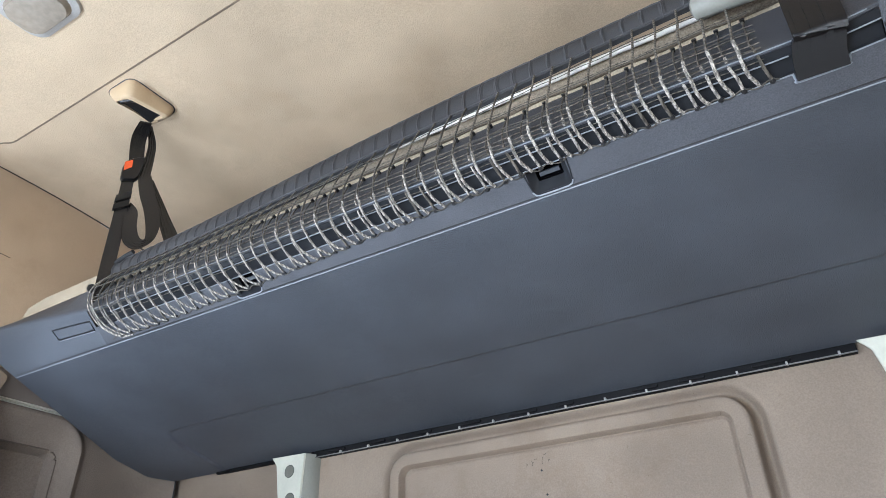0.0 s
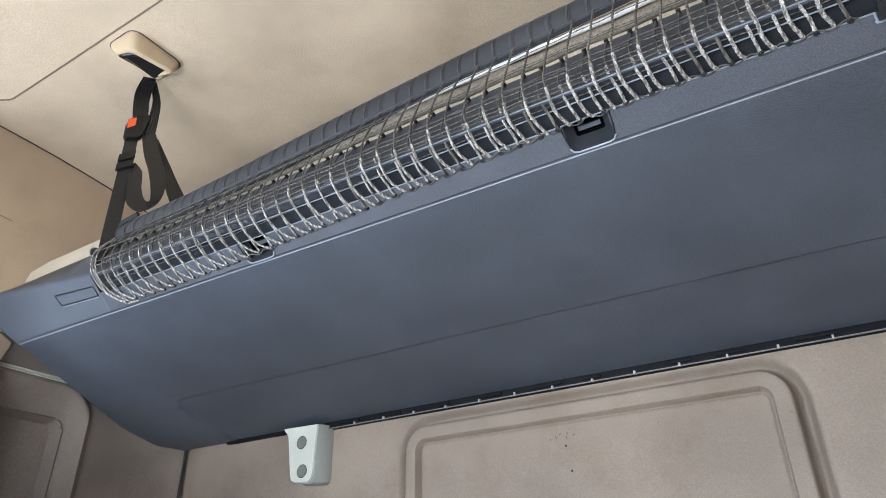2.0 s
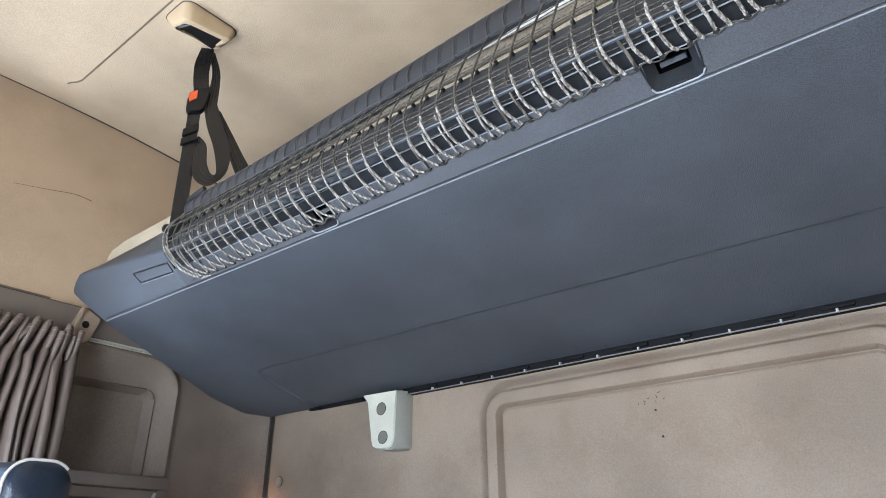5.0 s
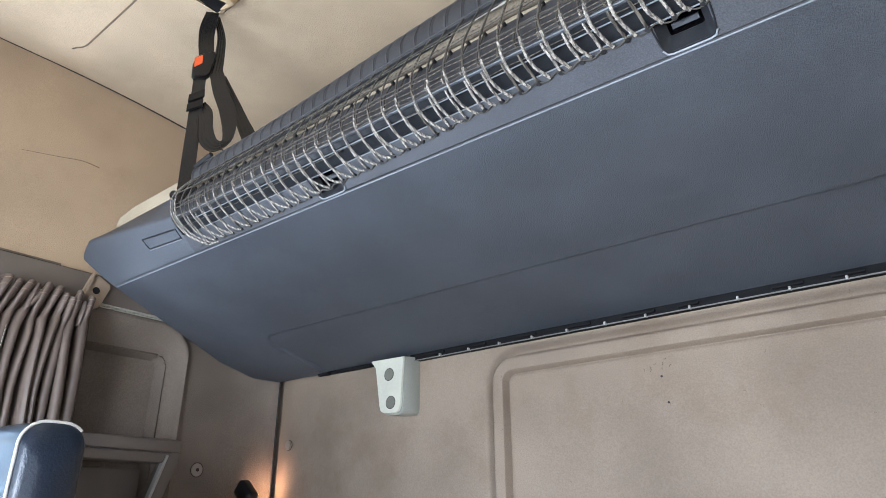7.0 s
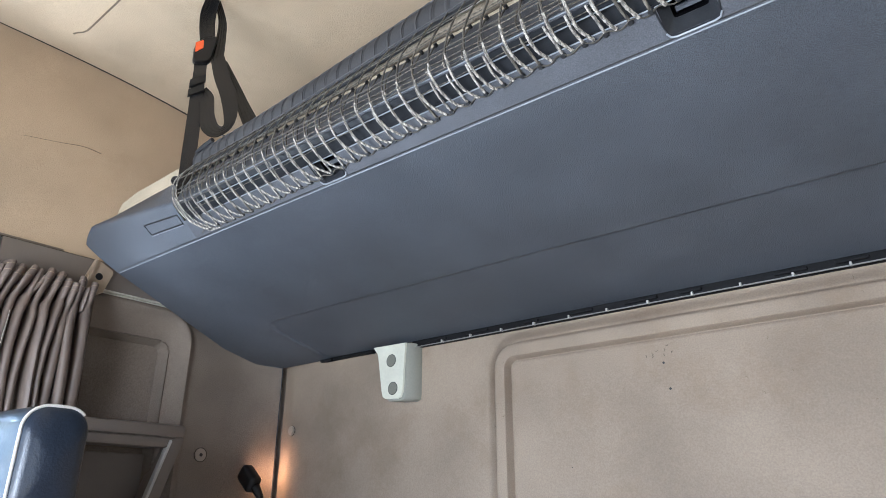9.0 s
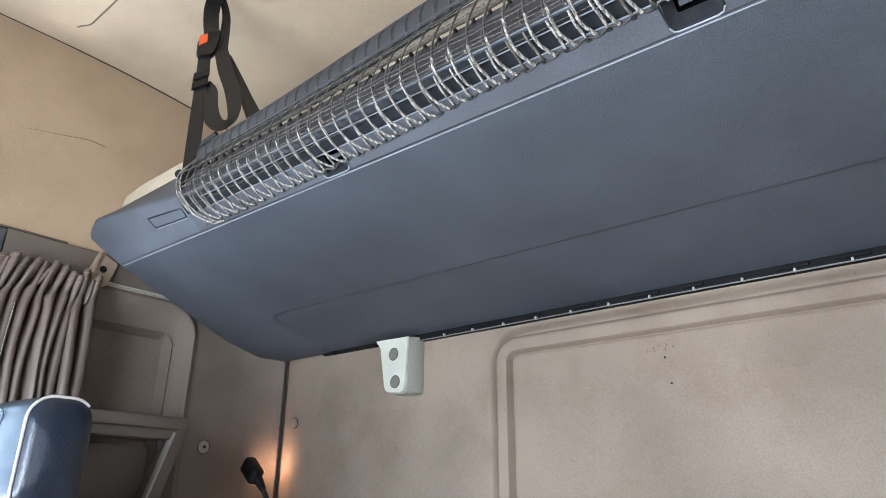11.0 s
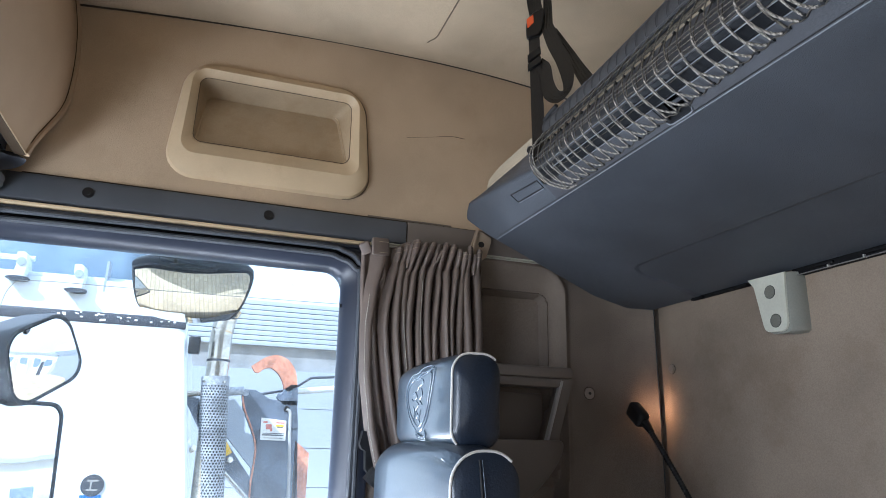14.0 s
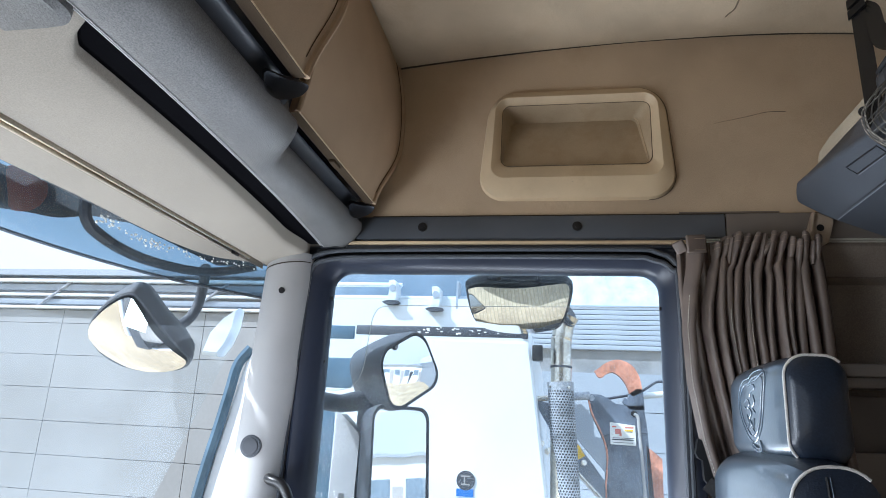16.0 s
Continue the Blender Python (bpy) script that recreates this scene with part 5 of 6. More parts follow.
part("head", turned(box(-0.031, 0.031, -0.016, 0.016, -0.021, 0.021, 0.011, 4), pose(-1.028, 1.105, 1.357, 0, 38, 0)), BLACK, lamp, "black rounded lamp head")
part("lens", turned(box(-0.020, 0.020, 0.0155, 0.0175, -0.013, 0.013), pose(-1.028, 1.105, 1.357, 0, 38, 0)), WARM, lamp, "warm lit lens")
part("collar", tube([(-1.004, 1.108, 1.337), (-0.985, 1.11, 1.315)], [0.011, 0.008], 12), BLACK, lamp)
neck = smooth_path([(-0.985, 1.11, 1.315), (-0.945, 1.115, 1.262), (-0.905, 1.122, 1.205), (-0.873, 1.13, 1.15), (-0.845, 1.14, 1.08), (-0.80, 1.165, 0.98)], 40)
part("neck", tube(neck, [0.0058 + 0.0010 * (i % 4 < 2) for i in range(len(neck))], 10), BLACK, lamp, "ribbed flexible neck")
part("base", disc((-0.80, YR - 0.008, 0.975), (0, 1, 0), 0.03, 0.02, 24, 0.004), BLACK, lamp)
glow = new("reading_lamp_light", bpy.data.lights.new("reading_lamp_light", "SPOT"))
glow.data.energy, glow.data.color, glow.data.shadow_soft_size, glow.data.spot_size, glow.data.spot_blend = 0.25, (1.0, 0.52, 0.28), 0.02, radians(165), 1.0
glow.matrix_world = look((-1.016, 1.124, 1.366), (-1.06, 1.25, 1.385))

# ---- curtain ----
curtain = thing("side_curtain", "brown pleated window curtain gathered beside the door", "curtain", at=(XL + 0.04, 0.57, 1.0))


def curtain_edges(z):
    k = min(1, max(0, (1.74 - z) / 0.56))
    return 0.396 + 0.076 * k ** 2.4, 0.700 + 0.022 * k


CB = XL + 0.026


def curtain_at(u, z):
    """The plain sheet behind the folds."""
    y0, y1 = curtain_edges(z)
    return (CB - 0.004 + 0.006 * math.sin(2 * math.pi * 12 * u), y0 + (y1 - y0) * u, z)


bm = grid(curtain_at, lin(0, 1, 120), spaced((0.98, 1.62, 0.04), (1.62, 1.715, 0.015)))
r = bmesh.ops.extrude_face_region(bm, geom=bm.faces[:])
bmesh.ops.translate(bm, vec=(-0.003, 0, 0), verts=[v for v in r["geom"] if isinstance(v, bmesh.types.BMVert)])
part("backing", bm, CURTAIN, curtain, "sheet behind the folds", angle=80)
random.seed(15)
#        top        pinch      middle     half width, depth
FOLDS = [(0.478, 1.719, 0.475, 0.453, 0.0125), (0.500, 1.732, 0.488, 0.476, 0.0125), (0.522, 1.736, 0.508, 0.497, 0.0115), (0.547, 1.732, 0.525, 0.516, 0.0110), (0.569, 1.734, 0.543, 0.535, 0.0105),
         (0.588, 1.722, 0.562, 0.556, 0.0125), (0.602, 1.739, 0.584, 0.575, 0.0110), (0.620, 1.738, 0.604, 0.596, 0.0125), (0.634, 1.727, 0.626, 0.616, 0.0110), (0.648, 1.718, 0.641, 0.637, 0.0125),
         (0.662, 1.735, 0.656, 0.662, 0.0140), (0.688, 1.731, 0.682, 0.690, 0.0150)]


def fold_mid(k, z):
    """Where a fold's ridge runs at that height: leaning header, pinch, then the drop drawn back towards the seat."""
    yt, zt, yp, ym, w = FOLDS[k]
    if z > 1.672:
        g = min(1.0, (z - 1.672) / (zt - 1.672))
        return yp + (yt - yp) * g ** 1.3
    y0 = curtain_edges(z)[0] - curtain_edges(1.53)[0]
    u = k / (len(FOLDS) - 1)
    return yp + (ym - yp) * step(1.672, 1.53, z) + y0 * (1 - u) + 0.022 * step(1.50, 1.15, z) * u + 0.0022 * math.sin(11 * z + 2.4 * k)


def fold_ring(k, z, half, deep, base, turn=0.0):
    """One cross-section of a fold: a rounded oblong standing out from the backing."""
    yc = fold_mid(k, z)
    ring = []
    for t in lin(0, 2 * math.pi, 17)[:-1]:
        a, b = deep * math.copysign(abs(math.cos(t)) ** 0.7, math.cos(t)), half * math.copysign(abs(math.sin(t)) ** 0.9, math.sin(t))
        ring.append((base + a * math.cos(turn) - b * math.sin(turn), yc + a * math.sin(turn) + b * math.cos(turn), z))
    return ring


for k, (yt, zt, yp, ym, w) in enumerate(FOLDS):
    turn, dx, seam = random.uniform(-0.55, 0.40), random.uniform(-0.004, 0.008), random.uniform(1.655, 1.680)
    deep = random.uniform(0.020, 0.031) if k not in (2, 4) else 0.0225
    loops = []
    for z in (0.98, 1.05, 1.12, 1.19, 1.26, 1.33, 1.40, 1.47, 1.53, 1.58, 1.62, 1.645):
        grow = step(0.9, 1.5, z) * 0.15 + 0.85
        loops.append(fold_ring(k, z, w * grow * 0.76 * (1 + 0.10 * math.sin(7 * z + k)), deep * (1 + 0.12 * math.sin(9 * z + 2 * k)), CB + 0.006, 0.25 * turn + 0.12 * math.sin(5 * z + k)))
    loops.append(fold_ring(k, seam, w * 0.78, deep * 0.85, CB + 0.006, 0.4 * turn))
    loops.append(fold_ring(k, seam + 0.012, 0.0060, 0.012, CB + 0.012 + 0.5 * dx, 0.7 * turn))
    for g, half, dp in ((0.42, 0.0056, 0.014), (0.62, 0.0070, 0.017), (0.985, 0.0076, 0.0180), (1.0, 0.0070, 0.0172), (0.992, 0.0052, 0.0140), (0.86, 0.0042, 0.0125)):
        z = 1.672 + (zt - 1.672) * g
        loops.append([(x, y, zz + 0.16 * (x - CB) * g - 0.3 * (y - fold_mid(k, z))) for x, y, zz in fold_ring(k, z, half, dp, CB + 0.016 + dx, turn)])
    fd = part("fold", loft(loops, True, True), CURTAIN, curtain, "brown fold with a stiff flat-topped pleat", angle=42)
    for h in (0.66, 0.88):
        z = 1.672 + (zt - 1.672) * h
        rg = fold_ring(k, z, 0.0079, 0.0184, CB + 0.016 + dx, turn)
        part("stitch", tube([(x, y, zz + 0.16 * (x - CB)) for x, y, zz in (rg[12:] + rg[:5])], 0.0004, 4), CLIP_TAN, fd)
# small extra pleats tucked between the folds
for yc, zt, lean in ((0.511, 1.730, 0.010), (0.535, 1.734, 0.010), (0.579, 1.738, 0.014), (0.674, 1.722, 0.004)):
    loops = []
    for g, half, dp in ((0.0, 0.004, 0.006), (0.4, 0.006, 0.010), (0.7, 0.0075, 0.012), (0.985, 0.0078, 0.0125), (1.0, 0.0068, 0.0115), (0.93, 0.0048, 0.0085)):
        z = 1.672 + (zt - 1.672) * g
        loops.append([(CB + 0.020 + dp * math.cos(t) , yc - lean * (1 - g) + half * math.sin(t), z + 0.15 * dp * math.cos(t)) for t in lin(0, 2 * math.pi, 13)[:-1]])
    part("pleat", loft(loops, True, True), CURTAIN, curtain, "small tucked header pleat", angle=42)
# wide leading flap under the end tab
FLAP = [(1.712, 0.432, 0.020), (1.690, 0.432, 0.020), (1.665, 0.428, 0.018), (1.62, 0.419, 0.0165), (1.53, 0.4105, 0.015), (1.42, 0.414, 0.014), (1.30, 0.432, 0.013), (1.18, 0.463, 0.012), (1.08, 0.495, 0.011), (0.98, 0.53, 0.010)]
part("leading_flap", loft([[(CB + 0.022 + 0.010 * math.cos(t) + 0.004 * math.sin(2 * t), yc + half * math.sin(t), z) for t in lin(0, 2 * math.pi, 17)[:-1]] for z, yc, half in FLAP], True, True), CURTAIN, curtain, "wide leading fold", angle=60)
part("end_tab", merge(turned(box(-0.005, 0.005, -0.021, 0.022, -0.020, 0.022, 0.004, 3), pose(CB + 0.034, 0.432, 1.714, 4, 0, 10)), turned(box(-0.004, 0.006, -0.016, 0.010, -0.016, 0.013, 0.004, 3), pose(CB + 0.022, 0.402, 1.714, 22, 20, -20))), CURTAIN, curtain, "folded end tab")
for z in (1.700, 1.726):
    part("stitch", tube([(CB + 0.0398, 0.414, z - 0.001), (CB + 0.0395, 0.432, z), (CB + 0.0362, 0.451, z + 0.001)], 0.0005, 4), CLIP_TAN, curtain)


def flap_at(z):
    for (za, ya, wa), (zb, yb, wb) in zip(FLAP, FLAP[1:]):
        if zb <= z <= za:
            g = (za - z) / (za - zb)
            return (CB + 0.0325, ya + (yb - ya) * g - 0.004, z)
    return (CB + 0.0325, 0.53, z)


for k, a, b in ((-1, 1.60, 1.0), (2, 1.57, 1.36), (4, 1.645, 1.38)):
    zz = a
    while zz > b:
        p, q = [(flap_at(z) if k < 0 else (CB + 0.030, fold_mid(k, z), z)) for z in (zz, zz - 0.0045)]
        part("stitch", tube([p, q], 0.0009, 4), STITCH, curtain, smooth=False)
        zz -= 0.0075
clip = thing("curtain_clip", "taupe plastic curtain end clip with a round hole", "curtain clip", at=(XL, 0.708, 1.735))
part("plate", loft([[(XL + x, 0.704 + a * g, 1.768 + b * g) for a, b in ((-0.020, -0.036), (0.002, -0.044), (0.013, -0.038), (0.027, 0.006), (0.026, 0.016), (-0.004, 0.031), (-0.016, 0.029), (-0.030, -0.014), (-0.030, -0.026))] for x, g in ((0.0, 1.0), (0.018, 1.0), (0.021, 0.95))], True, True), CLIP_TAN, clip)
part("flange", loft([[(XL + x, y, z) for y, z in ((0.676, 1.742), (0.680, 1.742), (0.692, 1.797), (0.687, 1.798))] for x in (0.018, 0.0285)], True, True), CLIP_TAN, clip, "raised worn flange")
part("hole", disc((XL + 0.0214, 0.702, 1.763), (1, 0, 0), 0.0078, 0.001, 18), BLACK, clip)
crail = thing("curtain_rail", "thin pale metal curtain rail on the side lining", "curtain rail", at=(XL, 0.65, 1.735))
part("rail_body", merge(box(XL - 0.002, XL + 0.012, 0.42, 0.885, 1.7385, 1.7415, 0.001), box(XL - 0.002, XL + 0.009, 0.42, 0.885, 1.734, 1.7365, 0.001)), PALE_METAL, crail)

# ---- passenger seat ----
SEAT_SIZE = Matrix.Translation((-0.0689, -0.0122, -0.2188)) @ Matrix.Scale(1.17, 4)
seat = thing("passenger_seat", "black leather passenger seat with sheen-tinted front panels and pale piping", "seat", at=(-0.77, 0.42, 0.0))


def pad(x0, x1, y0, y1, z0, z1, pow_=5.0, n=20):
    """A stuffed cushion: a super-ellipsoid."""
    bm = bmesh.new()
    bmesh.ops.create_cube(bm, size=2.0)
    bmesh.ops.subdivide_edges(bm, edges=bm.edges[:], cuts=n, use_grid_fill=True)
    for v in bm.verts:
        c = v.co / (sum(abs(k) ** pow_ for k in v.co)) ** (1 / pow_)
        v.co = ((x0 + x1) / 2 + c.x * (x1 - x0) / 2, (y0 + y1) / 2 + c.y * (y1 - y0) / 2, (z0 + z1) / 2 + c.z * (z1 - z0) / 2)
    return bm


def boxed(name, x0, x1, yc, zc, hy, hz, r, swell, label):
    """A boxed cushion: a rounded outline drawn across the seat, a swelling front, domed sides and piping on its side seams."""
    outline = rrect(hy, hz, r, 8)
    n = len(outline)
    front = [i for i in range(n) if outline[i][0] < -hy * 0.45]

    def ring(s):
        k = 1 - abs(s) ** 3
        x = (x0 + x1) / 2 + s * (x1 - x0) / 2
        return [(x, yc + a - (swell * k if a < 0 else -0.4 * swell * k), zc + b * (1 + 0.035 * k * (b > 0))) for a, b in outline]
    rings = [ring(s) for s in lin(-1, 1, 33)]
    rest = [i for i in range(n) if i not in front]
    first = max(i for i in front) + 1
    back = [(first + k) % n for k in range(-1, len(rest) + 1)]
    body = loft([[rg[i] for i in back] for rg in rings], ring=False)
    for sx in (-1, 1):
        end = ring(sx)
        dome = loft([[(end[0][0] + sx * d, yc + (y - yc) * g, zc + (z - zc) * g) for _, y, z in end] for g, d in ((1.0, 0.0), (0.96, 0.004), (0.85, 0.009), (0.6, 0.013), (0.3, 0.015), (0.02, 0.016))], False, True)
        body = merge(body, dome)
    ob = part(name, body, LEATHER, seat, label, angle=60, placed=SEAT_SIZE)
    part("front_panel", loft([[rg[i] for i in front] for rg in rings], ring=False), LEATHER_SHEEN, ob, "glossy leather front panel, blue-grey sheen painted in", placed=SEAT_SIZE)
    for sx in (1,):
        part("piping", tube([(x + sx * 0.001, yc + (y - yc) * 1.02, zc + (z - zc) * (1 + 0.02 * hy / hz)) for x, y, z in ring(sx)[4:23]], 0.0019, 8), PIPING, ob, "pale piping", placed=SEAT_SIZE)
    return ob


hd = boxed("headrest", -0.742, -0.464, 0.440, 1.338, 0.036, 0.065, 0.027, 0.009, "black leather headrest with glossy front")


def on_front(x, z):
    s = (x + 0.603) / 0.139
    return (x, 0.404 - 0.009 * (1 - abs(s) ** 3) - 0.0004, z)


def crest(name, pts, r, closed=False, label=""):
    part(name, tube(smooth_path([on_front(*p) for p in (pts + pts[:1] if closed else pts)], 5)[:-1 if closed else None], r, 6, closed), CRESTLINE, hd, label, placed=SEAT_SIZE)


SHIELD = [(-0.592, 1.384), (-0.565, 1.390), (-0.521, 1.388), (-0.528, 1.358), (-0.545, 1.318), (-0.572, 1.298), (-0.602, 1.300), (-0.641, 1.325), (-0.657, 1.357), (-0.630, 1.380)]
for g in (1.0, 0.84):
    crest("crest_outline", [(-0.590 + (x + 0.590) * g, 1.343 + (z - 1.343) * g) for x, z in SHIELD], 0.0010, True, "embossed crest outline")
crest("crest_top", [(-0.590, 1.378), (-0.565, 1.379), (-0.540, 1.384), (-0.524, 1.3875)], 0.0009)
for pts in ([(-0.600, 1.373), (-0.575, 1.375), (-0.566, 1.369), (-0.585, 1.364), (-0.592, 1.358)],
            [(-0.622, 1.352), (-0.606, 1.356), (-0.596, 1.348), (-0.612, 1.342), (-0.622, 1.346)],
            [(-0.575, 1.360), (-0.570, 1.350), (-0.582, 1.343), (-0.570, 1.336)],
            [(-0.598, 1.342), (-0.588, 1.336), (-0.600, 1.328), (-0.590, 1.321), (-0.598, 1.315)],
            [(-0.612, 1.334), (-0.606, 1.324), (-0.612, 1.316)], [(-0.576, 1.328), (-0.584, 1.316), (-0.580, 1.310)]):
    crest("crest_mark", pts, 0.0009)
crest("crest_banner", [(-0.598, 1.297), (-0.580, 1.290), (-0.560, 1.288), (-0.552, 1.291)], 0.0012)
crest("crest_banner", [(-0.597, 1.293), (-0.580, 1.286), (-0.560, 1.284), (-0.550, 1.287), (-0.556, 1.299)], 0.0012)
part("zip_end", box(-0.470, -0.455, 0.405, 0.425, 1.272, 1.278, 0.002), BLACK, hd, placed=SEAT_SIZE)
bk = boxed("backrest", -0.795, -0.402, 0.429, 0.912, 0.047, 0.360, 0.042, 0.010, "black leather backrest with glossy front")
part("seam", tube([(-0.3955, 0.421, 0.62), (-0.389, 0.421, 0.75), (-0.388, 0.421, 1.1), (-0.392, 0.420, 1.22), (-0.399, 0.419, 1.262)], 0.0016, 6), BLACK, bk, placed=SEAT_SIZE)
part("seam_thread", tube([(-0.3935, 0.4245, 0.62), (-0.387, 0.4245, 0.75), (-0.386, 0.4245, 1.1), (-0.390, 0.4235, 1.22), (-0.398, 0.4225, 1.262)], 0.0005, 5), CRESTLINE, bk, placed=SEAT_SIZE)
part("cushion", pad(-0.83, -0.37, -0.02, 0.50, 0.42, 0.56, 6), LEATHER, seat, "black leather seat cushion", placed=SEAT_SIZE)
part("pedestal", box(-0.96, -0.58, 0.06, 0.50, 0.0, 0.29, 0.02), SLATE_DARK, seat)
belt = thing("seat_belt_guide", "black seat belt guide on the door pillar beside the curtain", "belt guide", at=(XL + 0.02, 0.43, 1.1))
part("guide", loft([[(XL + dx, y, z) for y, z in ((0.417, 1.300), (0.411, 1.272), (0.416, 1.262), (0.424, 1.258), (0.426, 1.220), (0.436, 1.208), (0.462, 1.204), (0.462, 1.225), (0.450, 1.262), (0.440, 1.296))] for dx in (0.030, 0.052)], True, True), BLACK, belt, "black plastic belt guide")
part("web", ribbon(smooth_path([(XL + 0.052, 0.430, 1.215), (XL + 0.056, 0.455, 1.196), (XL + 0.062, 0.490, 1.192), (XL + 0.070, 0.530, 1.196), (XL + 0.075, 0.56, 1.205)]), (0.1, 0.1, 1), 0.030), WEB, belt, "black webbing running behind the seat")

# ---- roof lamp ----
rl = thing("roof_lamp", "pearl glass interior lamp set in the roof lining", "roof lamp", at=(-0.56, 0.33, 2.25))
part("bezel", loft([[(-0.56 + a, 0.345 + b, z) for a, b in rrect(w, h, 0.03, 6)] for z, w, h in ((2.258, 0.072, 0.052), (2.247, 0.070, 0.050), (2.244, 0.062, 0.042))], True, True), CLIP_PALE, rl)
part("glass", loft([[(-0.56 + a, 0.345 + b, z) for a, b in rrect(w, h, 0.028, 6)] for z, w, h in ((2.2445, 0.060, 0.040), (2.234, 0.055, 0.036), (2.230, 0.04, 0.028))], True, True), LAMP_GLASS, rl, "ribbed pearl glass")


# ---- outside: yard, lorries, mirrors, building ----
tagged(part("ground", box(-150, 150, -150, 150, -1.6, -1.5), ASPHALT), "tan paved yard", "ground", kind="structure")

tagged(part("cab_side_skin", merge(box(XL - 0.105, XL - 0.078, -0.56, 0.40, -0.85, 0.86, 0.02, 3), box(XL - 0.105, XL - 0.078, -1.25, -0.57, -0.85, 0.80, 0.02, 3)), WHITE), "white painted outer skin of the cab side", "cab panel", kind="structure")
tagged(part("cab_front_skin", box(XL, XR, -1.50, -1.42, -0.95, 0.70, 0.04, 3), WHITE), "white painted cab front below the windscreen", "cab panel", kind="structure")

# own mirrors
mir = thing("door_mirror", "slate door mirror with tall main glass and wide-angle glass above", "mirror", at=(-1.52, -0.45, 1.0))


def mirror_head(cx, cy, cz, w, h, yaw, tilt, housing_depth, name, taper=1.0, roll=0, swell=0.001, corner=0.035):
    m = pose(cx, cy, cz, 90 + tilt, 0, yaw) @ pose(0, 0, 0, 0, 0, roll)
    lp = lambda g, d, r: [m @ Vector((a, b, d)) for a, b in rrect(w / 2 + g, h / 2 + g, r, 6, taper)]
    hs = part(name, loft([lp(0.002, 0.002, corner), lp(0.010, 0.004, corner + 0.005), lp(0.012, -0.01, corner + 0.005), lp(0.006, -housing_depth * 0.5, corner + 0.005), lp(-0.012, -housing_depth * 0.85, corner), lp(-0.04, -housing_depth, 0.03)], False, True), SLATE, mir, "slate mirror housing")
    bm = loft([[m @ Vector((a * k, b * k, 0.0005 + swell * (1 - ((2 * a * k / w) ** 2 + (2 * b * k / h) ** 2) / 2))) for a, b in rrect(w / 2, h / 2, corner, 6, taper)] for k in (1.0, 0.9, 0.8, 0.7, 0.6, 0.5, 0.4, 0.3, 0.2, 0.1, 0.02)], False, True)
    part("glass", bm, MIRROR, hs, "mirror glass")
    return hs


mirror_head(-1.53, -0.322, 1.125, 0.205, 0.44, 142, -3, 0.10, "main_mirror", 0.95)
mirror_head(-1.52, -0.314, 1.462, 0.212, 0.172, 146, 3, 0.20, "wide_mirror", 0.84, 30, 0.009, 0.052)
part("arm", merge(tube([(-1.16, -0.60, 1.345), (-1.38, -0.57, 1.360), (-1.47, -0.50, 1.352), (-1.56, -0.45, 1.37)], [0.022, 0.026, 0.026, 0.032], 10), tube([(-1.55, -0.45, 0.85), (-1.55, -0.44, 1.38), (-1.55, -0.36, 1.42)], 0.028, 10)), SLATE, mir, "slate mirror arm")
cover = part("cover", loft([[(x, y, z) for y, z in ((-0.525, 0.70), (-0.452, 0.70), (-0.443, 1.258), (-0.450, 1.275), (-0.505, 1.325), (-0.518, 1.325))] for x in (-1.505, -1.500, -1.56)][1:], True, True), GREY_TRIM, mir, "pale grey mirror cover")
for z in (1.02, 1.05, 1.085):
    part("print_bar", box(-1.500, -1.4985, -0.492, -0.478 + 0.1 * (z - 1.05), z, z + 0.018), CLIP_DIM, cover)
def held_mirror(owner, centre, normal, outline, depth, swell, shell):
    """A mirror of free outline: its glass swells towards the normal, its shell lies behind."""
    n = Vector(normal).normalized()
    u = Vector((0, 0, 1)).cross(n).normalized()
    v = n.cross(u)
    c = Vector(centre)
    line = smooth_path([*outline, outline[0]], 4)[:-1] if len(outline[0]) == 3 else smooth_path([(a, b, 0) for a, b in (*outline, outline[0])], 4)[:-1]
    ring = lambda s, d: [c + u * p[0] * s + v * p[1] * s + n * d for p in line]
    part("shell", loft([ring(0.985, 0.003), ring(1.0, 0.005), ring(1.045, 0.002), ring(1.05, -0.012), ring(0.98, -depth * 0.6), ring(0.7, -depth)], False, True), shell, owner, "mirror shell")
    reach = max(p.length for p in line)
    part("glass", loft([[c + u * p[0] * s + v * p[1] * s + n * (0.003 + swell * (1 - (p.length * s / reach) ** 2)) for p in line] for s in (0.985, 0.9, 0.8, 0.7, 0.6, 0.5, 0.4, 0.3, 0.2, 0.1, 0.02)], False, True), MIRROR, owner, "convex mirror glass")


kerb = thing("kerb_mirror", "dark-framed kerb mirror hung above the door window", "mirror", at=(-1.36, 0.0, 1.70))
held_mirror(kerb, (-1.36, 0.01, 1.64), (0.49, 0.06, -0.87), [(-0.128, 0.060), (-0.09, 0.078), (0.0, 0.084), (0.10, 0.092), (0.142, 0.080), (0.146, 0.0), (0.132, -0.085), (0.10, -0.112), (0.023, -0.122), (-0.06, -0.112), (-0.098, -0.085), (-0.118, -0.018)], 0.05, 0.026, SLATE_DARK)
part("arm", merge(box(-1.34, -1.16, -0.03, 0.05, 1.695, 1.722, 0.006), box(-1.36, -1.27, -0.06, 0.08, 1.685, 1.712, 0.012)), SLATE_DARK, kerb)

fm = thing("front_mirror", "grey front mirror on a bent arm outside the windscreen", "mirror", at=(-1.1, -0.9, 1.6))
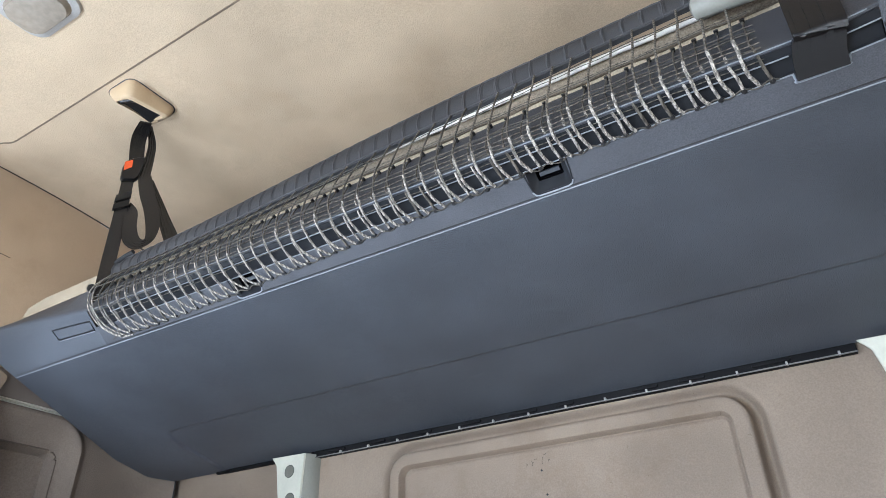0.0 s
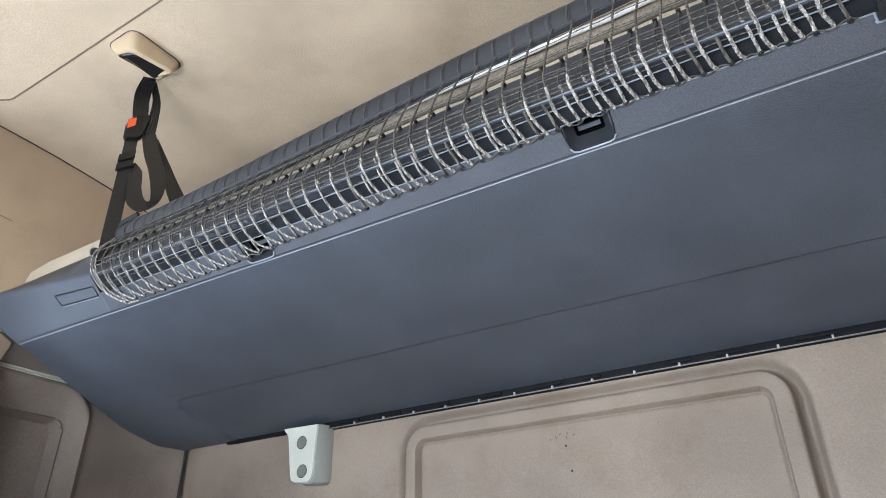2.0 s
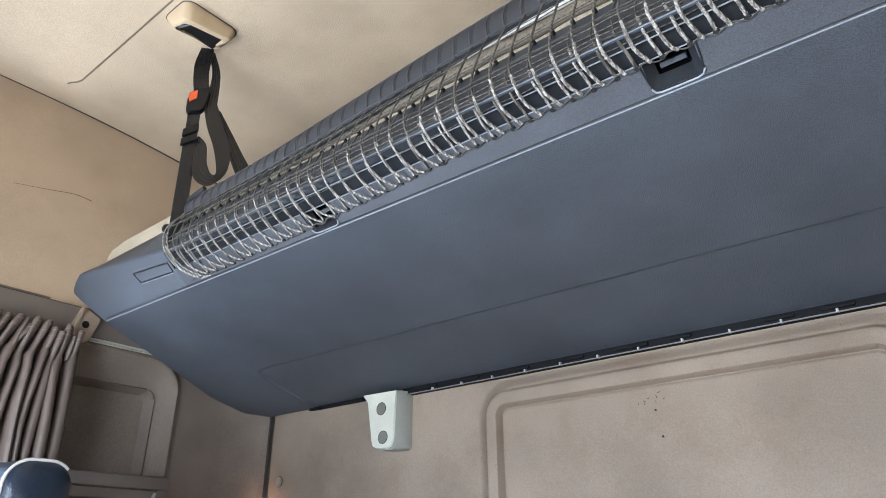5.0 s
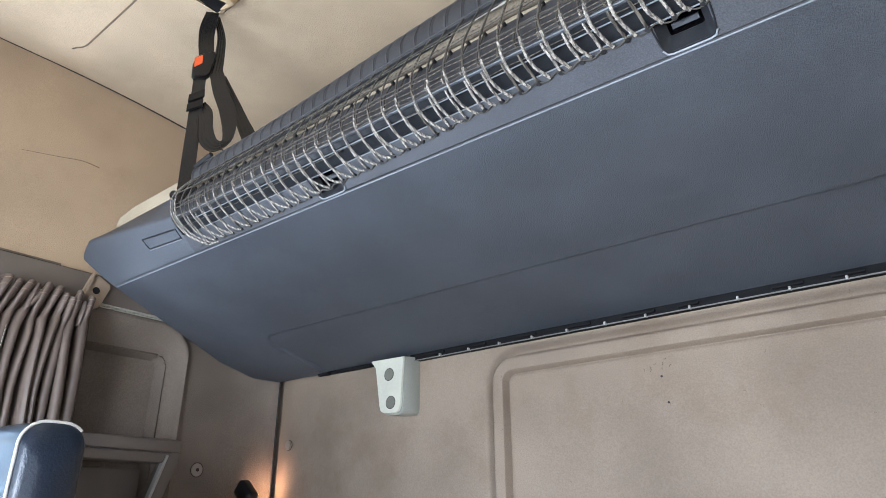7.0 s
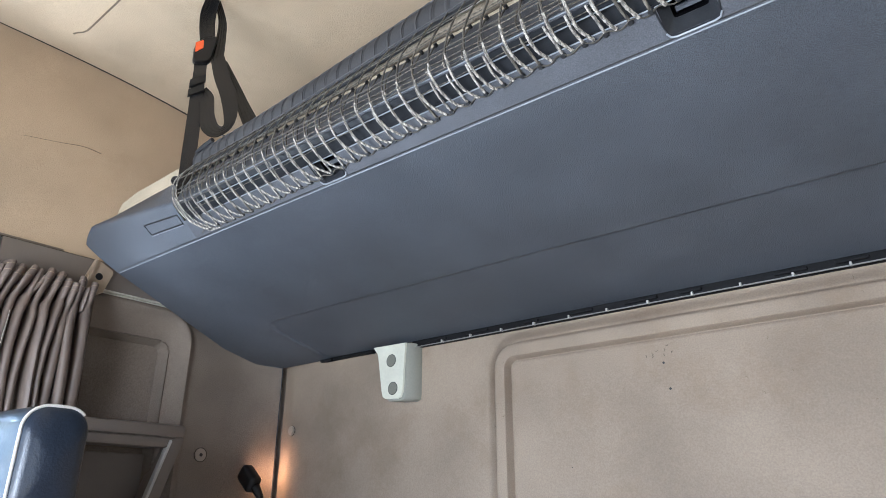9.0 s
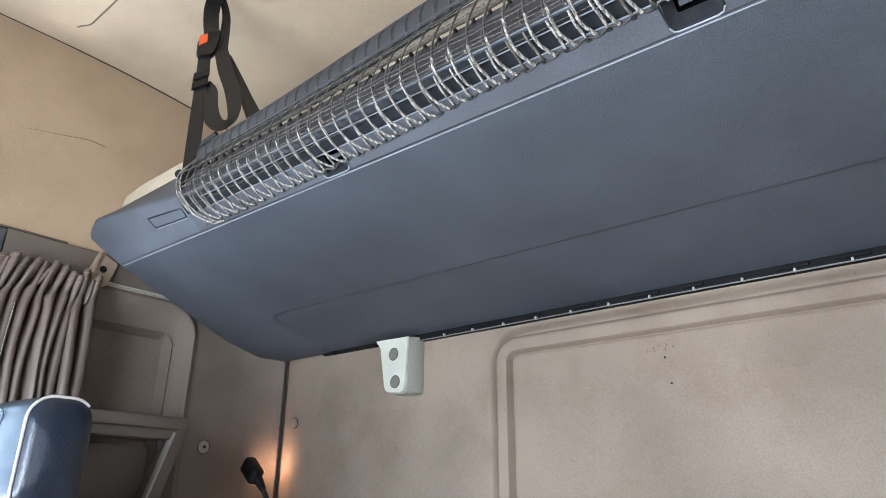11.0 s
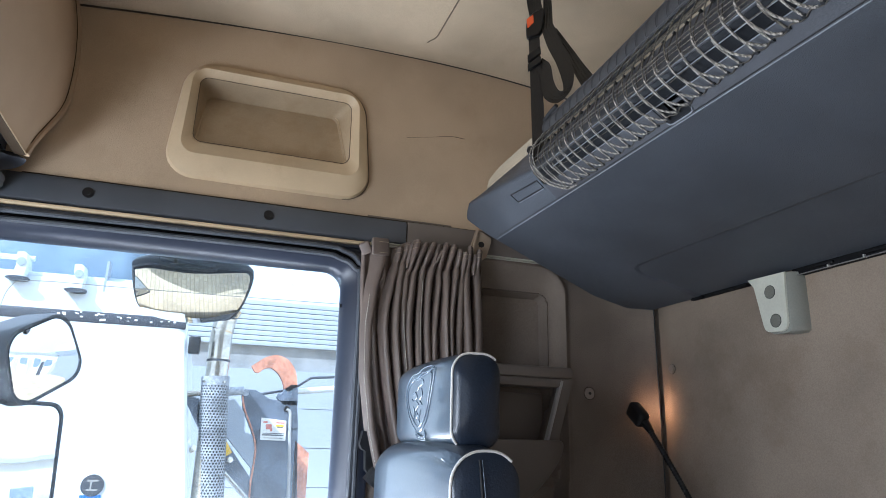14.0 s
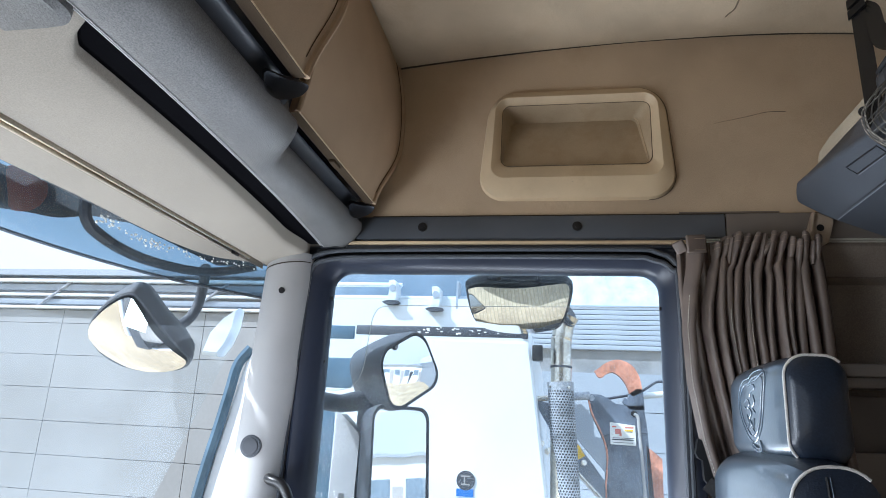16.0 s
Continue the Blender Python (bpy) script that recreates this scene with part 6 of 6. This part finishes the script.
held_mirror(fm, (-0.985, -0.86, 1.485), (0.61, -0.03, -0.86), [(-0.140, -0.02), (-0.10, 0.035), (-0.02, 0.095), (0.045, 0.122), (0.062, 0.10), (0.072, 0.02), (0.090, -0.05), (0.100, -0.095), (0.06, -0.128), (-0.026, -0.142), (-0.10, -0.125), (-0.138, -0.08)], 0.07, 0.026, SLATE)
part("arm", tube(smooth_path([(-1.07, -0.84, 1.500), (-1.153, -0.86, 1.524), (-1.196, -0.86, 1.546), (-1.222, -0.855, 1.583), (-1.219, -0.845, 1.621), (-1.190, -0.825, 1.662), (-1.163, -0.81, 1.687)]), 0.014, 10), SLATE, fm)

deflector = thing("wind_deflector", "clear acrylic wind deflector along the door window's edge", "wind deflector", at=(-1.19, 0.0, 1.4))
edge = [(-1.185, -0.445, 1.375), (-1.185, -0.40, 1.378), (-1.185, -0.368, 1.395), (-1.185, -0.350, 1.44), (-1.185, -0.342, 1.52), (-1.185, -0.33, 1.575), (-1.185, -0.29, 1.592), (-1.185, -0.1, 1.594), (-1.185, 0.2, 1.597), (-1.185, 0.40, 1.600)]
line = smooth_path(edge, 4)
part("edge", tube(line, 0.0009, 5), CLIP_PALE, deflector)
sheet = part("sheet", loft([[(p.x, -0.47 if p.z < 1.59 else p.y, 1.70 if p.z >= 1.59 else p.z) for p in line], [(p.x, p.y, p.z) for p in line]], ring=False), CLEAR, deflector)
sheet.visible_shadow = False

visor = thing("sun_visor", "blue-grey tinted acrylic sun visor outside the windscreen", "sun visor", at=(CX, -0.95, 1.65))
part("shield", grid(lambda x, v: (x, -0.91 + 0.27 * min(1.1, abs((x - CX) / 1.12)) ** 3 - 0.03 * math.sin(3 * v) + 0.10 * v, 1.615 + 0.20 * v + 0.01 * math.cos(3 * x)), lin(-1.2, 1.14, 40), lin(0, 1, 8)), VISOR, visor)
part("edge", tube([(x, -0.911 + 0.27 * min(1.1, abs((x - CX) / 1.12)) ** 3, 1.613 + 0.01 * math.cos(3 * x)) for x in lin(-1.2, 1.14, 40)], 0.004, 6), SLATE, visor)
part("stay", tube(smooth_path([(-0.705, -0.83, 1.720), (-0.712, -0.83, 1.690), (-0.725, -0.83, 1.673), (-0.749, -0.83, 1.662), (-0.815, -0.83, 1.650), (-0.905, -0.83, 1.646), (-1.011, -0.825, 1.652), (-1.128, -0.81, 1.666), (-1.20, -0.78, 1.684), (-1.234, -0.70, 1.706)]), 0.0125, 8), SLATE_DARK, visor)
part("mount_band", grid(lambda x, v: (x, -0.900 + 0.15 * (max(0.0, abs(x) - 0.6) / 0.55) ** 3 + 0.006 * v, 1.656 + 0.080 * step(0.56, 0.95, abs(x)) + 0.003 * math.sin(37 * x) * (1 - v) + (0.078 - 0.04 * step(0.6, 1.2, abs(x))) * v), lin(-1.15, 1.09, 120), lin(0, 1, 4)), LORRY_DARK, visor, "dark mounting band")
part("marker_lamp", disc((-0.602, -0.888, 1.704), (0.5, 0.8, -0.3), 0.046, 0.012, 28, 0.003), RED_LENS, visor, "red marker lamp")

random.seed(21)
for k in range(95):
    # the flecks gather in clumps along the glass just under the header
    x = random.choice((random.gauss(-0.60, 0.02), random.gauss(-0.69, 0.025), random.gauss(-0.74, 0.02), random.uniform(-1.06, -0.74)))
    if x < -1.07:
        continue
    edge_y = min(-0.612, WS(x) + 0.004)
    z = header_z(edge_y) - dip(x) - random.uniform(0.002, 0.012) - (0.012 * random.random() if x > -0.78 else 0.0)
    y = WS(x) - (1.655 - z) * 0.42 - 0.006
    a, l = random.uniform(0, 3), random.uniform(0.002, 0.006)
    part("dirt_fleck", tube(smooth_path([(x, y, z), (x + l * math.cos(a), y, z + 0.6 * l * math.sin(a)), (x + l * math.cos(a + 1.2), y, z + 0.6 * l * math.sin(a + 1.2))], 3), random.uniform(0.0006, 0.0016), 5), STICKER, visor, "pale dried dirt fleck")

# neighbouring white lorry
NX = -3.40
lorry = thing("white_lorry", "white lorry cab parked alongside, with a dark roof band", "lorry", at=(NX - 1.2, -1.2, -1.5))


def cab_loop(x, g):
    pts = [(0.02, -1.0), (0.035, 0.9), (-0.055, 1.855), (-0.10, 2.02), (-0.20, 2.085), (-1.30, 2.07), (-1.64, 1.95), (-1.80, 1.66), (-1.93, 1.10), (-2.04, 0.5), (-2.10, -1.0)]
    return [(x, -1.1 + (y + 1.1) * g, z if z < 0 else z * (1 if g == 1 else 0.985)) for y, z in pts]


body = part("cab_body", loft([cab_loop(NX - 2.45, 0.95), cab_loop(NX - 2.35, 1.0), cab_loop(NX - 0.07, 1.0), cab_loop(NX - 0.02, 0.992), cab_loop(NX, 0.96)], True, True), WHITE, lorry, angle=50)
edge = [(-1.06, -0.9), (0.06, -0.9), (0.058, 0.70), (0.054, 0.99), (-0.046, 1.76), (-0.057, 1.80), (-0.085, 1.816), (-1.06, 1.818)]
part("side_panel", loft([[(NX - 0.08, y, z) for y, z in edge], [(NX - 0.010, y, z) for y, z in edge], [(NX + 0.002, -0.5 + (y + 0.5) * 0.975, z * 0.993) for y, z in edge]], True, True), WHITE, lorry)
band = part("roof_band", box(NX - 0.05, NX + 0.004, -1.095, -0.060, 1.824, 1.884, 0.008), LORRY_DARK, lorry, "dark trim band")
random.seed(8)
for k in range(26):
    y, z = random.uniform(-0.72, -0.09), random.uniform(1.832, 1.874)
    part("dirt_fleck", box(NX + 0.0035, NX + 0.006, y, y + random.uniform(0.008, 0.022), z, z + random.uniform(0.004, 0.010)), STICKER, band)
part("window", box(NX - 0.05, NX + 0.003, -1.62, -1.07, 1.485, 1.70, 0.03, 3), LORRY_WINDOW, lorry, "dark door window")
part("quarter_window", box(NX - 0.05, NX + 0.003, -1.70, -1.16, 0.70, 1.40, 0.03, 3), LORRY_WINDOW, lorry, "dark lower window")
part("window_band", box(NX - 0.04, NX + 0.004, -1.60, -1.10, 1.795, 1.878, 0.008), LORRY_WINDOW, lorry)
part("windscreen_edge", tube(smooth_path([(NX + 0.01, -2.02, 0.6), (NX + 0.01, -1.965, 0.95), (NX + 0.01, -1.905, 1.24), (NX + 0.01, -1.862, 1.46), (NX, -1.835, 1.62), (NX - 0.02, -1.77, 1.725)]), 0.034, 8), LORRY_WINDOW, lorry, "dark windscreen edge")
plate_yz = [(-1.875, 1.973), (-1.965, 1.912), (-2.05, 1.81), (-2.09, 1.675), (-1.98, 1.668), (-1.93, 1.74), (-1.89, 1.85)]
part("mirror_cover", loft([[(NX + dx, -1.97 + (y + 1.97) * g, 1.82 + (z - 1.82) * g) for y, z in plate_yz] for dx, g in ((-0.09, 0.9), (-0.06, 1.0), (0.0, 1.0), (0.02, 0.86))], True, True), PALE_SHEET, lorry, "pale blue mirror cover")
part("roof_fairing", box(NX - 2.1, NX - 0.35, -1.5, -0.35, 2.05, 2.42, 0.12, 4), PALE_GLASS, lorry, "dark glazed roof fairing")
for y0, y1, z in ((-1.7, -0.83, 2.137), (-1.7, -0.56, 2.056)):
    part("roof_rail", tube([(NX - 0.02, y0, z), (NX - 0.02, y1, z)], 0.014, 8), WHITE, lorry)
for y, z in ((-0.878, 2.030), (-0.610, 1.992)):
    shape = [(-0.030, 0.0), (0.030, 0.0), (0.036, 0.05), (0.028, 0.115), (0.010, 0.128), (-0.026, 0.124), (-0.020, 0.06)]
    l = part("roof_lamp", loft([[(NX + dx, y + a * g, z + b) for a, b in shape] for dx, g in ((-0.06, 0.8), (-0.05, 1.0), (0.03, 1.0), (0.04, 0.8))], True, True), WHITE, lorry, "white roof work lamp")
    part("lens", disc((NX + 0.041, y + 0.004, z + 0.075), (1, 0, 0), 0.022, 0.006, 16), CLADDING, l)
    part("lamp_foot", loft([[(NX + 0.01 + dx, y + 0.055 * math.cos(a) * g, z - 0.012 + 0.012 * math.sin(a)) for a in lin(0, 2 * math.pi, 13)[:-1]] for dx, g in ((-0.05, 0.8), (0.04, 1.0))], True, True), LORRY_DARK, l)
part("roof_seam", box(NX - 0.10, NX + 0.001, -0.49, -0.478, 1.99, 2.16), CLADDING, lorry)
part("marker", box(NX - 0.06, NX + 0.01, -0.035, 0.025, 1.70, 1.79, 0.008), BLACK, lorry, "black marker lamp")
badge = part("badge", disc((NX + 0.006, -0.39, 1.03), (1, 0, 0), 0.052, 0.006, 28), LORRY_DARK, lorry, "round dark badge")
part("badge_bar", box(NX + 0.004, NX + 0.008, -0.44, -0.345, 0.945, 0.985), BLUE, badge, "blue plain bar")
part("badge_mark", merge(box(NX + 0.0095, NX + 0.0105, -0.415, -0.365, 1.048, 1.056), box(NX + 0.0095, NX + 0.0105, -0.415, -0.365, 1.005, 1.013), box(NX + 0.0095, NX + 0.0105, -0.40, -0.393, 1.005, 1.056)), CLIP_PALE, badge)
for y in (-1.6, 2.0):
    w = part("wheel", disc((NX - 0.2, y, -1.02), (1, 0, 0), 0.48, 0.32, 32, 0.05), RUBBER, lorry, "black tyre")
    part("rim", disc((NX - 0.03, y, -1.02), (1, 0, 0), 0.28, 0.03, 24), GREASY, w)
part("chassis", box(NX - 1.9, NX - 0.5, -2.0, 5.0, -0.95, -0.55, 0.02), LORRY_DARK, lorry)
part("bumper", box(NX - 2.4, NX, -2.20, -2.02, -1.2, -0.5, 0.06, 3), WHITE, lorry)

# exhaust stack with its perforated guard
EX, EY = NX - 0.10, 0.128
ex = thing("exhaust_stack", "steel exhaust stack with a perforated heat guard behind the lorry cab", "exhaust stack", at=(EX, EY, -0.6))
part("pipe", tube(smooth_path([(EX, EY, -0.6), (EX, EY, 1.0), (EX, EY, 1.75), (EX, EY + 0.005, 1.85), (EX, EY + 0.02, 1.93), (EX + 0.01, EY + 0.05, 1.985)], 6), 0.060, 20), STEEL, ex, "bent steel tail pipe")
part("mouth", disc((EX + 0.030, EY + 0.035, 1.975), (0.55, 0.75, 0.38), 0.072, 0.035, 24, 0.012), LORRY_DARK, ex)
part("joint", tube([(EX, EY, 1.672), (EX, EY, 1.684)], 0.063, 20), LORRY_DARK, ex)
lean = lambda z: EY - 0.004 + 0.062 * max(0.0, 1.58 - z)
part("guard", tube([(EX, lean(z), z) for z in (-0.5, 0.9, 1.588)], 0.073, 28), GREASY, ex, "perforated steel guard")
part("guard_rim", tube([(EX, lean(1.56), 1.563), (EX, lean(1.59), 1.590)], 0.0742, 28), GREASY, ex)
for t in (-50, 38):
    part("guard_bolt", disc((EX + 0.075 * math.cos(radians(t)), lean(1.57) + 0.075 * math.sin(radians(t)), 1.560), (math.cos(radians(t)), math.sin(radians(t)), 0), 0.008, 0.006, 10), STEEL, ex)
bm = bmesh.new()
for k in range(44):
    z = 0.90 + k * 0.0148
    for j in range(13):
        t = radians(-86 + 172 * (j + 0.5 * (k % 2)) / 13)
        c, s = math.cos(t), math.sin(t)
        o = Vector((EX + 0.0736 * c, lean(z) + 0.0736 * s, z))
        q = [o + 0.0056 * (math.cos(a) * Vector((-s, c, 0)) + math.sin(a) * Vector((0, 0, 1))) for a in lin(0, 2 * math.pi, 9)[:-1]]
        bm.faces.new([bm.verts.new(p) for p in q])
tagged(part("guard_hole", bm, BLACK, ex, "rows of round punched holes", smooth=False), kind="stuff")

# hook-lift arm with its crane
hk = thing("hook_lift", "worn grey hook-lift arm with an orange hook", "hook lift", at=(NX - 0.6, 0.55, -1.0))
HXp = NX - 0.60


def hp(y, z):
    """Depth is a little beyond the lorry's side."""
    s = (HXp - 0.435) / (NX - 0.435)
    return (HXp, 0.146 + (y - 0.146) * s, 1.292 + (z - 1.292) * s)


def plate(name, pts, mat_, label, d=0.06):
    q = [hp(*p) for p in pts]
    return part(name, loft([q, [(x - d, y, z) for x, y, z in q]], True, True), mat_, hk, label)


hook = smooth_path([(0.313, 1.652, 0), (0.340, 1.672, 0), (0.385, 1.704, 0), (0.447, 1.719, 0), (0.512, 1.692, 0), (0.552, 1.635, 0), (0.570, 1.550, 0)], 4)
throat = smooth_path([(0.500, 1.535, 0), (0.484, 1.580, 0), (0.455, 1.622, 0), (0.415, 1.648, 0), (0.380, 1.640, 0), (0.352, 1.618, 0), (0.330, 1.622, 0)], 4)
plate("hook", [(p.x, p.y) for p in hook] + [(0.520, 1.520)] + [(p.x, p.y) for p in throat], RUSTY, "orange worn hook")
plate("hook_base", [(0.500, 1.535), (0.535, 1.562), (0.570, 1.560), (0.578, 1.45), (0.50, 1.45), (0.462, 1.49), (0.470, 1.512), (0.488, 1.505)], ARM_STEEL, "slate steel hook foot", 0.07)
head = plate("head", [(0.275, 1.510), (0.292, 1.524), (0.345, 1.524), (0.375, 1.508), (0.425, 1.478), (0.462, 1.474), (0.50, 1.47), (0.570, 1.475), (0.585, 1.38), (0.612, 1.0), (0.63, 0.6), (0.38, 0.6), (0.362, 1.0), (0.370, 1.216), (0.348, 1.303), (0.292, 1.42)], ARM_STEEL, "slate painted steel arm", 0.12)
part("rust_edge", tube(smooth_path([Vector(hp(*p)) + Vector((0.004, 0, 0)) for p in ((0.280, 1.49), (0.297, 1.42), (0.350, 1.305), (0.374, 1.216), (0.370, 1.10), (0.366, 1.0), (0.386, 0.6))]), [0.006, 0.007, 0.009, 0.011, 0.008, 0.010, 0.008][0], 6), RUSTY, head, "rusty worn edge")
part("pin", disc(Vector(hp(0.296, 1.503)) + Vector((0.006, 0, 0)), (1, 0, 0), 0.018, 0.02, 16, 0.004), GREASY, head, "greasy pivot pin")
part("hose_hole", disc(Vector(hp(0.520, 1.428)) + Vector((0.002, 0, 0)), (1, 0, 0), 0.020, 0.004, 16), BLACK, head)
part("plate_edge", tube([Vector(hp(*p)) + Vector((0.003, 0, 0)) for p in ((0.345, 1.300), (0.42, 1.325), (0.50, 1.318), (0.590, 1.33))], 0.004, 6), LORRY_DARK, head)
plate("orange_beam", [(0.580, 1.262), (0.625, 1.228), (0.66, 1.20), (0.66, 0.6), (0.60, 0.6), (0.585, 1.0)], RUSTY, "orange beam", 0.02)
st = part("sticker", loft([[Vector(hp(*p)) + Vector((o, 0, 0)) for p in ((0.390, 1.379), (0.524, 1.366), (0.527, 1.260), (0.393, 1.263))] for o in (0.005, 0.007)], True, True), STICKER, hk, "white sticker with red and dark print bars")
for (a, b, c, d), mt in (((0.418, 0.448, 1.318, 1.345), STICKER_RED), ((0.440, 0.452, 1.308, 1.325), STICKER_RED), ((0.402, 0.425, 1.352, 1.360), STICKER_RED), ((0.470, 0.515, 1.350, 1.357), STICKER_RED), ((0.468, 0.512, 1.334, 1.343), YELLOW), ((0.478, 0.508, 1.329, 1.333), LORRY_DARK), ((0.404, 0.518, 1.296, 1.299), LORRY_DARK), ((0.402, 0.515, 1.286, 1.292), LORRY_DARK), ((0.408, 0.510, 1.272, 1.275), CLIP_DIM)):
    part("print_bar", loft([[Vector(hp(*p)) + Vector((o, 0, 0)) for p in ((a, c), (b, c), (b, d), (a, d))] for o in (0.0075, 0.0085)], True, True), mt, st)
part("hose", tube(smooth_path([hp(0.520, 1.428), hp(0.540, 1.41), hp(0.545, 1.34), hp(0.565, 1.02), hp(0.58, 0.6)]), 0.010, 8), GREY_TRIM, hk, "pale grey hose")
part("cylinder", tube([hp(-0.06, 1.481), hp(0.275, 1.518)], 0.018, 10), STEEL, hk, "steel cylinder rod")
part("cylinder_eye", tube([Vector(hp(0.20, 1.508)), Vector(hp(0.285, 1.517))], 0.026, 10), GREASY, hk)
part("cylinder_sleeve", tube([Vector(hp(0.56, 1.530)) - Vector((0.12, 0, 0)), Vector(hp(0.95, 1.575)) - Vector((0.12, 0, 0))], 0.020, 10), WHITE, hk)
part("rear_rod", tube([Vector(hp(0.36, 1.505)) - Vector((0.16, 0, 0)), Vector(hp(0.56, 1.545)) - Vector((0.16, 0, 0)), Vector(hp(0.66, 1.615)) - Vector((0.16, 0, 0)), Vector(hp(0.95, 1.64)) - Vector((0.16, 0, 0))], 0.009, 8), LORRY_DARK, hk, "dark hose")
plate("brace", [(-0.03, 1.490), (0.06, 1.466), (0.38, 1.045), (0.40, 0.92), (0.30, 1.00), (0.10, 1.27)], ARM_STEEL, "slate diagonal brace", 0.06)
part("brace_rod", tube([Vector(hp(0.16, 1.16)) + Vector((0.03, 0, 0)), Vector(hp(0.36, 0.96)) + Vector((0.03, 0, 0))], 0.014, 8), STEEL, hk)
for y, z in ((0.02, 1.245), (0.245, 1.155), (0.06, 1.21)):
    part("fitting", disc(Vector(hp(y, z)) + Vector((0.012, 0, 0)), (1, 0.4, 0.3), 0.018, 0.05, 12, 0.004), STEEL, hk, "bright hose fitting")
plate("rear_frame", [(0.24, 1.47), (0.30, 1.40), (0.31, 1.30), (0.38, 1.28), (0.38, 1.10), (0.20, 1.30), (0.06, 1.36), (0.06, 1.44)], CLADDING, "grey frame plate behind", 0.30)
part("yellow_label", loft([[Vector(hp(*p)) + Vector((o, 0, 0)) for p in ((0.191, 1.266), (0.227, 1.247), (0.257, 1.195), (0.217, 1.170))] for o in (0.002, 0.004)], True, True), YELLOW, hk, "yellow warning label")

# buildings round the yard
HALLX = -11.0
hall = tagged(part("hall_side", merge(box(HALLX - 0.3, HALLX - 0.06, -40, -3.95, -1.5, 3.9), box(HALLX - 0.3, HALLX - 0.06, -3.95, 40, -1.5, 3.45)), JOINT), "pale grey panelled hall across the yard", "building", kind="structure")
ZS = [-1.5, -0.75, -0.13, 0.49, 1.10, 1.72, 2.34, 2.96, 3.22]
for k, (z0, z1) in enumerate(zip(ZS, ZS[1:])):
    for c in range(14):
        y0 = -34.0 + c * 3.05
        if y0 > -4.0 and z1 > 2.8:
            continue
        part("panel", box(HALLX - 0.06, HALLX, y0 + 0.006, y0 + 3.044, z0 + 0.005, z1 - 0.005), PANEL_GREY if y0 < -4.5 else CLADDING, hall)
    part("panel", box(HALLX - 0.06, HALLX, 8.72, 40, z0 + 0.010, min(z1, 2.70) - 0.010), CLADDING, hall) if z0 < 2.6 else None
for k in range(9):
    z = 2.72 + k * 0.085
    part("cladding_board", box(HALLX - 0.08, HALLX + 0.03, -3.9, 40, z, z + 0.077, 0.008), CLADDING, hall)
part("roof_sheet", grid(lambda y, v: (HALLX - 0.05 - 0.5 * v + 0.018 * math.sin(7 * y + 9 * v) + 0.02 * math.sin(2.3 * y), y, 3.46 + 1.1 * v + 0.02 * math.sin(3 * y)), lin(-3.9, 40, 300), lin(0, 1, 20)), PALE_SHEET, hall, "wrinkled pale roof sheet")
for z0, z1, d in ((3.24, 3.29, 0.10), (3.34, 3.44, 0.02), (3.50, 3.55, 0.06), (3.62, 3.74, 0.03), (3.77, 3.83, 0.12)):
    part("gutter_rail", box(HALLX - 0.1, HALLX + d, -40, -3.95, z0, z1, 0.01), WHITE if d > 0.05 else CLADDING, hall, "pale gutter rail")
for c in range(9):
    y = -34 + c * 3.4
    part("stay", tube([(HALLX + 0.06, y, 3.28), (HALLX + 0.06, y + 0.7, 3.8)], 0.03, 6), GREASY, hall)
part("roof", box(HALLX - 9, HALLX + 0.15, -40, -3.95, 3.9, 4.02), CLADDING, hall)
back = tagged(part("hall_behind", box(-30, 14, 36, 46, -1.5, 2.8), WHITE), "pale low hall far behind, seen in the mirrors", "building", kind="structure")
for c in range(14):
    part("window", box(-28 + c * 3, -26.4 + c * 3, 35.95, 36.02, 0.2, 1.6), PALE_GLASS, back)
    part("gate", box(-26.2 + c * 3, -25.2 + c * 3, 35.96, 36.02, -1.5, 1.2), GREY_TRIM if c % 3 else LORRY_DARK, back)
part("roof", box(-30.5, 14.5, 35.6, 46.4, 2.8, 3.0), CLADDING, back)
